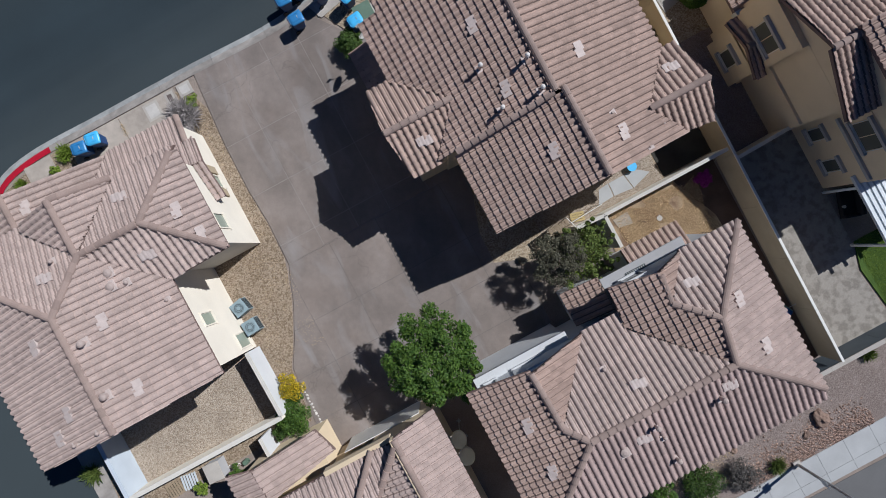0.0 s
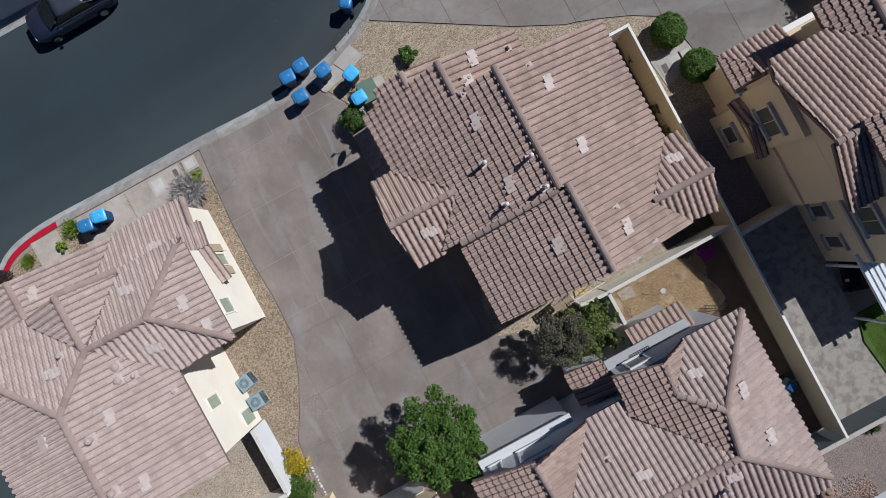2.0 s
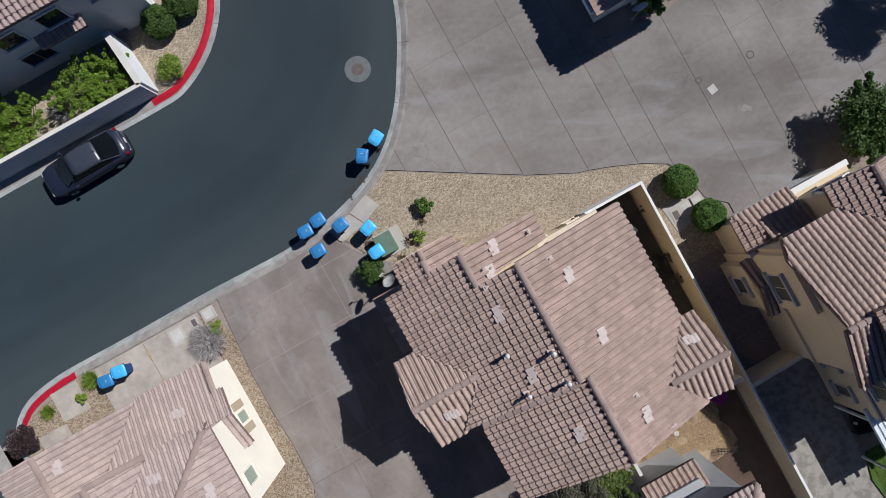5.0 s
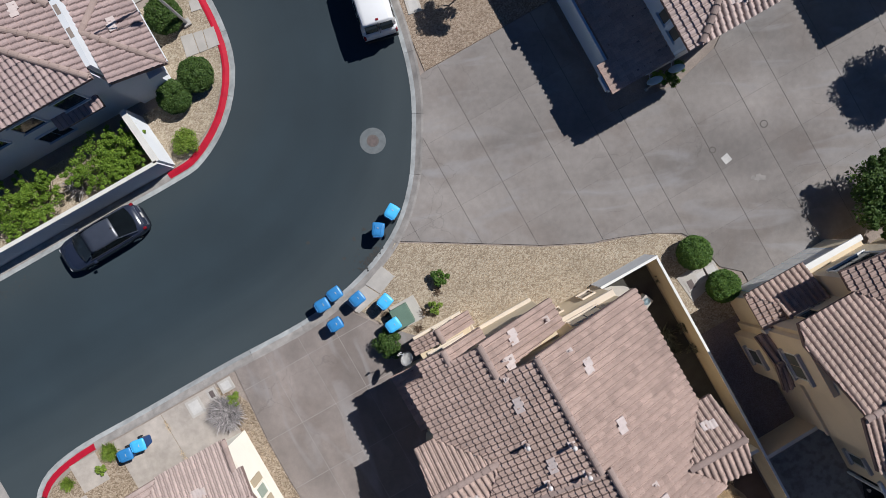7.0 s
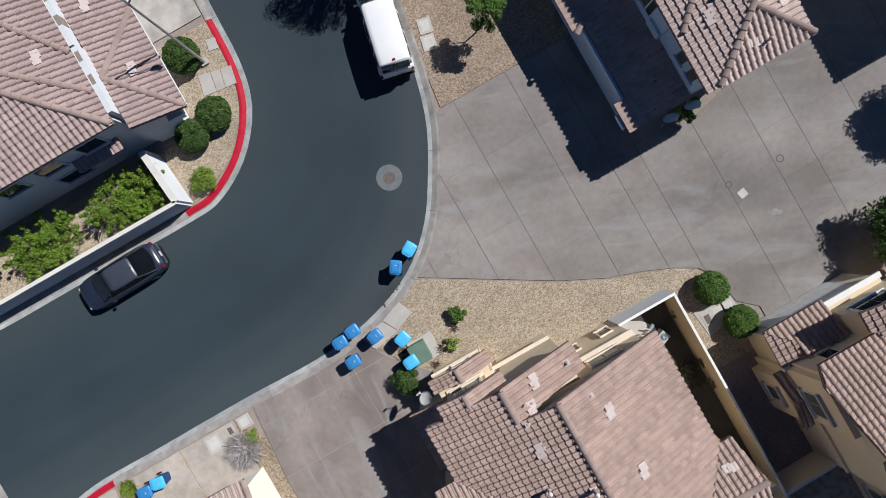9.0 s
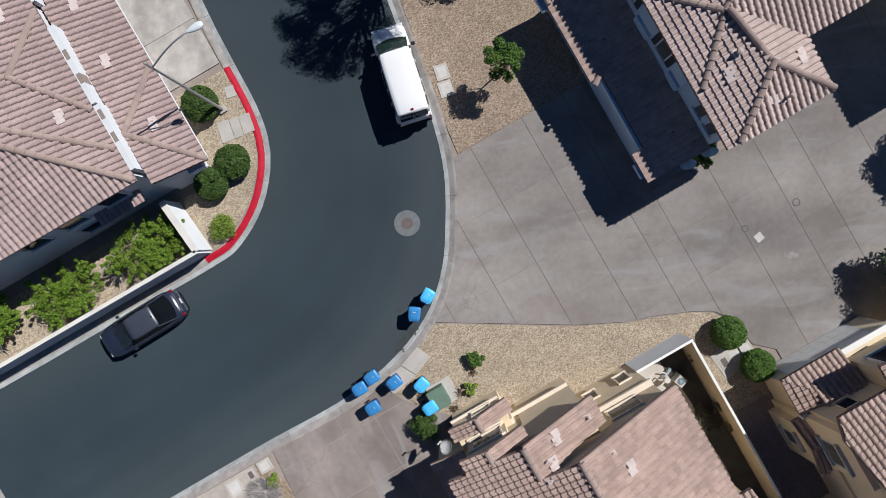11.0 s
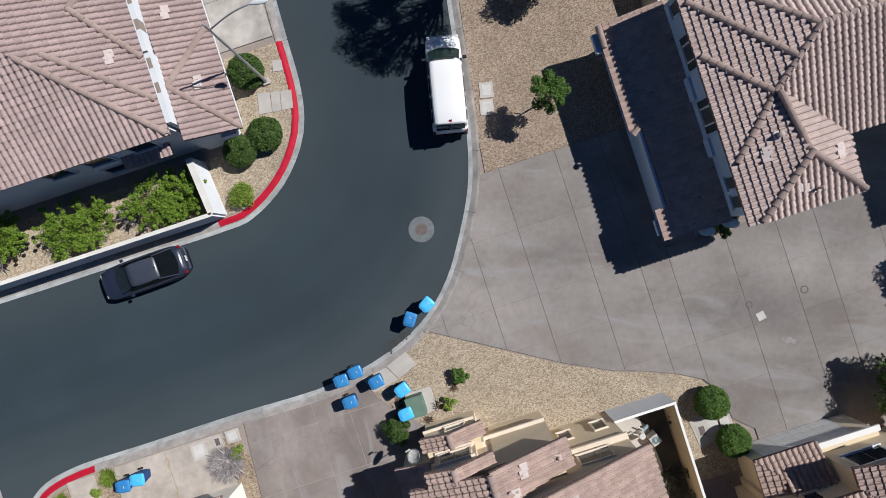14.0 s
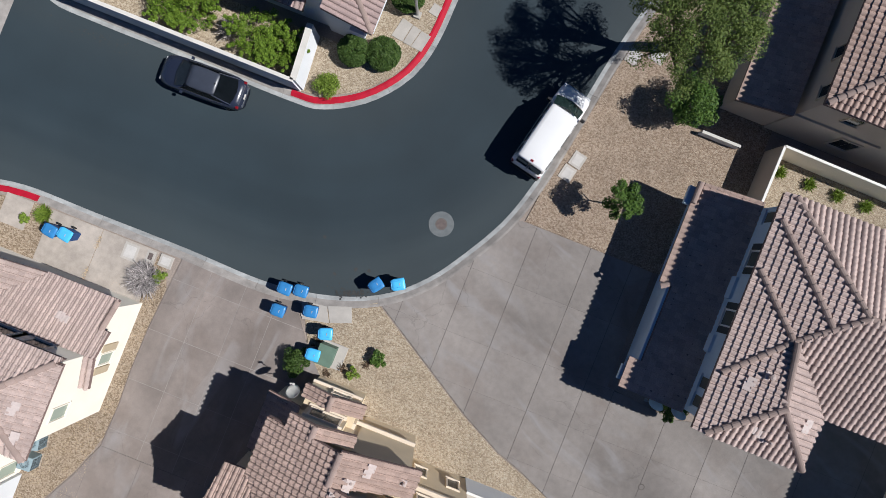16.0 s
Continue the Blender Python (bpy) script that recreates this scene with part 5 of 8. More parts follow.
def details_c(h):
    roof_vent(h, *on(21.14, 19.82, "W", 19.8, 5.52), "W"), roof_vent(h, *on(24.3, 19.0, "E", 22.6, 6.4), "E"), roof_vent(h, *on(22.4, 17.95, "S", 16.95, 5.5), "S")
    pipe(h, *on(21.74, 20.47, "W", 19.8, 5.52), 0.25, 0.1), pipe(h, *on(22.9, 17.7, "S", 16.95, 5.5), 0.4, 0.06)
    # upper west wall: a shallow bay, two shuttered windows and three small ones
    part("bay", box(bmesh.new(), 20.03, 20.45, 3.4, 20.17, 24.5, 5.3, 0.01), COOL_WHITE, h)
    for y in (17.80, 18.74, 27.35):
        opening(h, "x", 20.14, y, y + 0.58, 4.05, 4.95, -1, 0.06, 1, COOL_WHITE, WINGLASS)
    for x, y in ((20.03, 22.36), (20.15, 25.48)):
        opening(h, "x", x, y - 0.38, y + 0.38, 4.0, 4.95, -1, 0.07, 1, TRIM, WINGLASS)
        for s in (-1, 1):
            part("shutter", box(bmesh.new(), x - 0.05, y + s * 0.62 - 0.17, 3.95, x + 0.01, y + s * 0.62 + 0.17, 5.0, 0.01), DARKGRILL, h)
    for y0, y1 in ((20.5, 21.4), (23.3, 24.45)):
        ledge(h, 19.88, y0, 3.6, 20.05, y1, 4.05, COOL_WHITE)
    part("fascia", box(bmesh.new(), 17.42, 18.82, 2.45, 17.56, 22.93, 2.78, 0.01), COOL_WHITE, h)
    ledge(h, 16.85, 17.5, 2.35, 17.4, 18.3, 2.6, COOL_WHITE), ledge(h, 16.7, 27.2, 2.35, 17.3, 28.2, 2.6, COOL_WHITE)
    ridge(h, (17.05, 28.45, 2.8), (17.05, 27.4, 2.8)), ridge(h, (17.05, 22.75, 2.8), (17.35, 22.95, 2.9))
    part("garage_door", box(bmesh.new(), 20.6, 17.36, 0.1, 24.2, 17.42, 2.3), TRIM, h)


def details_d(h):
    wall(h, 18.15, 3.0, 24.4, 4.72, 0.05, 2.55, TAUPE)
    roof_plane(h, [(17.85, 5.2), (21.1, 5.2), (21.1, 3.35), (18.9, 3.35), (18.9, 4.2)], "N", 5.2, 2.75)
    roof_plane(h, [(17.85, 5.2), (17.85, 3.15), (18.9, 3.15), (18.9, 4.2)], "W", 17.85, 2.75)
    ledge(h, 17.8, 3.0, 2.5, 18.9, 3.2, 2.9, COPING)
    ledge(h, 21.15, 4.66, 2.5, 24.5, 4.97, 2.62, TRIM)
    door = part("garage_door", box(bmesh.new(), 18.75, 4.72, 0.1, 23.4, 4.76, 2.2), COOL_WHITE, h, "pale blue-grey panelled garage door")
    for i in range(8):
        for k in range(4):
            part("panel", box(bmesh.new(), 18.80 + i * 0.57, 4.76, 0.13 + k * 0.52, 19.345 + i * 0.57, 4.768, 0.63 + k * 0.52, 0.004), TRIM, door)
    # west bay with its little gable roof
    wall(h, 17.5, 0.2, 18.0, 2.65, 0.05, 2.5, TAUPE)
    roof_plane(h, [(17.4, 1.42), (17.95, 1.42), (17.95, 2.95), (17.4, 2.95)], "N", 1.42, 3.0)
    roof_plane(h, [(17.4, 1.42), (17.95, 1.42), (17.95, -0.15), (17.4, -0.15)], "S", 1.42, 3.0)
    ridge(h, (17.4, 1.42, 3.0), (17.95, 1.42, 3.0))
    gable(h, ((17.5, 0.1), (17.6, 2.7)), "y", 2.4, TAUPE, 1.42, 3.0)
    opening(h, "x", 17.49, 1.05, 1.9, 0.8, 1.8, -1, 0.03, 1, TRIM, WINGLASS, SILL)
    opening(h, "x", 17.94, 0.62, 2.02, 3.25, 4.3, -1, 0.03, 2, TRIM, WINGLASS, SILL)
    ledge(h, 18.1, -3.1, 2.55, 18.3, 0.05, 2.72, TAUPE)
    for y, z0, z1, n, wd in ((-4.38, 1.1, 2.15, 1, 0.62), (-6.15, 1.0, 2.1, 1, 0.62), (-5.5, 3.9, 5.0, 2, 1.4)):
        opening(h, "x", 19.4, y, y + wd, z0, z1, -1, 0.03, n, TRIM, WINGLASS, SILL)
    ledge(h, 19.25, -6.9, 3.3, 19.44, -3.6, 3.48, SILL)
    # taller wing to the south
    roof_plane(h, [(19.2, -0.2), (19.2, -6.75), (23.5, -6.75), (23.5, -0.2)], "W", 19.2, 6.98)
    wall(h, 19.44, -6.7, 30, -0.45, 5.1, 6.9, TAUPE)
    opening(h, "y", 4.42, 21.8, 23.6, 3.4, 4.5, 1, 0.1, 2), opening(h, "y", 3.32, 19.2, 19.9, 3.6, 4.3, 1, 0.06, 1, TAUPE)
    # ribbed patio cover
    cover = part("patio_cover", box(bmesh.new(), 19.2, -10.5, 2.50, 27, -6.55, 2.58), DISH, h)
    for i in range(27):
        part("rib", box(bmesh.new(), 19.22 + i * 0.28, -10.52, 2.58, 19.38 + i * 0.28, -6.55, 2.64, 0.01), SLATE, cover)
    for x in (19.75, 20.6, 21.5):
        part("rafter", box(bmesh.new(), x - 0.05, -10.85, 2.36, x + 0.05, -6.6, 2.5), SLATE, cover)
    for y in (-10.4, -7.2):
        part("post", box(bmesh.new(), 19.24, y - 0.06, 0.1, 19.36, y + 0.06, 2.5), SLATE, cover)


def details_e(h):
    for x, y in ((-2.95, 38.39), (-2.99, 35.28), (-2.58, 31.65)):
        roof_vent(h, *on(x, y, "E", -1.35, 3.3), "E")
    for x, y in ((-5.57, 33.37), (-5.6, 38.6)):
        roof_vent(h, *on(x, y, "E", -4.25, 4.75), "E")
    low, top = ("E", -1.35, 3.3), ("E", -4.25, 4.75)
    for a, b in (((-1.38, 34.4), (-3.88, 31.72)), ((-1.35, 29.1), (-3.88, 31.72))):
        ridge(h, on(*a, *low), on(*b, *low))
    for a, b in (((-4.3, 31.08), (-8.0, 34.0)), ((-4.3, 33.1), (-6.5, 35.85)), ((-4.3, 38.3), (-6.5, 35.85))):
        ridge(h, on(*a, *top), on(*b, *top))
    for y in (31.3, 32.5, 34.4, 35.65, 39.8):
        part("louvre", box(bmesh.new(), -4.14, y, 4.3, -3.94, y + 0.5, 4.828, 0.006), LOUVRE, h)
    for x in (-6.9, -9.2, -11.3):
        opening(h, "y", 29.68, x, x + 1.2, 2.9, 3.9, -1, 0.08, 1, WHITE)
    roof_plane(h, [(-7.8, 29.7), (-5.3, 29.7), (-5.3, 29.12), (-7.8, 29.12)], "S", 29.12, 2.6, tone="rose", low=0.6)
    opening(h, "y", 29.68, -9.4, -7.9, 1.0, 2.0, -1, 0.05, 2, WHITE)
    ledge(h, -1.38, 29.2, 3.05, -1.31, 42, 3.14, WHITE)
    ledge(h, -2.6, 29.0, 2.4, -1.8, 29.5, 2.9, WHITE)


def details_h(h):
    for y in (33.95, 36.0):
        opening(h, "x", 20.29, y, y + 0.6, 4.2, 4.95, -1, 0.06, 1, GREY_TAUPE)
    opening(h, "y", 33.49, 21.9, 22.6, 4.0, 4.75, -1, 0.06, 1, GREY_TAUPE)
    opening(h, "y", 33.49, 23.3, 24.4, 1.2, 2.3, -1, 0.08, 2, GREY_TAUPE)
    ledge(h, 20.2, 33.38, 2.75, 24.9, 33.52, 2.95, GREY_TAUPE)
    roof_vent(h, *on(22.0, 36.4, "W", 19.9, 5.6), "W"), roof_vent(h, *on(24.5, 34.6, "S", 33.1, 5.6), "S")


details_h(HH)
for ob, fill in zip((HA, HB, HC, HD, HE, HF), (details_a, details_b, details_c, details_d, details_e, details_f)):
    fill(ob)


# ---- garden walls ----
def garden_wall(points, high, mat, label, thick=0.16, cap=COPING):
    """A block wall along a line of plan points, with a thin coping."""
    t = thing("garden_wall", label, "wall", group="garden walls")
    for (x0, y0), (x1, y1) in zip(points, points[1:]):
        way = Vector((x1 - x0, y1 - y0, 0))
        side = Vector((-way.y, way.x, 0)).normalized() * thick / 2
        count = max(1, round(way.length / 3.0))
        for i in range(count):
            a, b = Vector((x0, y0, 0)) + way * (i / count), Vector((x0, y0, 0)) + way * ((i + 1) / count) - way.normalized() * 0.012
            poly = [(a + side).xy[:], (b + side).xy[:], (b - side).xy[:], (a - side).xy[:]]
            part("block_panel", prism(bmesh.new(), [tuple(p) for p in poly], 0.0, high), mat, t)
            s2 = side * 1.15
            poly = [(a + s2).xy[:], (b + s2).xy[:], (b - s2).xy[:], (a - s2).xy[:]]
            part("coping", prism(bmesh.new(), [tuple(p) for p in poly], high, high + 0.05), cap, t)
    return t


garden_wall([(11.95, 8.85), (15.33, 8.85)], 1.8, WHITE, "pale stucco garden wall beside the tan house", 0.12, TRIM)
garden_wall([(15.25, 8.77), (15.2, 0), (15.05, -14.8)], 1.8, GARDEN, "long tan block wall between two gardens", 0.11, TRIM)
garden_wall([(7.95, -2.55), (15.0, -2.55)], 1.8, CREAM, "cream block wall across the back gardens")
garden_wall([(7.95, -2.6), (7.95, -4.4)], 1.8, WHITE, "short white block wall beside the dry lawn")
garden_wall([(6.4, -2.47), (7.95, -2.57)], 1.8, CREAM, "cream gate wall beside the garage")
garden_wall([(15.25, -3.2), (18.6, -3.1)], 1.7, TAUPE, "taupe block wall before the paved yard")
garden_wall([(11.4, -15.0), (30, -15.0)], 1.5, BLOCK, "slate-grey block wall along the gravel slope", 0.2, PAD)
garden_wall([(-11.35, -0.1), (-11.3, -3.8)], 1.75, WHITE, "white wall of the gravel side yard", 0.18)
garden_wall([(-11.3, -3.85), (-20.1, -3.85)], 1.75, CREAM, "cream wall along the back of the gravel yard", 0.2)
garden_wall([(-20.2, -0.6), (-20.2, -3.9)], 1.75, BLUE_WALL, "blue-grey wall of the gravel yard at the street", 0.2, BLUE_WALL)
garden_wall([(-5.0, 28.9), (-4.75, 25.75)], 1.75, WHITE, "white wall closing the corner garden", 0.3)
garden_wall([(-4.75, 25.75), (-20.5, 25.75)], 1.75, WHITE, "long white wall along the street behind the parked car", 0.18)
garden_wall([(20.9, 28.8), (20.95, 32.25)], 1.75, GREY_TAUPE, "taupe wall between two houses", 0.12, TRIM)
garden_wall([(20.95, 32.25), (32, 32.1)], 1.75, CREAM, "cream block wall behind a planted strip", 0.12, TRIM)
garden_wall([(17.0, 31.8), (19.3, 31.8)], 0.55, WHITE, "low white wall at the gravel's edge", 0.14)
garden_wall([(-12.9, -4.3), (-12.9, -6.5)], 1.6, WHITE, "white wall beside the narrow yard", 0.16)


# ---- ground details ----
sheet("side_yard", [(-20.1, -0.3), (-11.4, -0.3), (-11.4, -3.8), (-20.1, -3.8)], 0.0, GRAV + 0.01, GREY_GRAVEL, "grey-tan gravel in the walled side yard")
sheet("dry_lawn", [(8.05, -2.65), (14.9, -2.65), (14.9, -6.7), (11.0, -6.7), (11.0, -5.0), (8.05, -5.0)], 0.0, GRAV + 0.012, DRYGRASS, "patchy straw-coloured dry lawn with bare soil")
sheet("bare_soil", [(12.5, -2.7), (14.95, -2.7), (14.95, -14.8), (11.5, -14.8), (11.5, -6.65), (12.7, -6.6), (13.35, -6.45), (13.75, -6.2), (13.7, -5.5), (13.5, -5.0), (13.15, -4.4), (13.05, -3.9), (12.75, -3.4)], 0.0, GRAV + 0.016, SOIL, "dark bare soil along the block wall")
sheet("side_soil", [(12.2, 8.7), (15.1, 8.7), (15.1, -2.4), (12.2, -2.4)], 0.0, GRAV + 0.014, YARD_SOIL, "soil of the narrow side yard, its shade put into the colour")
sheet("yard_concrete", [(15.3, -3.2), (19.4, -3.2), (19.4, -8), (19.4, -10.4), (19.0, -11.8), (19.3, -14.2), (19.5, -14.9), (15.3, -14.9)], 0.0, 0.115, PATIO, "mottled grey patio concrete in the back yard")
sheet("lawn", [(19.55, -10.3), (26, -10.3), (26, -14.9), (19.7, -14.9), (19.45, -14.0), (19.15, -11.8)], 0.0, 0.125, LAWN, "bright green lawn beside the patio")
sheet("gravel_slope", [(-2, -14.2), (34, -15.1), (34, -19.4), (-2, -19.6)], 0.0, GRAV + 0.01, LAVA, "reddish-grey gravel slope behind the house")
sheet("walk_side", [(15.3, 3.5), (18.2, 3.5), (18.2, -3.1), (15.3, -3.1)], 0.0, GRAV + 0.018, LAVA, "shaded reddish gravel between the houses")
sheet("road_far", [(-40, -60), (60, -60), (60, -21.3), (-40, -21.5)], -0.2, 0.07, OLD_ASPHALT, "pale grey asphalt street", "road")
walkway = sheet("sidewalk", [(-2, -19.6), (34, -19.2), (34, -20.9), (-2, -21.2)], 0.0, 0.10, JOINT, "bright concrete sidewalk along the far street", "sidewalk")
for i in range(22):
    x = -2 + i * 1.6
    part("slab", prism(bmesh.new(), [(x, -19.6 + 0.011 * (x + 2)), (x + 1.585, -19.6 + 0.011 * (x + 3.6)), (x + 1.585, -20.75 + 0.008 * (x + 3.6)), (x, -20.75 + 0.008 * (x + 2))], 0.02, 0.125), SIDEWALK, walkway)
    part("kerb_length", prism(bmesh.new(), [(x, -20.77 + 0.008 * (x + 2)), (x + 1.585, -20.77 + 0.008 * (x + 3.6)), (x + 1.585, -21.3 + 0.008 * (x + 3.6)), (x, -21.3 + 0.008 * (x + 2))], 0.0, 0.118), SIDEWALK, walkway)


WALK = streaks(material("tan_walk_concrete", (0.40, 0.355, 0.31), 0.85, 24, 0.5, 0.07, 0.16, 0.15), 70, 0.3, 0.9, 0.1, 0.1)


def paving(name, cells, label, mat=PAD, top=0.125):
    root = thing(name, label, "paving", kind="structure")
    for poly in cells:
        part("slab", prism(bmesh.new(), poly, 0.0, top), mat, root)
    return root


def rect(x0, y0, x1, y1):
    return [(x0, y0), (x1, y0), (x1, y1), (x0, y1)]


paving("entry_path", [[(-1.15, 30.5), (-0.45, 30.4), (-0.25, 31.5), (-0.9, 31.65)], [(-0.4, 30.38), (0.05, 30.33), (0.3, 31.38), (-0.2, 31.48)], [(0.1, 30.32), (0.75, 30.25), (0.95, 31.25), (0.35, 31.36)],
                      [(0.3, 32.5), (0.85, 32.4), (0.95, 33.0), (0.45, 33.1)]], "pale concrete entry steps through the corner garden")
paving("porch_drive", [rect(-2.4, 34.4, 0.9, 37.2), rect(-2.4, 37.22, 0.95, 40.5), rect(-2.4, 40.52, 1.2, 46)], "stained pale concrete driveway beside the lamp post", STAINED)
paving("bin_pad", [[(1.2, 15.0), (2.45, 15.45), (2.8, 14.6), (1.65, 14.15)], [(-0.3, 14.75), (1.15, 14.95), (1.6, 14.12), (0.1, 13.8)]], "pale concrete pad by the kerb")
paving("walk_patch", [rect(-15.2, 11.0, -12.13, 14.32), rect(-12.09, 11.0, -8.75, 14.32)], "stained tan concrete walk beside the kerb", WALK, 0.118)
paving("side_walk", [rect(-17.9, 12.6, -16.3, 14.3), rect(-19.6, 10.9, -17.9, 12.5)], "grey concrete path to the porch", WALK, 0.118)
paving("garage_strip", [[(12.1, 8.4), (12.85, 8.3), (13.5, 7.95), (14.0, 7.35), (13.97, 6.2), (14.05, 5.1), (13.86, 3.0), (13.84, 2.8), (12.1, 2.8)], [(12.1, 2.78), (13.86, 2.78), (13.92, 1.4), (13.9, 0.5), (12.1, 0.5)]], "pale concrete strip along the tan house")
paving("meter_pad", [[(16.22, 6.9), (17.3, 6.96), (17.35, 5.5), (16.4, 5.3)], [(17.32, 6.96), (18.4, 7.0), (18.55, 5.75), (17.37, 5.5)]], "pale concrete pad round the meter lids between two bushes", PAD, 0.118)
paving("step_stones", [[(8.43, -2.1), (8.81, -1.38), (9.38, -1.31), (9.34, -2.05)], [(9.4, -2.05), (9.44, -1.31), (10.33, -1.30), (10.47, -2.16)], [(10.53, -2.17), (10.39, -1.30), (11.1, -1.36), (11.66, -1.8)]], "grey concrete slabs curving behind the tan house", SIDEWALK)
sheet("side_gravel", [(5.0, -2.4), (12.1, -2.45), (12.1, -0.8), (5.0, -0.8)], 0.0, GRAV + 0.02, GREY_GRAVEL, "grey gravel round the curving slabs")
paving("stone_slab", [[(8.71, -3.17), (9.59, -3.13), (9.57, -3.81), (8.79, -3.67)]], "square grey slab on the dry lawn")


def cover(x, y, w, d, turn, label, mat=LID, frame=True, top=0.125):
    """A utility lid in its concrete frame, flush with the ground."""
    t = thing("utility_vault", label, "utility vault", (x, y, 0), turn, "utility vaults")
    if frame:
        part("frame", box(bmesh.new(), -w / 2 - 0.13, -d / 2 - 0.13, 0.02, w / 2 + 0.13, d / 2 + 0.13, top + 0.005, 0.01), PAD, t)
    part("lid", box(bmesh.new(), -w / 2, -d / 2, 0.05, w / 2, d / 2, top + 0.012, 0.006), mat, t)
    return t


cover(11.22, 27.85, 0.5, 0.6, -12, "pale utility lid in gravel beside the van"), cover(10.95, 26.95, 0.5, 0.6, -12, "pale utility lid in gravel near the kerb")
cover(12.0, 34.45, 0.5, 0.6, -12, "pale utility lid between the tree and the kerb"), cover(13.3, 35.2, 0.6, 0.9, -12, "pale utility lid beside the tree")
cover(16.75, 6.2, 0.32, 0.5, 0, "dark meter lid in a pale frame", IRON), cover(17.45, 6.25, 0.5, 0.6, 0, "pale utility lid near a round bush"), cover(18.1, 6.3, 0.5, 0.6, 0, "pale utility lid under a round bush")
cover(-10.25, 13.72, 0.6, 0.7, 0, "pale utility lid beside the kerb"), cover(-9.1, 13.9, 0.25, 0.4, 0, "small dark meter lid", IRON), cover(-8.2, 13.95, 0.5, 0.45, 0, "square pale utility lid at the driveway's corner")
cover(21.81, 11.26, 0.45, 0.45, 10, "square pale patch in the driveway", LID, False, 0.094), cover(0.25, 14.35, 0.4, 0.5, 10, "small pale lid among the bins")


def round_lid(x, y, r0, r1, label, mat=IRON, z=0.0, collar=COLLAR):
    t = thing("manhole", label, "manhole", (x, y, z))
    bm = bmesh.new()
    rod(bm, (0, 0, -0.05), (0, 0, 0.008), r1, sides=40)
    part("collar", bm, collar, t)
    bm = rod(bmesh.new(), (0, 0, -0.03), (0, 0, 0.014), r0, sides=32)
    part("cover", bm, mat, t)
    part("rim", rod(bmesh.new(), (0, 0, -0.03), (0, 0, 0.011), r0 + 0.06, sides=32), JOINT, t)
    return t


round_lid(5.41, 21.65, 0.28, 0.72, "rusty iron manhole in a round concrete collar")
round_lid(21.37, 12.06, 0.13, 0.2, "small round cleanout lid in the driveway", CONCRETE, 0.098, CONCRETE), round_lid(24.52, 11.92, 0.16, 0.24, "small round cleanout lid near the trees", CONCRETE, 0.098, CONCRETE)
round_lid(6.6, 40.0, 0.28, 0.72, "rusty iron manhole farther up the road")


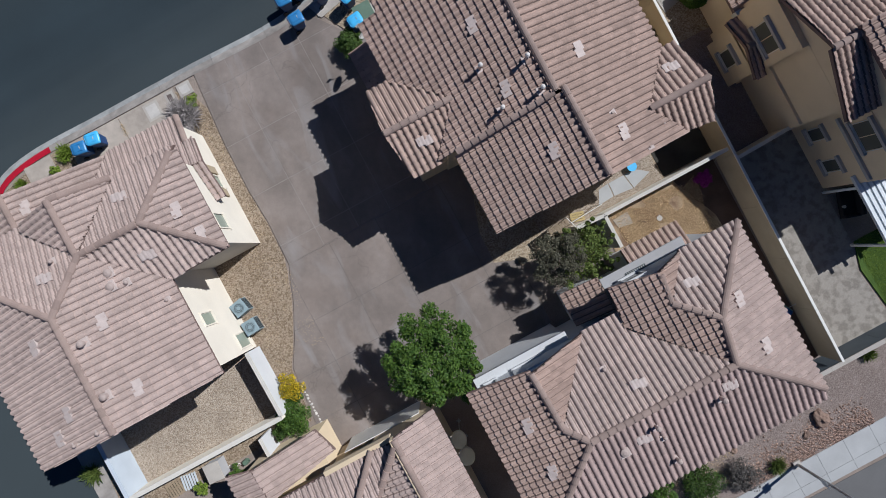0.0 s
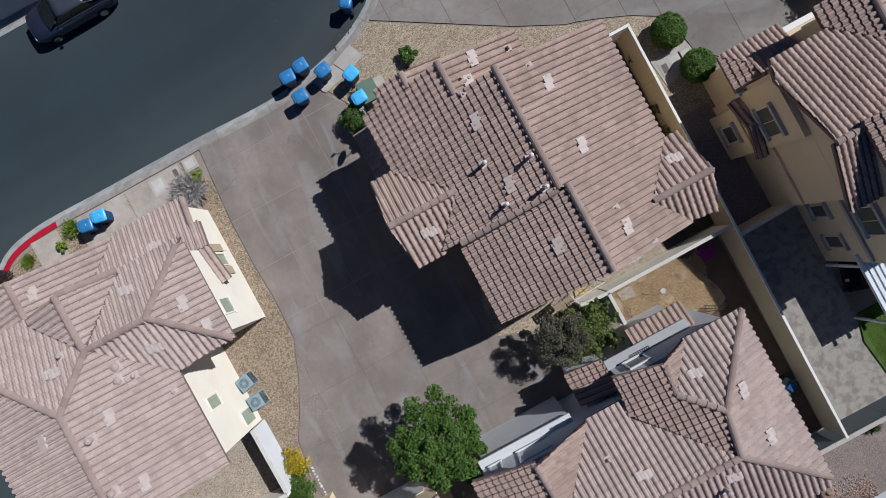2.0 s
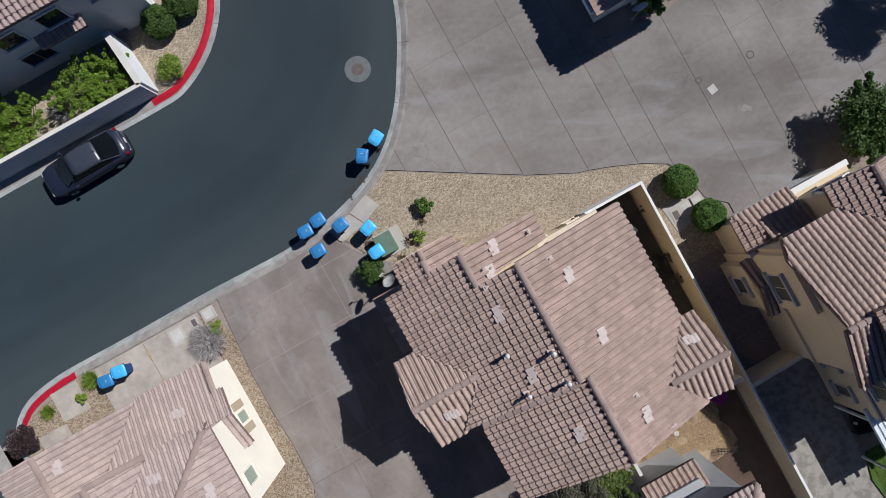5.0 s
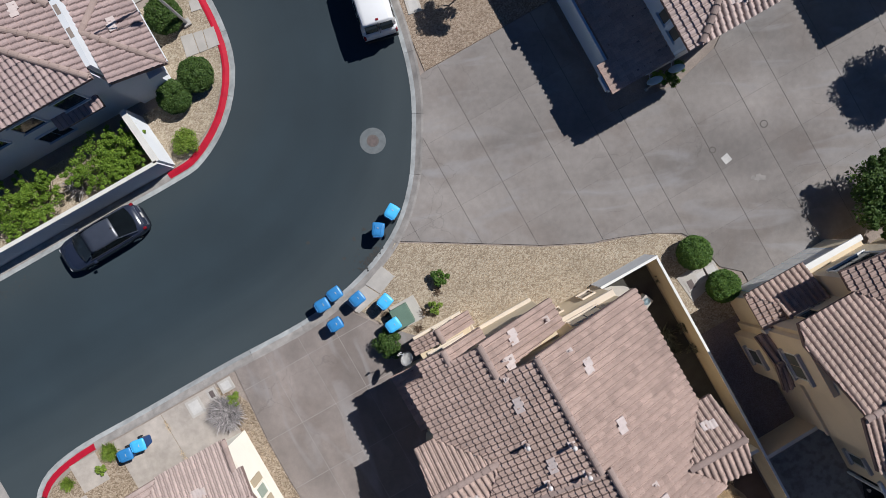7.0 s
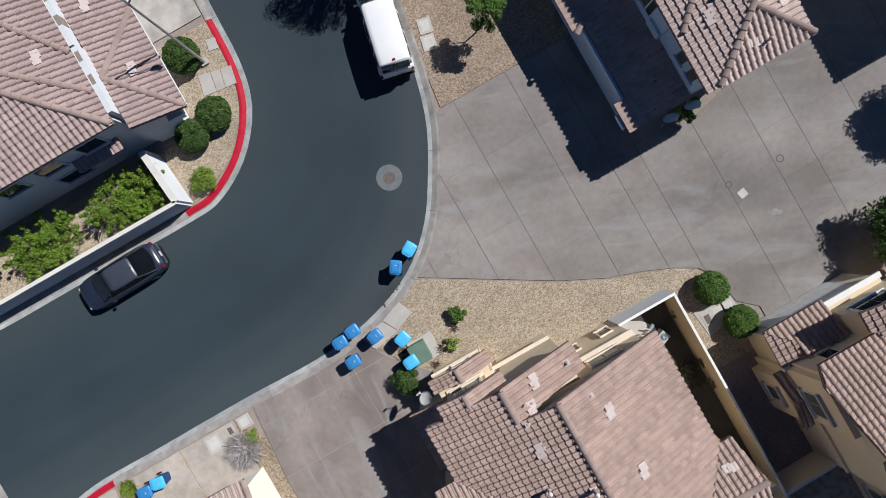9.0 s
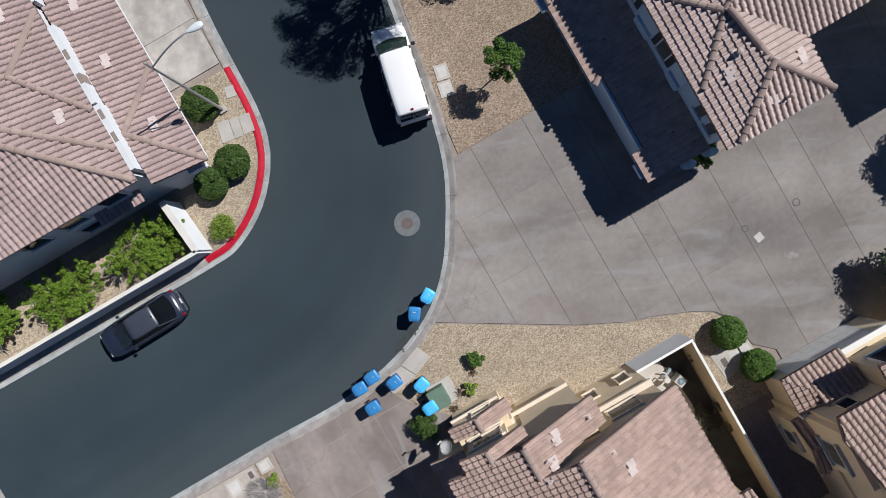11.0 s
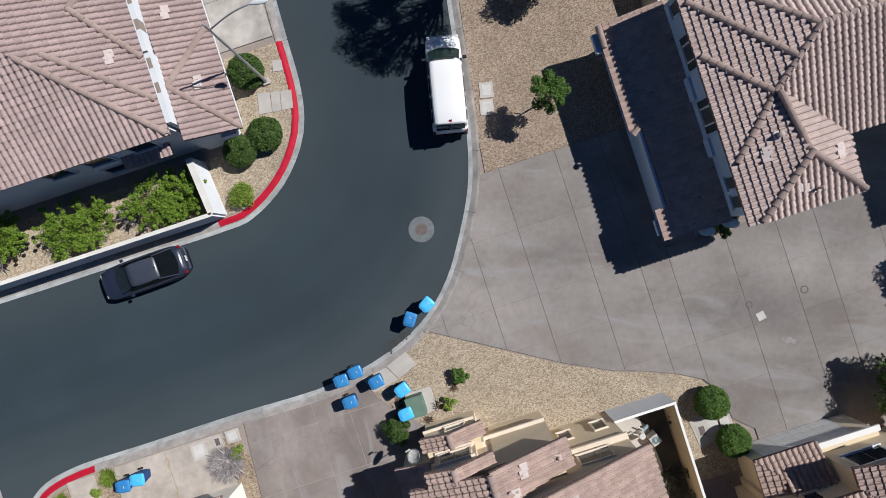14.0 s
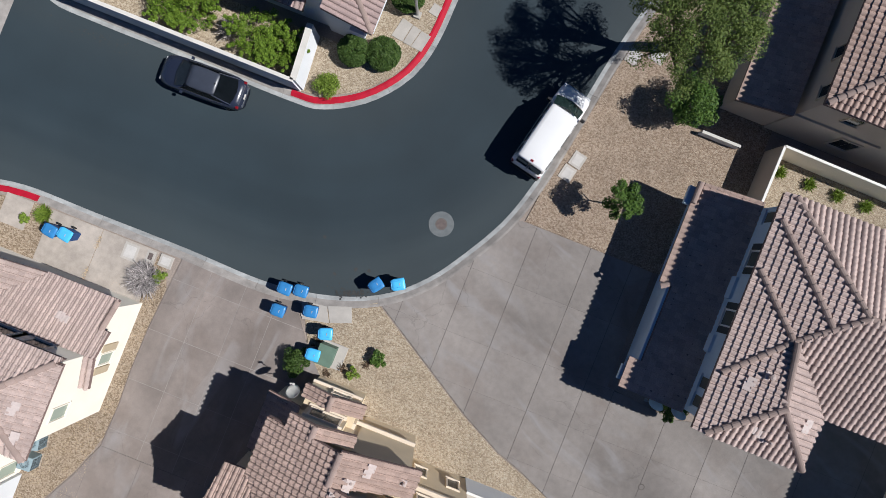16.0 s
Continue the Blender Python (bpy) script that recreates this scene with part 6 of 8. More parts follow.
# ---- bins, boxes, machines ----
def wheeled_bin(lid_mat, label):
    t = thing("recycling_bin", label, "bin", group="kerbside bins")
    bm = bmesh.new()
    rings = []
    for z, hx, hy in ((0.10, 0.22, 0.24), (0.14, 0.235, 0.255), (0.55, 0.262, 0.295), (0.98, 0.29, 0.34), (1.0, 0.305, 0.355)):
        ring = []
        for sx, sy in ((1, 1), (-1, 1), (-1, -1), (1, -1)):
            for a in (0, 45, 90):
                q = {(1, 1): 0, (-1, 1): 90, (-1, -1): 180, (1, -1): 270}[(sx, sy)]
                ring.append(bm.verts.new((sx * (hx - 0.06) + 0.06 * math.cos(radians(q + a)), sy * (hy - 0.06) + 0.06 * math.sin(radians(q + a)), z)))
        rings.append(ring)
    for a, b in zip(rings, rings[1:]):
        for i in range(12):
            bm.faces.new((a[i], a[(i + 1) % 12], b[(i + 1) % 12], b[i]))
    bm.faces.new(rings[0][::-1]), bm.faces.new(rings[-1])
    part("body", bm, NAVY, t)
    # a domed lid with a rim, narrower at the hinge
    bm = bmesh.new()
    n = 10
    grid = []
    for i in range(n + 1):
        v = 2 * i / n - 1
        half = 0.325 * (1 - 0.16 * max(v, 0) ** 4 - 0.05 * abs(v) ** 8)
        grid.append([bm.verts.new(((2 * k / n - 1) * half, 0.36 * v - 0.015 - 0.03 * (1 - (2 * k / n - 1) ** 2) * max(-v, 0) ** 6, 1.035 + 0.075 * (1 - v ** 4) * (1 - (2 * k / n - 1) ** 4) * (0.75 + 0.25 * v))) for k in range(n + 1)])
    for r0, r1 in zip(grid, grid[1:]):
        for k in range(n):
            bm.faces.new((r0[k], r0[k + 1], r1[k + 1], r1[k]))
    rim = grid[0] + [r[-1] for r in grid[1:]] + grid[-1][-2::-1] + [r[0] for r in grid[-2:0:-1]]
    low = [bm.verts.new((q.co.x * 1.02, q.co.y * 1.02, 0.985)) for q in rim]
    for i in range(len(rim)):
        j = (i + 1) % len(rim)
        bm.faces.new((rim[j], rim[i], low[i], low[j]))
    bmesh.ops.recalc_face_normals(bm, faces=bm.faces[:])
    lid = part("lid", bm, lid_mat, t, smooth=True)
    for x in (-0.17, 0.17):
        part("rib", box(bmesh.new(), x - 0.012, -0.24, 1.085, x + 0.012, 0.2, 1.106, 0.005), lid_mat, lid)
    part("stamp", box(bmesh.new(), -0.07, -0.13, 1.098, 0.07, -0.10, 1.107), LID, lid)
    part("hinge", rod(bmesh.new(), (-0.22, 0.345, 1.03), (0.22, 0.345, 1.03), 0.022, sides=10), lid_mat, lid)
    bm = bmesh.new()
    rod(bm, (-0.24, 0.40, 0.98), (0.24, 0.40, 0.98), 0.02), rod(bm, (-0.24, 0.33, 0.96), (-0.24, 0.40, 0.98), 0.018), rod(bm, (0.24, 0.33, 0.96), (0.24, 0.40, 0.98), 0.018)
    part("handle", bm, NAVY, t)
    for s in (-1, 1):
        part("wheel", rod(bmesh.new(), (s * 0.27, 0.27, 0.13), (s * 0.33, 0.27, 0.13), 0.13, sides=18), BLACK, t)
    part("axle", rod(bmesh.new(), (-0.27, 0.27, 0.13), (0.27, 0.27, 0.13), 0.012), STEEL, t)
    return t


bright = wheeled_bin(FRESH, "light blue-lidded wheeled recycling bin standing by the kerb")
deep = wheeled_bin(BLUE, "blue-lidded wheeled recycling bin standing by the kerb")
bright.matrix_basis, deep.matrix_basis = pose(4.44, 17.66, 0.03, 0, 0, 120), pose(3.34, 17.18, 0.03, 0, 0, 145)
for x, y, turn in ((1.77, 13.7, 108), (1.55, 12.4, 95), (-13.39, 13.49, 80)):
    copy_thing(bright, pose(x, y, 0.1, 0, 0, turn))
for x, y, turn, z in ((-0.36, 15.37, 95, 0.02), (-1.23, 15.17, 90, 0.02), (0.57, 14.55, 100, 0.12), (-1.11, 13.94, 92, 0.1), (-14.24, 13.39, 82, 0.1)):
    copy_thing(deep, pose(x, y, z, 0, 0, turn))

t = thing("utility_box", "faded green utility cabinet on a pale concrete pad", "utility box", (2.42, 12.55, 0.09), 0)
part("pad", box(bmesh.new(), -0.75, -0.70, 0, 0.75, 0.68, 0.10, 0.015), PAD, t)
part("cabinet", box(bmesh.new(), -0.72, -0.55, 0.10, 0.22, 0.55, 0.78, 0.03), GREEN_BOX, t)
part("top", box(bmesh.new(), -0.74, -0.57, 0.78, 0.24, 0.57, 0.83, 0.02), GREEN_BOX, t)
part("latch", box(bmesh.new(), -0.75, -0.04, 0.4, -0.72, 0.04, 0.5), STEEL, t)


WELL = material("shaded_fan_well", (0.13, 0.17, 0.185), 0.6, 60, 4, 0.1, 0.1, 0.1)


def cooler(x, y, turn, label, paint=None):
    t = thing("air_conditioner", label, "air conditioner", (x, y, 0.09), turn, "outdoor coolers")
    part("pad", box(bmesh.new(), -0.42, -0.42, 0, 0.42, 0.42, 0.07, 0.01), GREY_GRAVEL, t)
    part("case", box(bmesh.new(), -0.38, -0.38, 0.07, 0.38, 0.38, 0.80, 0.05), paint or ACGREY, t)
    for s in (-1, 1):
        for k in range(9):
            part("louvre", box(bmesh.new(), s * 0.378, -0.33, 0.13 + k * 0.07, s * 0.39, 0.33, 0.165 + k * 0.07), DARKGRILL, t)
    part("fan_well", rod(bmesh.new(), (0, 0, 0.8), (0, 0, 0.806), 0.27, sides=28), WELL, t)
    for r in (0.09, 0.17, 0.25):
        bm = bmesh.new()
        for i in range(24):
            a, b = 2 * math.pi * i / 24, 2 * math.pi * (i + 1) / 24
            rod(bm, (r * math.cos(a), r * math.sin(a), 0.83), (r * math.cos(b), r * math.sin(b), 0.83), 0.012, sides=5)
        part("guard_ring", bm, ACGREY, t)
    part("fan_hub", rod(bmesh.new(), (0, 0, 0.805), (0, 0, 0.835), 0.11, sides=18), ACGREY, t)
    for i in range(6):
        a = math.pi * i / 3
        part("guard_spoke", rod(bmesh.new(), (0.05 * math.cos(a), 0.05 * math.sin(a), 0.832), (0.28 * math.cos(a), 0.28 * math.sin(a), 0.81), 0.008, sides=5), ACGREY, t)
    return t


cooler(-10.95, 2.15, 12, "grey outdoor air conditioner on gravel beside the cream house"), cooler(-10.9, 1.0, 4, "grey outdoor air conditioner beside another one")
yard_cooler = cooler(14.0, 6.75, 20, "pale grey outdoor air conditioner in the side yard", PAD)
yard_cooler.matrix_basis = pose(14.0, 6.75, 0.12, 0, 0, 20) @ Matrix.Scale(0.72, 4)
t = thing("pool_pump", "pale grey pump and pipes in the side yard", "pump", (13.4, 7.15, 0.12), 20)
part("tank", rod(bmesh.new(), (0, 0, 0), (0, 0, 0.55), 0.2, 0.17, 18), LID, t)
part("motor", rod(bmesh.new(), (0.25, 0.1, 0.2), (0.65, 0.15, 0.2), 0.1, sides=14), ACGREY, t)
for a, b in (((0, 0, 0.45), (-0.3, 0.35, 0.45)), ((-0.3, 0.35, 0.45), (-0.3, 0.35, 0)), ((0.3, 0.1, 0.25), (0.1, 0.45, 0.25))):
    part("pipe", rod(bmesh.new(), a, b, 0.04), LID, t)

dish(1.62, 10.7, 2.1, 200, "white satellite dish on the low roof beside a bush", 0.36, 0.7, 43, TRIM), dish(19.8, 16.72, 0.1, 188, "pale blue satellite dish standing beside the garage", 0.40, 1.25, 32, BLUEDISH), dish(21.1, 16.72, 0.1, 186, "pale blue satellite dish standing beside a climbing plant", 0.40, 1.25, 32, BLUEDISH)
dish(-3.7, -8.75, 0.1, 200, "grey satellite dish in the shade between houses", 0.42, 2.8), dish(-3.75, -9.65, 0.1, 195, "grey satellite dish beside another one in the shade", 0.42, 2.8)


def street_lamp(x, y, reach, tall, label):
    t = thing("street_lamp", label, "street lamp", (x, y, 0.1))
    part("base", box(bmesh.new(), -0.2, -0.2, 0, 0.2, 0.2, 0.14, 0.02), PAD, t)
    part("pole", rod(bmesh.new(), (0, 0, 0.1), (0, 0, tall), 0.085, 0.05, 14), STEEL, t)
    bm = bmesh.new()
    pts = [Vector((reach * s, 0, tall - 0.55 + 0.95 * math.sin(s * math.pi / 2))) for s in np.linspace(0, 1, 9)]
    tube = []
    for i, p in enumerate(pts):
        way = (pts[min(i + 1, 8)] - pts[max(i - 1, 0)]).normalized()
        rise = Vector((-way.z, 0, way.x))
        tube.append([bm.verts.new(p + rise * 0.035 * math.cos(q) + Vector((0, 0.035 * math.sin(q), 0))) for q in np.linspace(0, 2 * math.pi, 8, endpoint=False)])
    for a, b in zip(tube, tube[1:]):
        for i in range(8):
            bm.faces.new((a[i], a[(i + 1) % 8], b[(i + 1) % 8], b[i]))
    bm.faces.new(tube[0]), bm.faces.new(tube[-1])
    bmesh.ops.recalc_face_normals(bm, faces=bm.faces[:])
    part("arm", bm, STEEL, t, smooth=True)
    bm = bmesh.new()
    rings = [[bm.verts.new((reach - 0.1 + 0.75 * f, w * math.cos(q), tall + 0.4 + h * math.sin(q))) for q in np.linspace(0, 2 * math.pi, 12, endpoint=False)] for f, w, h in ((0, 0.05, 0.05), (0.3, 0.13, 0.08), (0.7, 0.17, 0.09), (0.95, 0.11, 0.05), (1.0, 0.02, 0.02))]
    for a, b in zip(rings, rings[1:]):
        for i in range(12):
            bm.faces.new((a[i], a[(i + 1) % 12], b[(i + 1) % 12], b[i]))
    head = part("head", bm, DISH, t, smooth=True)
    part("lens", rod(bmesh.new(), (reach + 0.36, 0, tall + 0.30), (reach + 0.36, 0, tall + 0.34), 0.12, sides=14), CLEARLAMP, head)
    part("cap", rod(bmesh.new(), (0, 0, tall), (0, 0, tall + 0.06), 0.06, 0.02, 12), STEEL, t)
    return t


street_lamp(-0.2, 32.1, 2.3, 7.6, "grey street lamp with a curved arm over the corner garden")
lamp = street_lamp(11.2, -19.4, 2.3, 7.6, "grey street lamp on the far sidewalk with a small sign")
lamp.matrix_basis = pose(11.2, -19.4, 0.1, 0, 0, -90)
part("sign", box(bmesh.new(), -0.2, -0.1, 2.0, 0.2, -0.09, 2.5), DISH, lamp)


# ---- vehicles ----
def loft(bm, sections, close=True):
    """A skin through rings of equal count."""
    rings = [[bm.verts.new(p) for p in ring] for ring in sections]
    n = len(rings[0])
    for a, b in zip(rings, rings[1:]):
        for i in range(n):
            bm.faces.new((a[i], a[(i + 1) % n], b[(i + 1) % n], b[i]))
    if close:
        bm.faces.new(rings[0][::-1]), bm.faces.new(rings[-1])
    bmesh.ops.recalc_face_normals(bm, faces=bm.faces[:])
    return bm


def hull(stations, low):
    """Rings across a car: x, half width, shoulder height, crown height."""
    out = []
    for x, w, shoulder, crown in stations:
        out.append([(x, -w * 0.93, low), (x, -w, low + 0.25), (x, -w, shoulder - 0.10), (x, -w * 0.93, shoulder), (x, -w * 0.6, crown), (x, 0, crown + 0.015), (x, w * 0.6, crown), (x, w * 0.93, shoulder), (x, w, shoulder - 0.10), (x, w, low + 0.25), (x, w * 0.93, low)])
    return out


def wheel(car, x, y, r, out):
    tyre = part("wheel", rod(bmesh.new(), (x, y - 0.11, r), (x, y + 0.11, r), r, sides=26), BLACK, car)
    part("rim", rod(bmesh.new(), (x, y + out * 0.10, r), (x, y + out * 0.125, r), r * 0.62, sides=20), CHROME, tyre)


def sedan(at, turn):
    t = thing("car", "dark navy four-door sedan parked at the kerb", "car", at, turn)
    body = [(-2.44, 0.36, 0.52, 0.55), (-2.38, 0.58, 0.64, 0.68), (-2.2, 0.77, 0.76, 0.81), (-1.8, 0.88, 0.84, 0.92), (-1.2, 0.90, 0.90, 1.0), (-0.6, 0.91, 0.95, 1.04), (0.6, 0.91, 0.97, 1.05), (1.4, 0.90, 0.98, 1.07), (1.9, 0.87, 0.98, 1.07), (2.2, 0.79, 0.95, 1.04), (2.38, 0.65, 0.86, 0.92), (2.45, 0.45, 0.72, 0.74)]
    part("body", loft(bmesh.new(), hull(body, 0.22)), CARPAINT, t, smooth=True)

    def cabin(x, w, z, zb):
        return [(x, -w, zb), (x, -w * 0.96, z - 0.05), (x, -w * 0.8, z), (x, 0, z + 0.02), (x, w * 0.8, z), (x, w * 0.96, z - 0.05), (x, w, zb)]
    roof = [cabin(x, w, z, 0.9) for x, w, z in ((-0.55, 0.62, 1.39), (-0.2, 0.64, 1.44), (0.4, 0.65, 1.45), (0.95, 0.63, 1.42), (1.15, 0.60, 1.39))]
    part("roof", loft(bmesh.new(), roof), SHEENPAINT, t, smooth=True)
    for name, a, b in (("windscreen", (-1.25, 0.76, 1.03), (-0.54, 0.60, 1.395)), ("rear_window", (2.02, 0.70, 1.10), (1.14, 0.60, 1.40))):
        bm = bmesh.new()
        s = 1 if b[0] > a[0] else -1
        ring = [[(a[0] - s * 0.12 * (1 - (q / 0.9) ** 2), a[1] * q, a[2] + 0.01) for q in (-1, -0.5, 0, 0.5, 1)], [(b[0] - s * 0.03 * (1 - q * q), b[1] * q, b[2] + 0.015 * (1 - q * q)) for q in (-1, -0.5, 0, 0.5, 1)]]
        v = [[bm.verts.new(p) for p in r] for r in ring]
        for i in range(4):
            bm.faces.new((v[0][i], v[0][i + 1], v[1][i + 1], v[1][i]))
        bmesh.ops.solidify(bm, geom=bm.faces[:], thickness=0.02)
        part(name, bm, SCREENGLASS if name == "windscreen" else CARGLASS, t)
    # the pale bar under the windscreen stands for the dashboard
    part("dashboard", box(bmesh.new(), -1.05, -0.62, 1.04, -0.80, 0.62, 1.10, 0.03), ACGREY, t, "pale grey dashboard behind the windscreen")
    for s in (-1, 1):
        part("wiper", rod(bmesh.new(), (-1.22, s * 0.35 - 0.3, 1.09), (-1.18, s * 0.35 + 0.3, 1.10), 0.012, sides=6), BLACK, t)
        part("window_trim", rod(bmesh.new(), (1.05, s * 0.635, 1.415), (2.05, s * 0.735, 1.115), 0.022, sides=8), CHROME, t)
        for x0, x1, xa, xb in ((-1.0, 0.15, -0.5, 0.15), (0.2, 1.55, 0.2, 1.1)):
            bm = bmesh.new()
            q = [bm.verts.new(p) for p in ((x0, s * 0.80, 1.0), (x1, s * 0.80, 1.0), (xb, s * 0.645, 1.37), (xa, s * 0.645, 1.37))]
            bm.faces.new(q)
            bmesh.ops.solidify(bm, geom=bm.faces[:], thickness=0.02)
            part("side_window", bm, CARGLASS, t)
        part("roof_rail", rod(bmesh.new(), (-0.95, s * 0.80, 1.03), (1.6, s * 0.83, 1.03), 0.013, sides=6), CHROME, t)
        bm = box(bmesh.new(), -0.85, min(s * 0.9, s * 1.06), 0.96, -0.70, max(s * 0.9, s * 1.06), 1.08, 0.03)
        part("mirror", bm, CARPAINT, t)
        part("headlight", box(bmesh.new(), -2.34, min(s * 0.45, s * 0.68), 0.58, -2.14, max(s * 0.45, s * 0.68), 0.715, 0.05), CLEARLAMP, t)
        part("tail_light", box(bmesh.new(), 2.22, min(s * 0.64, s * 0.80), 0.78, 2.39, max(s * 0.64, s * 0.80), 0.93, 0.05), REDLAMP, t)
        for x in (-1.45, 1.4):
            wheel(t, x, s * 0.80, 0.33, s)
    part("bumper", box(bmesh.new(), 2.36, -0.6, 0.5, 2.47, 0.6, 0.62, 0.03), CHROME, t)
    part("trunk_trim", box(bmesh.new(), 2.28, -0.56, 0.90, 2.40, 0.56, 0.955, 0.015), CHROME, t)
    part("grille", box(bmesh.new(), -2.45, -0.42, 0.42, -2.38, 0.42, 0.60, 0.02), DARKGRILL, t)
    part("antenna", box(bmesh.new(), 0.98, -0.03, 1.43, 1.08, 0.03, 1.47, 0.01), BLACK, t)
    part("number_plate", box(bmesh.new(), 2.43, -0.15, 0.66, 2.47, 0.15, 0.78), LID, t)
    return t


def van(at, turn):
    t = thing("van", "white passenger van parked at the kerb", "van", at, turn)
    low = [(-2.62, 0.72, 0.62, 0.66), (-2.55, 0.84, 0.82, 0.88), (-2.3, 0.92, 0.98, 1.06), (-1.75, 0.95, 1.06, 1.18), (-1.3, 0.96, 1.12, 1.24), (0, 0.97, 1.15, 1.26), (2.4, 0.96, 1.15, 1.26), (2.58, 0.92, 1.1, 1.2), (2.62, 0.86, 0.9, 0.95)]
    part("body", loft(bmesh.new(), hull(low, 0.3)), VANPAINT, t, smooth=True)

    def ring(x, w, z):
        return [(x, -0.95 * w, 1.1), (x, -0.86 * w, z - 0.13), (x, -0.80 * w, z - 0.04), (x, -0.6 * w, z), (x, 0, z + 0.03), (x, 0.6 * w, z), (x, 0.80 * w, z - 0.04), (x, 0.86 * w, z - 0.13), (x, 0.95 * w, 1.1)]
    part("roof", loft(bmesh.new(), [ring(x, w, z) for x, w, z in ((-0.95, 0.93, 1.9), (-0.75, 0.97, 1.97), (0, 0.99, 2.0), (1.6, 0.99, 2.0), (2.3, 0.97, 1.97), (2.38, 0.95, 1.94))]), VANPAINT, t, smooth=True)
    bm = bmesh.new()
    v = [[bm.verts.new((xx - 0.16 * (1 - q * q), w * q, z)) for q in (-1, -0.5, 0, 0.5, 1)] for xx, w, z in ((-1.68, 0.86, 1.21), (-0.93, 0.76, 1.90))]
    for i in range(4):
        bm.faces.new((v[0][i], v[0][i + 1], v[1][i + 1], v[1][i]))
    bmesh.ops.solidify(bm, geom=bm.faces[:], thickness=0.02)
    part("windscreen", bm, VANGLASS, t)
    for s in (-1, 1):
        for x0, x1 in ((-1.15, -0.3), (-0.2, 0.75), (0.85, 1.5), (1.6, 2.2)):
            bm = bmesh.new()
            q = [bm.verts.new(p) for p in ((x0, s * 0.955, 1.28), (x1, s * 0.955, 1.28), (x1 - 0.03, s * 0.875, 1.80), (x0 + 0.03 + (0.15 if x0 < -1 else 0), s * 0.875, 1.80))]
            bm.faces.new(q)
            bmesh.ops.solidify(bm, geom=bm.faces[:], thickness=0.03)
            part("side_window", bm, CARGLASS, t)
        part("rear_window", box(bmesh.new(), 2.40, min(s * 0.08, s * 0.74), 1.32, 2.57, max(s * 0.08, s * 0.74), 1.78), CARGLASS, t)
        part("mirror", box(bmesh.new(), -1.3, min(s * 0.98, s * 1.2), 1.15, -1.16, max(s * 0.98, s * 1.2), 1.36, 0.03), BLACK, t)
        part("headlight", box(bmesh.new(), -2.6, min(s * 0.5, s * 0.85), 0.7, -2.42, max(s * 0.5, s * 0.85), 0.9, 0.03), CLEARLAMP, t)
        part("tail_light", box(bmesh.new(), 2.5, min(s * 0.8, s * 0.93), 0.75, 2.64, max(s * 0.8, s * 0.93), 1.1, 0.02), REDLAMP, t)
        for x in (-1.75, 1.6):
            wheel(t, x, s * 0.84, 0.36, s)
    part("bumper", box(bmesh.new(), 2.56, -0.92, 0.42, 2.72, 0.92, 0.58, 0.04), BLACK, t)
    part("front_bumper", box(bmesh.new(), -2.74, -0.88, 0.4, -2.56, 0.88, 0.6, 0.05), CHROME, t)
    part("brake_light", box(bmesh.new(), 2.2, -0.07, 1.985, 2.3, 0.07, 2.03), REDLAMP, t)
    part("rear_door_gap", box(bmesh.new(), 2.36, -0.012, 1.0, 2.60, 0.012, 1.9), BLACK, t)
    return t


sedan((-9.71, 24.05, 0.0), 1.5)
van((9.15, 28.65, 0.0), 257.5)


# ---- plants ----
def leaves(bm_verts, bm_faces, centres, radii, count, size, rng, squash=0.8, shell=0.5):
    """Adds leaves round clump centres: small folded blades at random turns."""
    which = rng.integers(0, len(centres), count)
    way = rng.normal(size=(count, 3))
    way /= np.linalg.norm(way, axis=1)[:, None]
    far = np.power(rng.random(count), shell)[:, None]
    centre = np.array(centres)[which] + way * far * np.array(radii)[which][:, None] * np.array([1, 1, squash])
    up = rng.normal(size=(count, 3)) * 0.6 + way * 0.6 + np.array([0, 0, 0.7])
    up /= np.linalg.norm(up, axis=1)[:, None]
    side = np.cross(up, rng.normal(size=(count, 3)))
    side /= np.linalg.norm(side, axis=1)[:, None] + 1e-9
    along = np.cross(up, side)
    s = size * (0.6 + 0.8 * rng.random(count))[:, None]
    start = sum(len(b) for b in bm_verts)
    quad = np.stack([centre - along * s, centre + side * s * 0.5, centre + along * s, centre - side * s * 0.5], 1).reshape(-1, 3)
    bm_verts.append(quad)
    bm_faces.append((np.arange(count)[:, None] * 4 + np.arange(4)[None] + start))


def leaf_mesh(name, verts, faces, mat, parent):
    mesh = bpy.data.meshes.new(name)
    mesh.from_pydata(np.concatenate(verts).tolist(), [], np.concatenate(faces).tolist())
    mesh.materials.append(mat)
    ob = new(name, mesh)
    ob.parent = parent
    return ob


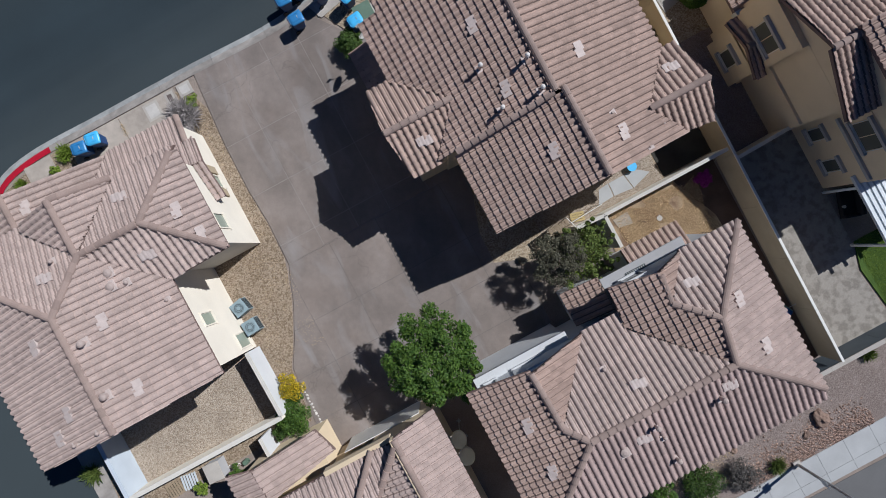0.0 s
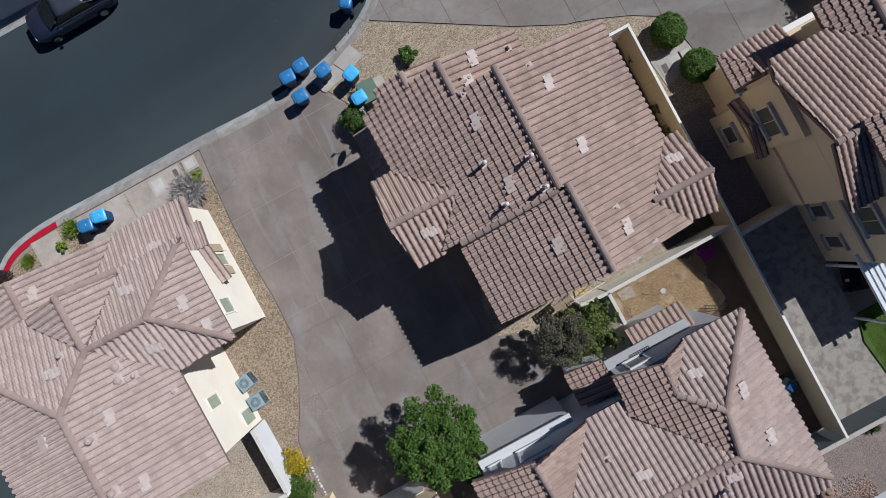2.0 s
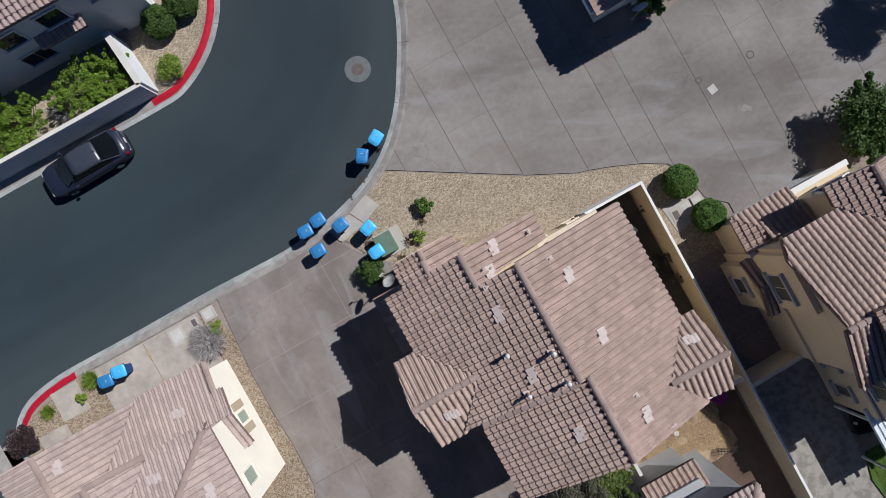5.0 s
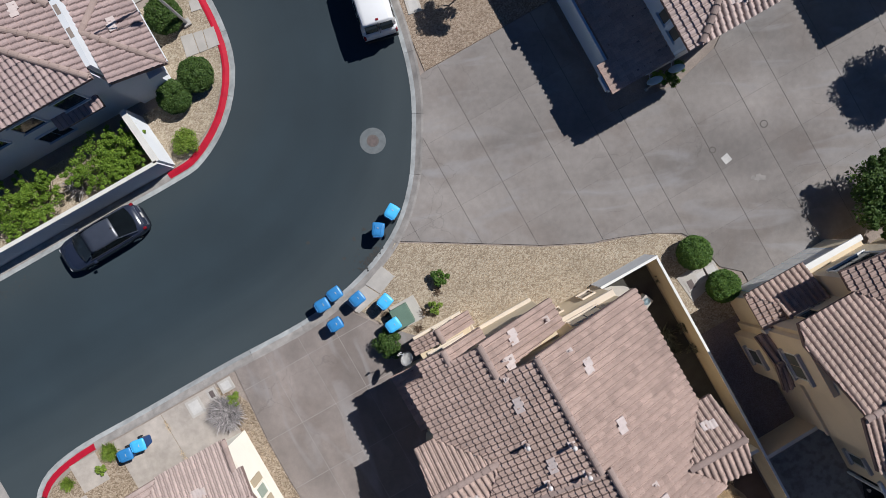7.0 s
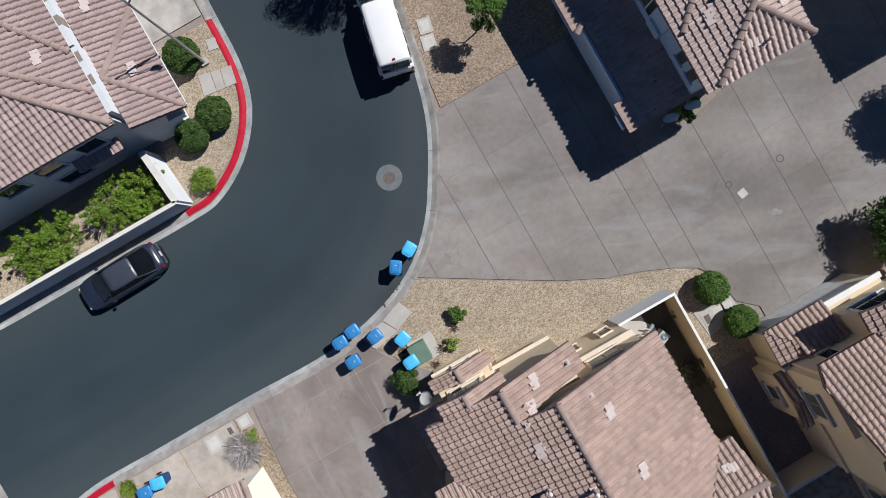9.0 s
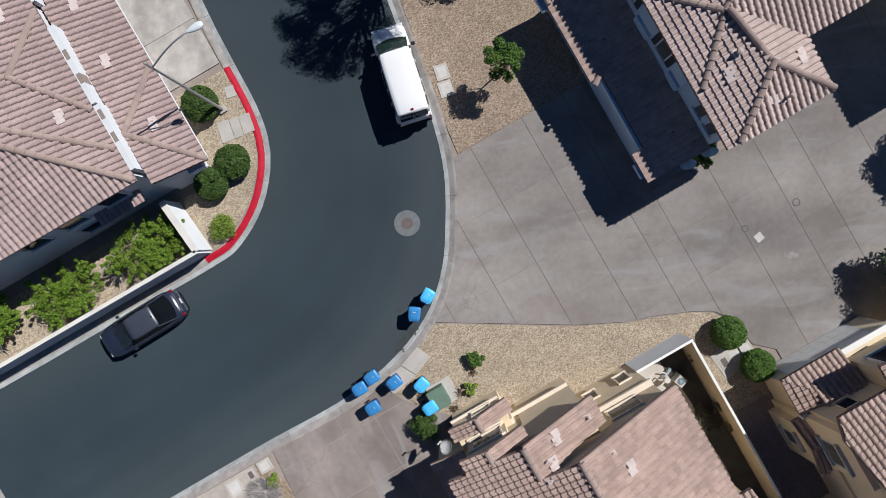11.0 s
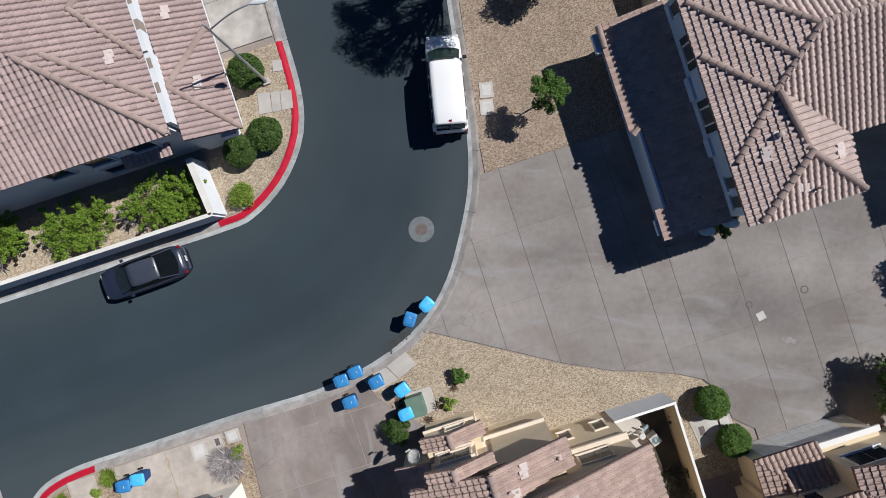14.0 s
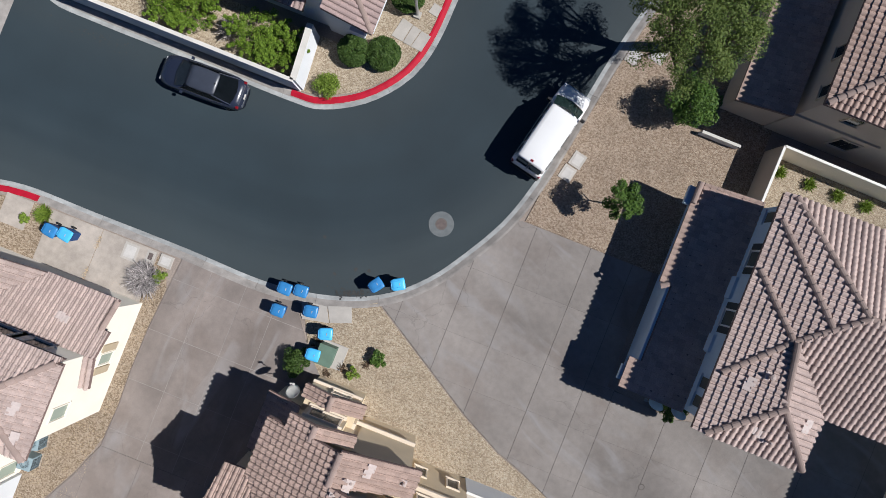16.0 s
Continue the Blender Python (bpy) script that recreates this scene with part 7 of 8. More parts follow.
def tree(x, y, tall, spread, label, mat, seed, clumps=26, count=9000, leaf=0.085, trunk=0.14, split=3, lean=(0, 0), squash=0.75, clump=0.36, under=0.45):
    rng = np.random.default_rng(seed)
    t = thing("tree", label, "tree", (x, y, 0.08), 0)
    fork = Vector((lean[0] * 0.3, lean[1] * 0.3, tall * 0.32))
    bm = bmesh.new()
    centres, radii = [], []
    mid = Vector((lean[0], lean[1], tall * 0.70))
    for i in range(clumps):
        a, r = 2.399 * i, spread * math.sqrt((i + 0.5) / clumps) * 0.84
        h = (1 - (r / spread) ** 2) * tall * 0.24 + rng.normal(0, 0.16) - (tall * under * 0.25 if i % 3 == 0 else 0)
        q = mid + Vector((r * math.cos(a) * rng.uniform(0.85, 1.12), r * math.sin(a) * rng.uniform(0.85, 1.12), h))
        centres.append(tuple(q)), radii.append(spread * clump * rng.uniform(0.65, 1.15))
    rod(bm, (0, 0, -0.1), fork * 0.55, trunk, trunk * 0.85, 10), rod(bm, fork * 0.53, fork, trunk * 0.85, trunk * 0.7, 10)
    limbs = [fork + Vector((math.cos(k * 2 * math.pi / split + seed) * spread * 0.32, math.sin(k * 2 * math.pi / split + seed) * spread * 0.32, tall * 0.2)) + Vector((lean[0], lean[1], 0)) * 0.5 for k in range(split)]
    for l in limbs:
        rod(bm, fork * 0.97, l, trunk * 0.6, trunk * 0.38, 8)
    for c in centres:
        q = Vector(c)
        l = min(limbs, key=lambda w: (w - q).length)
        bend = l.lerp(q, 0.5) + Vector((0, 0, -0.08))
        rod(bm, l, bend, trunk * 0.3, trunk * 0.2, 6), rod(bm, bend, q, trunk * 0.2, trunk * 0.07, 5)
    part("trunk", bm, BARK, t)
    v, f = [], []
    leaves(v, f, centres, radii, count, leaf, rng, squash, 0.42)
    leaf_mesh("crown", v, f, mat, t)
    return t


def bush(x, y, tall, spread, label, mat, seed, count=2200, leaf=0.05, clumps=12, ball=False, squash=0.9, base=0.09, loose=1.0, sprigs=0):
    rng = np.random.default_rng(seed)
    t = thing("bush", label, "bush", (x, y, base), 0)
    centres, radii = [], []
    if ball:
        centres, radii = [(0, 0, tall * 0.52)], [spread]
        for i in range(70):
            w = rng.normal(size=3)
            w /= np.linalg.norm(w)
            centres.append((w[0] * spread * 0.8, w[1] * spread * 0.8, tall * 0.52 + w[2] * tall * 0.42)), radii.append(spread * 0.2)
    else:
        for i in range(clumps):
            a, r = 2.399 * i + seed, spread * math.sqrt((i + 0.5) / clumps) * 0.78
            wild = 0.2 / loose ** 0.9
            centres.append((r * math.cos(a) * rng.uniform(1 - wild, 1 + wild), r * math.sin(a) * rng.uniform(1 - wild, 1 + wild), tall * (0.72 - 0.35 * (r / spread) ** 2) * rng.uniform(1 - wild, 0.95 + wild))), radii.append(loose * spread * rng.uniform(0.26, 0.42))
    for k in range(sprigs):   # long shoots that stick out of the outline
        a, rise = rng.uniform(0, 6.283), rng.uniform(0.25, 0.8)
        for q in (0.55, 0.75, 0.93, 1.08):
            w = a + rng.normal(0, 0.07)
            centres.append((spread * q * math.cos(w), spread * q * math.sin(w), tall * (0.45 + 0.5 * rise * q))), radii.append(spread * (0.17 - 0.09 * q))
    bm = bmesh.new()
    for c in centres[:14] + centres[len(centres) - 4 * sprigs + 3::4]:
        rod(bm, (0, 0, -0.05), c, 0.022, 0.008, 5)
    part("stems", bm, BARK, t)
    v, f = [], []
    if ball:   # a clipped surface over the inner leaves
        leaves(v, f, centres[:1], [spread * 0.93], count // 2, leaf * 1.3, rng, tall * 0.5 / spread, 0.06)
    leaves(v, f, centres, radii, count, leaf, rng, squash, 0.33)
    leaf_mesh("foliage", v, f, mat, t)
    return t


def tuft(x, y, tall, spread, label, mat, seed, count=160, thick=0.012, base=0.09, name="grass_clump"):
    """A clump of blades or dry twigs springing from one root."""
    rng = np.random.default_rng(seed)
    t = thing(name, label, "plant", (x, y, base))
    bm = bmesh.new()
    for _ in range(count):
        a, r = rng.uniform(0, 6.283), spread * math.sqrt(rng.random())
        b, q = rng.uniform(0, 6.283), 0.35 * spread * math.sqrt(rng.random())
        root = Vector((q * math.cos(b), q * math.sin(b), -0.02))
        tip = root + Vector((0.85 * r * math.cos(a), 0.85 * r * math.sin(a), tall * rng.uniform(0.5, 1.1) * (1 - 0.4 * r / spread)))
        mid = root.lerp(tip, 0.5) + Vector((rng.normal(0, 0.06) * spread, rng.normal(0, 0.06) * spread, tall * 0.12))
        side = Vector((-math.sin(a), math.cos(a), 0)) * thick
        q = [bm.verts.new(p) for p in (root - side, root + side, mid + side, tip, mid - side)]
        bm.faces.new(q)
    part("foliage", bm, mat, t)
    return t


tree(-2.85, -4.55, 5.0, 2.55, "leafy green tree beside the concrete driveway", LEAF, 3, 46, 17000, 0.075, 0.13, clump=0.19)
tree(4.7, -3.25, 3.4, 1.5, "grey-green tree with thin drooping twigs beside the garage", LEAF_DUSK, 5, 30, 9000, 0.05, 0.09, 4, clump=0.24)
bush(6.15, -3.6, 3.4, 1.42, "green part-grown shrub beside the grey-green tree", LEAF_MESQUITE, 6, 9000, 0.055, 18, sprigs=8)
bush(5.1, -4.5, 2.8, 0.6, "yellow-green shrub under the grey-green tree", LEAF_BRIGHT, 7, 900, 0.045, 6)
tree(13.45, 26.15, 3.3, 1.05, "young green tree with several thin trunks on gravel", LEAF, 8, 16, 4500, 0.06, 0.05, 4, (0.35, 0.05), clump=0.36)
tree(13.4, 35.6, 8.2, 3.45, "tall feathery green tree leaning over the road", LEAF_MESQUITE, 9, 80, 34000, 0.050, 0.34, 4, (-0.35, -1.3), clump=0.19)
bush(15.6, 32.6, 3.2, 1.5, "large green bush beside the tall tree", LEAF, 10, 8000, 0.065, 18)
bush(27.4, 5.8, 3.1, 2.1, "large olive-green bush beside the shared driveway", LEAF_DARK, 11, 24000, 0.085, 34, sprigs=10)
tree(34.1, 11.4, 5.3, 2.0, "dark green tree at the driveway's edge", LEAF_DARK, 12, 30, 15000, 0.085, 0.13, clump=0.34)

bush(17.5, 7.8, 1.3, 0.98, "clipped round green bush by the driveway", LEAF, 21, 12000, 0.045, ball=True), bush(18.0, 5.45, 1.25, 0.95, "clipped round green bush beside the garage wall", LEAF, 22, 12000, 0.045, ball=True)
bush(4.93, 13.3, 0.8, 0.5, "small green bush on the tan gravel", LEAF, 23, 1500, 0.055, 8), bush(3.9, 12.1, 0.5, 0.46, "small pale yellow-green bush on gravel", LEAF_BRIGHT, 24, 700, 0.045, 6)
bush(0.75, 11.6, 1.2, 0.85, "green bush beside the satellite dish", LEAF_DARK, 25, 3200, 0.055, 12)
bush(-1.0, 32.75, 1.1, 1.05, "round dark green bush under the street lamp", LEAF_DARK, 26, 10000, 0.05, ball=True)
bush(-1.05, 29.2, 1.1, 1.0, "round dark green bush beside the entry path", LEAF_DARK, 27, 10000, 0.05, ball=True), bush(-2.65, 28.75, 1.05, 0.95, "round dark green bush near the white wall", LEAF_DARK, 28, 10000, 0.05, ball=True)
bush(-3.35, 26.5, 0.75, 0.78, "yellow-green mounded bush by the red kerb", LEAF_BRIGHT, 29, 3600, 0.045, 14)
for i, (x, y, r) in enumerate(((-6.1, 27.4, 1.3), (-7.8, 27.6, 1.55), (-11.5, 27.5, 1.35), (-13.0, 27.5, 1.4), (-16.2, 28.3, 1.3))):
    bush(x, y, 1.7, r, "bright green overgrown bush behind the street wall", LEAF_WILD, 30 + i, 11000, 0.050, 34, loose=0.52, sprigs=16)
tuft(-9.7, 27.3, 0.9, 0.8, "pale dry twiggy bush behind the street wall", TWIG, 40, 260, name="dry_bush"), tuft(-17.6, 27.2, 0.8, 0.9, "pale dry twiggy bush beside the green bushes", TWIG, 41, 260, name="dry_bush")
tuft(-8.85, 12.6, 0.85, 1.15, "grey leafless twiggy bush at the driveway's corner", TWIG, 42, 1500, 0.016, name="dry_bush")
bush(-8.1, 13.1, 0.5, 0.42, "yellow-green bush beside the grey twigs", LEAF_BRIGHT, 43, 1100, 0.04, 8)
tuft(-15.45, 13.9, 0.6, 0.62, "bright green grassy clump by the red kerb", LEAF_BRIGHT, 44, 420, 0.016), bush(-16.3, 13.3, 0.4, 0.36, "small green bush on gravel by the kerb", LEAF_BRIGHT, 45, 600, 0.045, 7), tuft(-18.4, 13.5, 0.45, 0.5, "green grassy clump at the corner", LEAF_BRIGHT, 46, 300, 0.015)
bush(-10.55, -2.8, 1.3, 0.75, "bush with yellow flowers beside the driveway", FLOWER, 47, 1900, 0.05, 12), bush(-10.7, -3.3, 1.0, 0.6, "green bush below the yellow flowers", LEAF, 48, 1400, 0.05, 9)
bush(-11.15, -4.3, 1.5, 1.0, "green bush at the end of the white wall", LEAF, 49, 3600, 0.06, 14), bush(-12.1, -4.6, 1.0, 0.6, "green bush beside the cream wall", LEAF_DARK, 50, 1400, 0.055, 9)
tuft(-22.4, -1.9, 0.7, 0.75, "dry grassy clump at the street's edge", LEAF_MESQUITE, 51, 320, 0.014), bush(-15.4, -5.5, 0.8, 0.5, "small green bush in the narrow yard", LEAF, 52, 900, 0.05, 8)
for i, x in enumerate((22.04, 23.84, 25.55, 27.26)):
    tuft(x, 31.4, 0.5, 0.5, "yellow-green spiky plant in the walled strip", LEAF_BRIGHT, 60 + i, 220, 0.016)
bush(20.9, 16.5, 1.2, 0.5, "green climbing plant between the satellite dishes", LEAF, 64, 1300, 0.05, 9)
bush(20.35, 16.95, 1.3, 0.42, "yellow-green climbing plant at the garage wall", LEAF_BRIGHT, 74, 700, 0.05, 8), bush(21.6, 16.9, 1.1, 0.4, "small green climbing plant at the garage wall", LEAF, 75, 700, 0.05, 8)
tuft(14.14, 4.49, 0.9, 0.75, "thin dark shrub in the narrow side yard", LEAF_DUSK, 76, 220, 0.014), tuft(14.2, 3.7, 0.7, 0.6, "thin grey shrub along the house wall", LEAF_DUSK, 77, 180, 0.014)
bush(15.11, 4.44, 0.8, 0.40, "sparse green shrub at the foot of the tan wall", LEAF_DUSK, 78, 260, 0.05, 6), bush(15.07, 3.26, 0.8, 0.42, "sparse grey-green shrub beside the tan wall", LEAF_DUSK, 79, 260, 0.05, 6), bush(15.23, 7.38, 0.7, 0.32, "small sparse shrub in the yard's corner", LEAF_DUSK, 80, 160, 0.05, 5)
bush(6.1, -17.6, 1.0, 1.2, "green bush on the reddish gravel slope", LEAF_DARK, 65, 3800, 0.055, 14), bush(8.3, -18.3, 0.9, 1.0, "grey-green bush on the gravel slope", LEAF_OLIVE, 66, 2600, 0.05, 12), bush(4.0, -17.3, 0.9, 0.9, "small green bush behind the house", LEAF, 67, 2000, 0.055, 10)
tuft(10.2, -18.9, 0.7, 0.6, "grey-green spiky clump by the sidewalk", LEAF_MESQUITE, 68, 300, 0.014), tuft(17.3, -15.95, 0.6, 0.5, "dark green clump below the block wall", LEAF_MESQUITE, 69, 260, 0.014)


def blades(name, poly_box, count, tall, mats, label, seed, z, bare=0.0):
    """Loose short blades of grass or straw over a plan rectangle, thinner where the ground is bare."""
    rng = np.random.default_rng(seed)
    x0, y0, x1, y1 = poly_box
    place = np.stack([rng.uniform(x0, x1, count), rng.uniform(y0, y1, count)], 1)
    if bare:
        keep = [noise.noise(Vector((p[0] * 0.9, p[1] * 0.9, seed))) > bare - 0.5 for p in place]
        place = place[keep]
    n = len(place)
    a, lean = rng.uniform(0, 6.283, n), rng.uniform(0.2, 1.0, n)
    h = tall * rng.uniform(0.5, 1.2, n)
    way = np.stack([np.cos(a), np.sin(a)], 1)
    side = np.stack([-way[:, 1], way[:, 0]], 1) * 0.007
    flat = lambda p, q: np.concatenate([p, np.full((n, 1), z) + q[:, None]], 1)
    tri = np.stack([flat(place - side, np.zeros(n)), flat(place + side, np.zeros(n)), flat(place + way * (h * lean * 1.3)[:, None], h)], 1).reshape(-1, 3)
    mesh = bpy.data.meshes.new(name)
    mesh.from_pydata(tri.tolist(), [], np.arange(3 * n).reshape(-1, 3).tolist())
    mesh.materials.append(mats)
    return tagged(new(name, mesh), label, "grass", kind="stuff")


STRAW = foliage("dry_straw", (0.55, 0.41, 0.245), (0.82, 0.66, 0.44), 0.8)
blades("dry_grass", (8.1, -6.6, 13.6, -2.7), 40000, 0.09, STRAW, "golden dry grass in patches over bare soil", 81, 0.1, 0.36)
blades("grass", (19.5, -14.85, 23.5, -10.35), 26000, 0.07, LEAF_BRIGHT, "bright green lawn grass beside the patio", 82, 0.12)
blades("weeds", (-10.9, -1.5, -7.9, 12.0), 5000, 0.07, STRAW, "sparse dry weeds in the brown gravel bed", 83, 0.09, 0.52)


def rock(x, y, r, label, seed):
    rng = np.random.default_rng(seed)
    bm = bmesh.new()
    bmesh.ops.create_icosphere(bm, subdivisions=3, radius=1)
    for v in bm.verts:
        v.co *= 1 + 0.45 * noise.noise(v.co * 1.5 + Vector((seed, 0, 0))) + 0.2 * noise.noise(v.co * 4)
        v.co = Vector((v.co.x * r * 1.3, v.co.y * r, max(v.co.z, -0.3) * r * 0.75))
    ob = part("boulder", bm, ROCK, None)
    ob.matrix_basis = pose(x, y, 0.1 + 0.2 * r, 0, 0, rng.uniform(0, 180))
    return tagged(ob, label, "boulder", "boulders")


rock(13.5, -17.85, 0.38, "large reddish boulder on the gravel slope", 1), rock(12.4, -18.3, 0.16, "small reddish boulder beside the large one", 2), rock(8.6, -17.2, 0.14, "small pale boulder on the gravel slope", 3)
rng = np.random.default_rng(77)
verts, faces, start = [], [], 0
for _ in range(2300):
    s = rng.uniform(0.03, 0.075)
    x = rng.uniform(8.4, 16.0)
    y = -19.4 + abs(rng.normal(0, 0.75)) * (1.1 - 0.04 * abs(x - 12) ** 1.5)
    base = np.array([(1, 0, 0), (0, 1, 0), (-1, 0, 0), (0, -1, 0), (0, 0, 0.9)]) * s * rng.uniform(0.7, 1.3, (5, 3))
    a = rng.uniform(0, 6.28)
    turn = np.array([[math.cos(a), -math.sin(a), 0], [math.sin(a), math.cos(a), 0], [0, 0, 1]])
    verts.append(base @ turn.T + (x, y, 0.1)), faces.append(np.array([(0, 1, 4), (1, 2, 4), (2, 3, 4), (3, 0, 4)]) + start)
    start += 5
mesh = bpy.data.meshes.new("rubble")
mesh.from_pydata(np.concatenate(verts).tolist(), [], np.concatenate(faces).tolist())
mesh.materials.append(ROCK_MANY)
tagged(new("rubble", mesh), "scattered reddish stones on the gravel slope", "stones", kind="stuff")


# ---- clutter in the yards ----
t = thing("slatted_gate", "weathered wooden slatted gate leaning beside the garage", "gate", (5.72, -2.08, 0.1), 8)
for i in range(7):
    part("slat", box(bmesh.new(), -0.52 + i * 0.16, -0.28, 1.25 - 0.02 * i, -0.40 + i * 0.16, 0.26, 1.28 - 0.02 * i), WOOD, t)
for y in (-0.2, 0.18):
    part("rail", box(bmesh.new(), -0.54, y - 0.04, 1.1, 0.6, y + 0.04, 1.145), WOOD, t)
for x in (-0.5, 0.55):
    part("post", box(bmesh.new(), x - 0.05, -0.05, 0, x + 0.05, 0.05, 1.12), WOOD, t)
t = thing("small_pallet", "small yellow wooden pallet lying on grey gravel", "pallet", (7.1, -2.1, 0.12), -16)
for y in (-0.19, -0.06, 0.07, 0.20):
    part("plank", box(bmesh.new(), -0.38, y - 0.055, 0.04, 0.38, y + 0.055, 0.065, 0.006), YELLOW, t)
for x in (-0.3, 0.0, 0.3):
    part("batten", box(bmesh.new(), x - 0.035, -0.24, 0.0, x + 0.035, 0.25, 0.04, 0.006), YELLOW, t)
t = thing("pipe_frame", "white plastic pipe frame beside the gate wall", "frame", (6.3, -2.1, 0.1))
for a, b in (((-0.1, 0.32, 1.7), (0.08, -0.27, 1.7)), ((0.0, 0.0, 1.7), (1.75, 0.1, 1.72)), ((-0.1, 0.32, 0), (-0.1, 0.32, 1.72)), ((0.08, -0.27, 0), (0.08, -0.27, 1.72)), ((1.75, 0.1, 0), (1.75, 0.1, 1.74))):
    part("pipe", rod(bmesh.new(), a, b, 0.022, sides=8), TRIM, t)
t = thing("stick", "dark crooked stick lying on the dry lawn", "stick", (10.05, -3.98, 0.14), -36)
bm = bmesh.new()
rod(bm, (-0.28, 0, 0.02), (0.0, 0.03, 0.03), 0.022, 0.02, 8), rod(bm, (0.0, 0.03, 0.03), (0.26, 0.0, 0.02), 0.02, 0.012, 8)
part("twig", bm, BARK, t)
t = thing("tub", "bright blue plastic tub behind the tan house", "tub", (10.85, -1.1, 0.12))
part("bowl", rod(bmesh.new(), (0, 0, 0), (0, 0, 0.28), 0.16, 0.24, 20), FRESH, t)
part("rim", rod(bmesh.new(), (0, 0, 0.27), (0, 0, 0.30), 0.26, 0.26, 20), FRESH, t)
t = thing("garden_sofa", "dark cushioned garden sofa in the shade of the patio", "sofa", (20.0, -8.2, 0.11), -18)
part("seat", box(bmesh.new(), -0.45, -0.75, 0.15, 0.35, 0.75, 0.45, 0.06), CANVAS, t)
part("backrest", box(bmesh.new(), 0.3, -0.75, 0.2, 0.5, 0.75, 0.85, 0.06), CANVAS, t)
for y in (-0.8, 0.65):
    part("armrest", box(bmesh.new(), -0.45, y, 0.15, 0.4, y + 0.15, 0.62, 0.04), CANVAS, t)
t = thing("garden_cart", "dark green wheeled garden cart on shaded soil", "cart", (14.2, -11.7, 0.12), 28)
part("tub", box(bmesh.new(), -0.5, -0.28, 0.28, 0.35, 0.28, 0.62, 0.05), GREEN_BOX, t)
part("hopper", box(bmesh.new(), -0.2, -0.2, 0.6, 0.25, 0.2, 0.8, 0.06), NAVY, t)
part("tray", box(bmesh.new(), -0.78, -0.24, 0.5, -0.52, 0.24, 0.56, 0.02), SILL, t)
for x in (-0.35, 0.22):
    for y in (-0.31, 0.31):
        part("wheel", rod(bmesh.new(), (x, y - 0.04, 0.16), (x, y + 0.04, 0.16), 0.16, sides=16), BLACK, t)
part("handle", rod(bmesh.new(), (0.35, 0, 0.55), (0.62, 0, 0.9), 0.018, sides=8), STEEL, t)
t = thing("wire_rack", "dark wire rack lying on the dry lawn", "rack", (12.86, -6.3, 0.12), -25)
for i in range(6):
    part("wire", rod(bmesh.new(), (-0.5 + i * 0.16, -0.18, 0.32), (-0.5 + i * 0.16, 0.18, 0.32), 0.012, sides=6), BLACK, t)
for y in (-0.18, 0.0, 0.18):
    part("rail", rod(bmesh.new(), (-0.6, y, 0.32), (0.7, y * 0.4, 0.3), 0.014, sides=6), BLACK, t)
for x in (-0.5, 0.3):
    part("leg", rod(bmesh.new(), (x, 0, 0.0), (x, 0, 0.32), 0.014, sides=6), BLACK, t)
t = thing("plate", "round pale plate on the dry lawn", "plate", (10.95, -4.25, 0.12))
part("disc", rod(bmesh.new(), (0, 0, 0), (0, 0, 0.04), 0.13, 0.15, 18), LID, t)
t = thing("pot", "small pale pot beside the dark sofa", "pot", (19.56, -8.24, 0.56))
part("body", rod(bmesh.new(), (0, 0, 0), (0, 0, 0.14), 0.06, 0.09, 14), LID, t)
t = thing("garden_hose", "white garden hose lying on the narrow yard's gravel", "hose", (-15.5, -5.1, 0.1))
bm = bmesh.new()
way = [Vector((-0.35 + 0.1 * i, 0.12 * math.sin(i * 1.3) - 0.03 * i, 0.03)) for i in range(9)]
for a, b in zip(way, way[1:]):
    rod(bm, a, b, 0.025, sides=7)
part("tube", bm, TRIM, t)
t = thing("watering_can", "dark green watering can in the narrow yard", "watering can", (-14.8, -5.25, 0.1))
part("body", rod(bmesh.new(), (0, 0, 0), (0, 0, 0.3), 0.16, 0.14, 16), GREEN_BOX, t)
part("spout", rod(bmesh.new(), (0.12, 0, 0.1), (0.36, 0, 0.33), 0.03, 0.02, 8), GREEN_BOX, t)
part("handle", rod(bmesh.new(), (-0.14, 0, 0.28), (-0.26, 0, 0.12), 0.018, sides=6), GREEN_BOX, t)
t = thing("storage_chest", "pale grey storage chest against the cream wall", "chest", (-16.2, -4.8, 0.1), -4)
part("body", box(bmesh.new(), -0.4, -0.46, 0, 0.4, 0.46, 0.82, 0.03), SILL, t)
part("lid", box(bmesh.new(), -0.43, -0.5, 0.82, 0.43, 0.5, 0.9, 0.02), PAD, t)
for k, (x, turn) in enumerate(((-18.9, 4), (-18.0, -8))):
    t = thing("pallet", "pale weathered pallet lying in the narrow yard", "pallet", (x, -4.75, 0.1), turn, "pallets")
    for i in range(6):
        part("board", box(bmesh.new(), -0.4 + i * 0.15, -0.42, 0.1, -0.3 + i * 0.15, 0.42, 0.125), DISH if k else WOOD, t)
    for y in (-0.38, 0.0, 0.34):
        part("bearer", box(bmesh.new(), -0.4, y, 0, 0.45, y + 0.07, 0.1), WOOD, t)
bush(-17.4, -5.3, 0.8, 0.42, "bright green weed beside the storage chest", LEAF_BRIGHT, 91, 700, 0.05, 7)


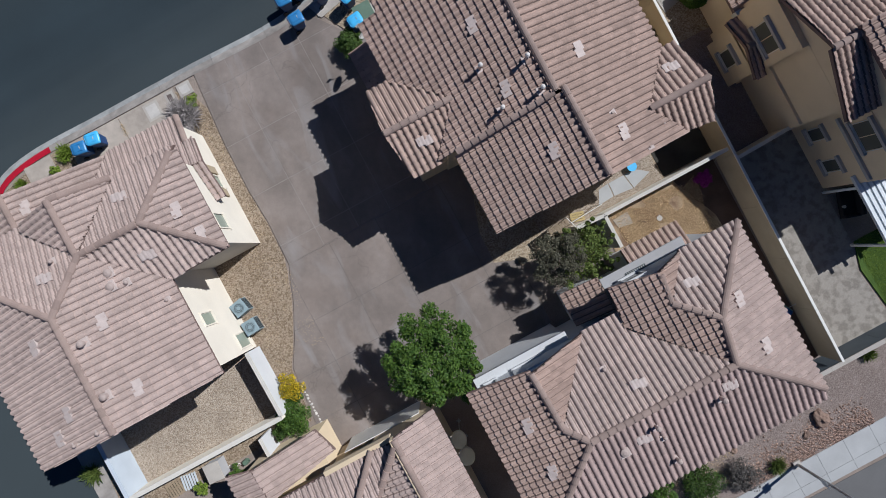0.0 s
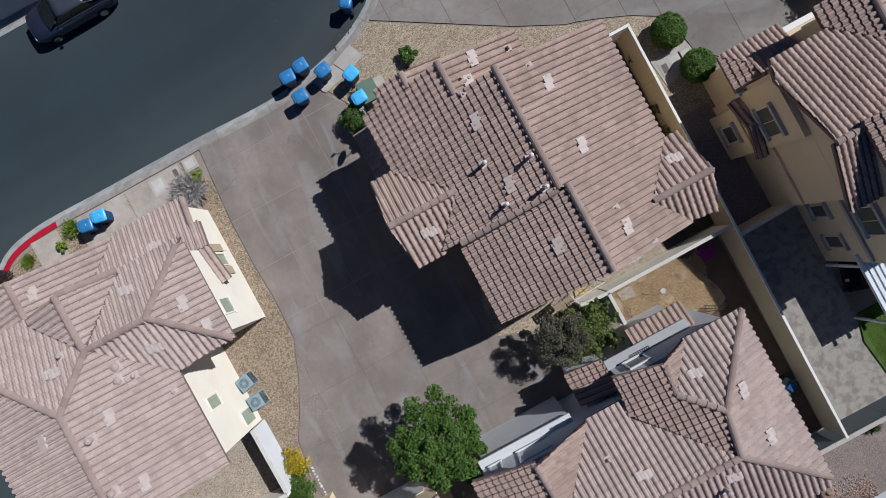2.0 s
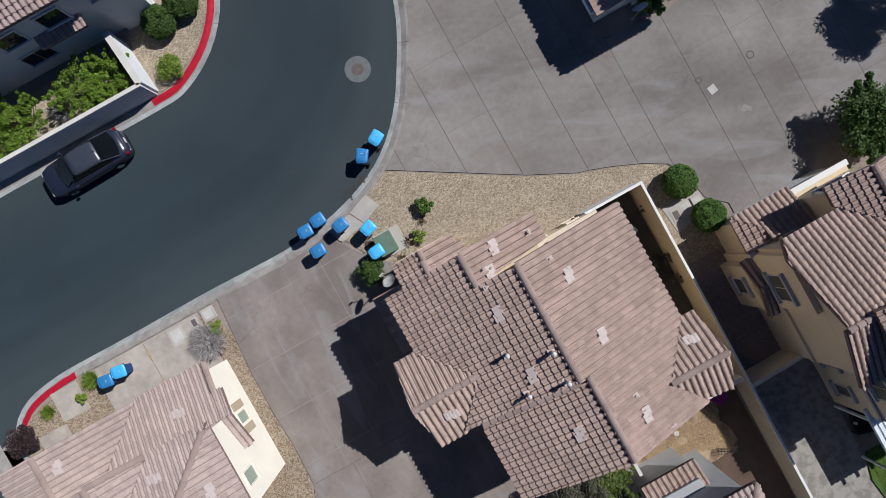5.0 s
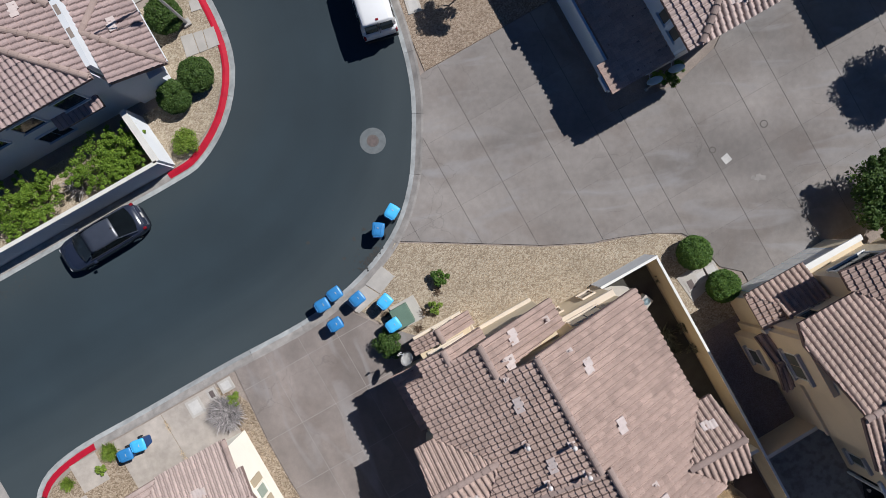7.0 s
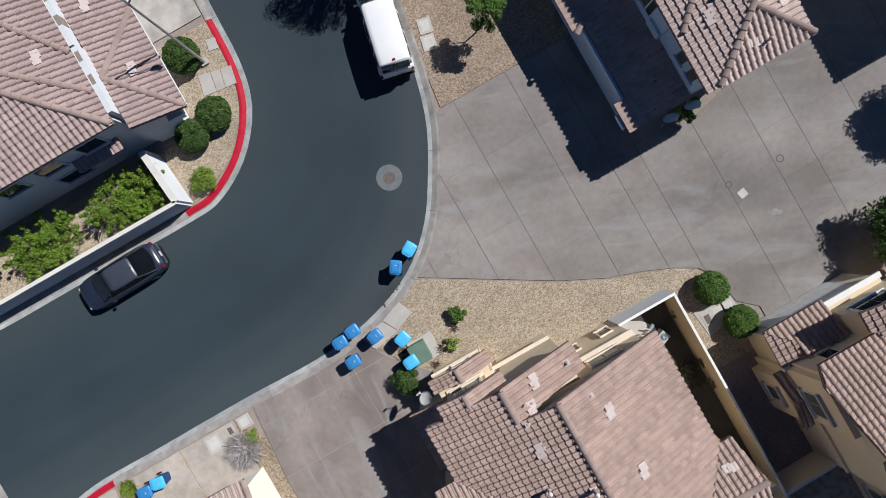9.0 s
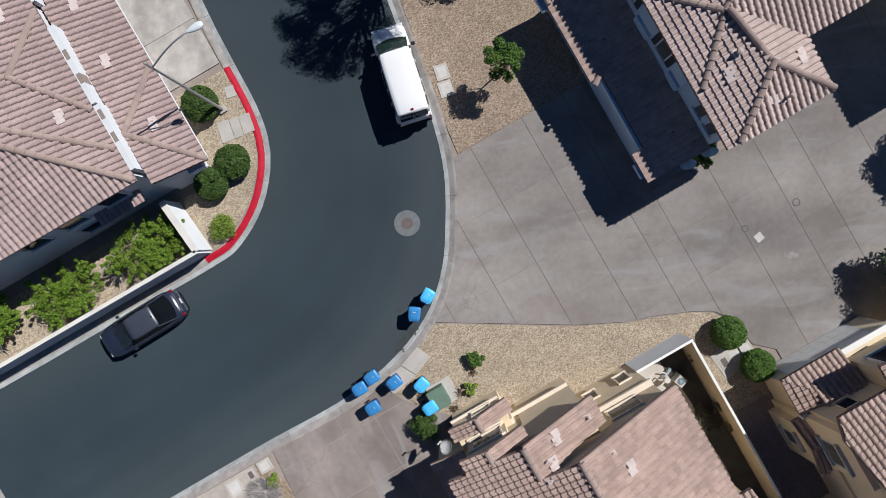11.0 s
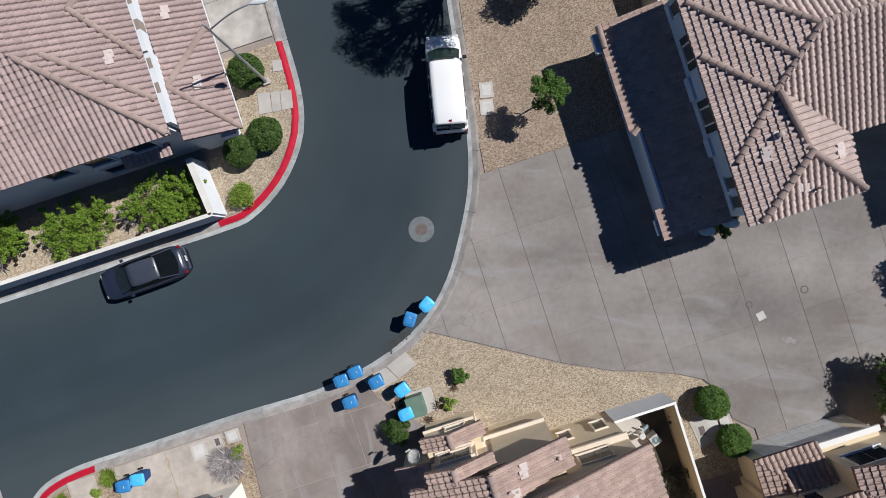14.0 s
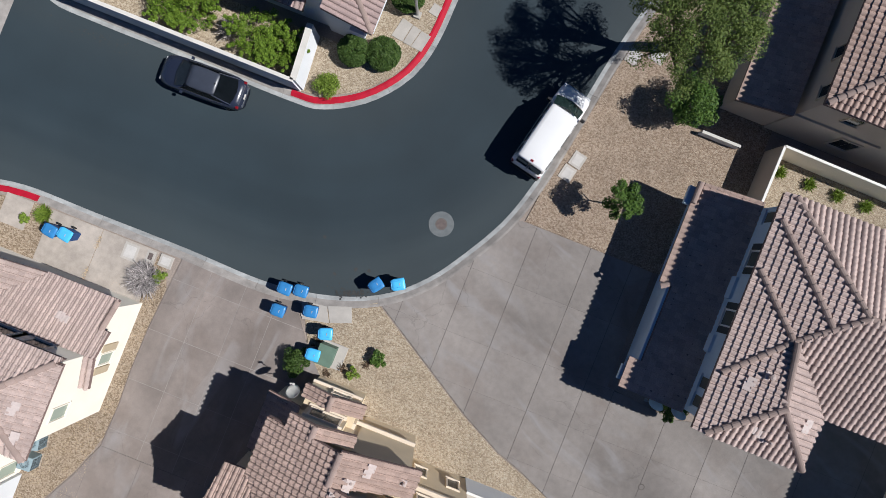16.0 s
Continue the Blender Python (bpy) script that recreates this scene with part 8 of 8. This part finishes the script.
def blotches(name, spots, mat, label, seed, category="stain"):
    """Thin uneven spots on the ground: place, height and size of each."""
    rng = np.random.default_rng(seed)
    bm = bmesh.new()
    for x, y, z, r in spots:
        n = 14
        rim = [bm.verts.new((x + r * rng.uniform(0.5, 1.2) * math.cos(2 * math.pi * i / n), y + r * rng.uniform(0.5, 1.2) * math.sin(2 * math.pi * i / n), z)) for i in range(n)]
        mid = bm.verts.new((x, y, z + 0.001))
        for i in range(n):
            bm.faces.new((mid, rim[i], rim[(i + 1) % n]))
    return tagged(part(name, bm, mat, None), label, category, kind="stuff")


rng = np.random.default_rng(5)
blotches("gutter_dirt", [(1.0 + 2.0 * q + rng.normal(0, 0.12), 15.72 + 0.72 * q + rng.normal(0, 0.12), 0.016, rng.uniform(0.02, 0.075)) for q in rng.beta(2.5, 2, 120)], OIL, "black dirt and leaves washed into the gutter by the bins", 9)
blotches("oil_stain", [(1.5 + rng.normal(0, 0.5), 16.7 + rng.normal(0, 0.3), 0.005, rng.uniform(0.02, 0.05)) for _ in range(12)] + [(x, y, 0.005, 0.12) for x, y in ((1.87, 17.49), (0.86, 16.8), (2.59, 17.67), (-0.44, 18.52))], OIL, "dark oil drips on the road by the kerb", 6)
blotches("kerb_dirt", [(-16.5 + rng.normal(0, 1.1), 24.25 + rng.normal(0, 0.2), 0.005, rng.uniform(0.015, 0.05)) for _ in range(60)], OIL, "dark dirt washed against the kerb", 7)
blotches("cement_smear", [(22.86, 9.5, 0.104, 0.26), (23.1, 9.35, 0.104, 0.18), (22.6, 9.65, 0.104, 0.16)], KERB, "pale cement smear on the driveway", 8)
blades("joint_weeds", (-12.2, 11.2, -12.0, 13.9), 500, 0.12, STRAW, "dry weeds along the joint of the walk", 84, 0.1, 0.45)
blades("slope_weeds", (3.5, -18.9, 8.6, -16.9), 3000, 0.12, STRAW, "dry weeds among the bushes on the slope", 85, 0.1, 0.5)
bush(-19.75, 12.75, 1.3, 0.95, "dark purple-brown bush at the corner by the red kerb", LEAF_PURPLE, 92, 3600, 0.05, 14)
bush(13.85, -3.4, 0.7, 0.5, "bush with magenta flowers in the shaded yard corner", MAGENTA, 93, 1200, 0.05, 9)
for i, (x, y, tall, r) in enumerate(((3.2, 12.1, 0.35, 0.45), (2.55, 11.45, 0.3, 0.4), (1.35, 13.05, 0.25, 0.3), (4.4, 12.7, 0.2, 0.35))):
    tuft(x, y, tall, r, "dead brown stems of a small plant on gravel", DEAD, 100 + i, 70, 0.012, name="dead_plant")
EDGING = material("white_edging_stone", (0.62, 0.59, 0.55), 0.9, 15, 4, 0.12, 0.15, 0.3, per_piece=0.12)
for i in range(15):
    stone = rock(-10.27 - 0.02 * math.sin(i * 1.7), -3.1 - 0.185 * i, 0.055 + 0.015 * math.sin(i * 2.3), "pale rough edging stone along the driveway", 120 + i)
    stone.name = "edging_stone"
    stone.data.materials[0] = EDGING
    tagged(stone, category="stone", group="edging stones")
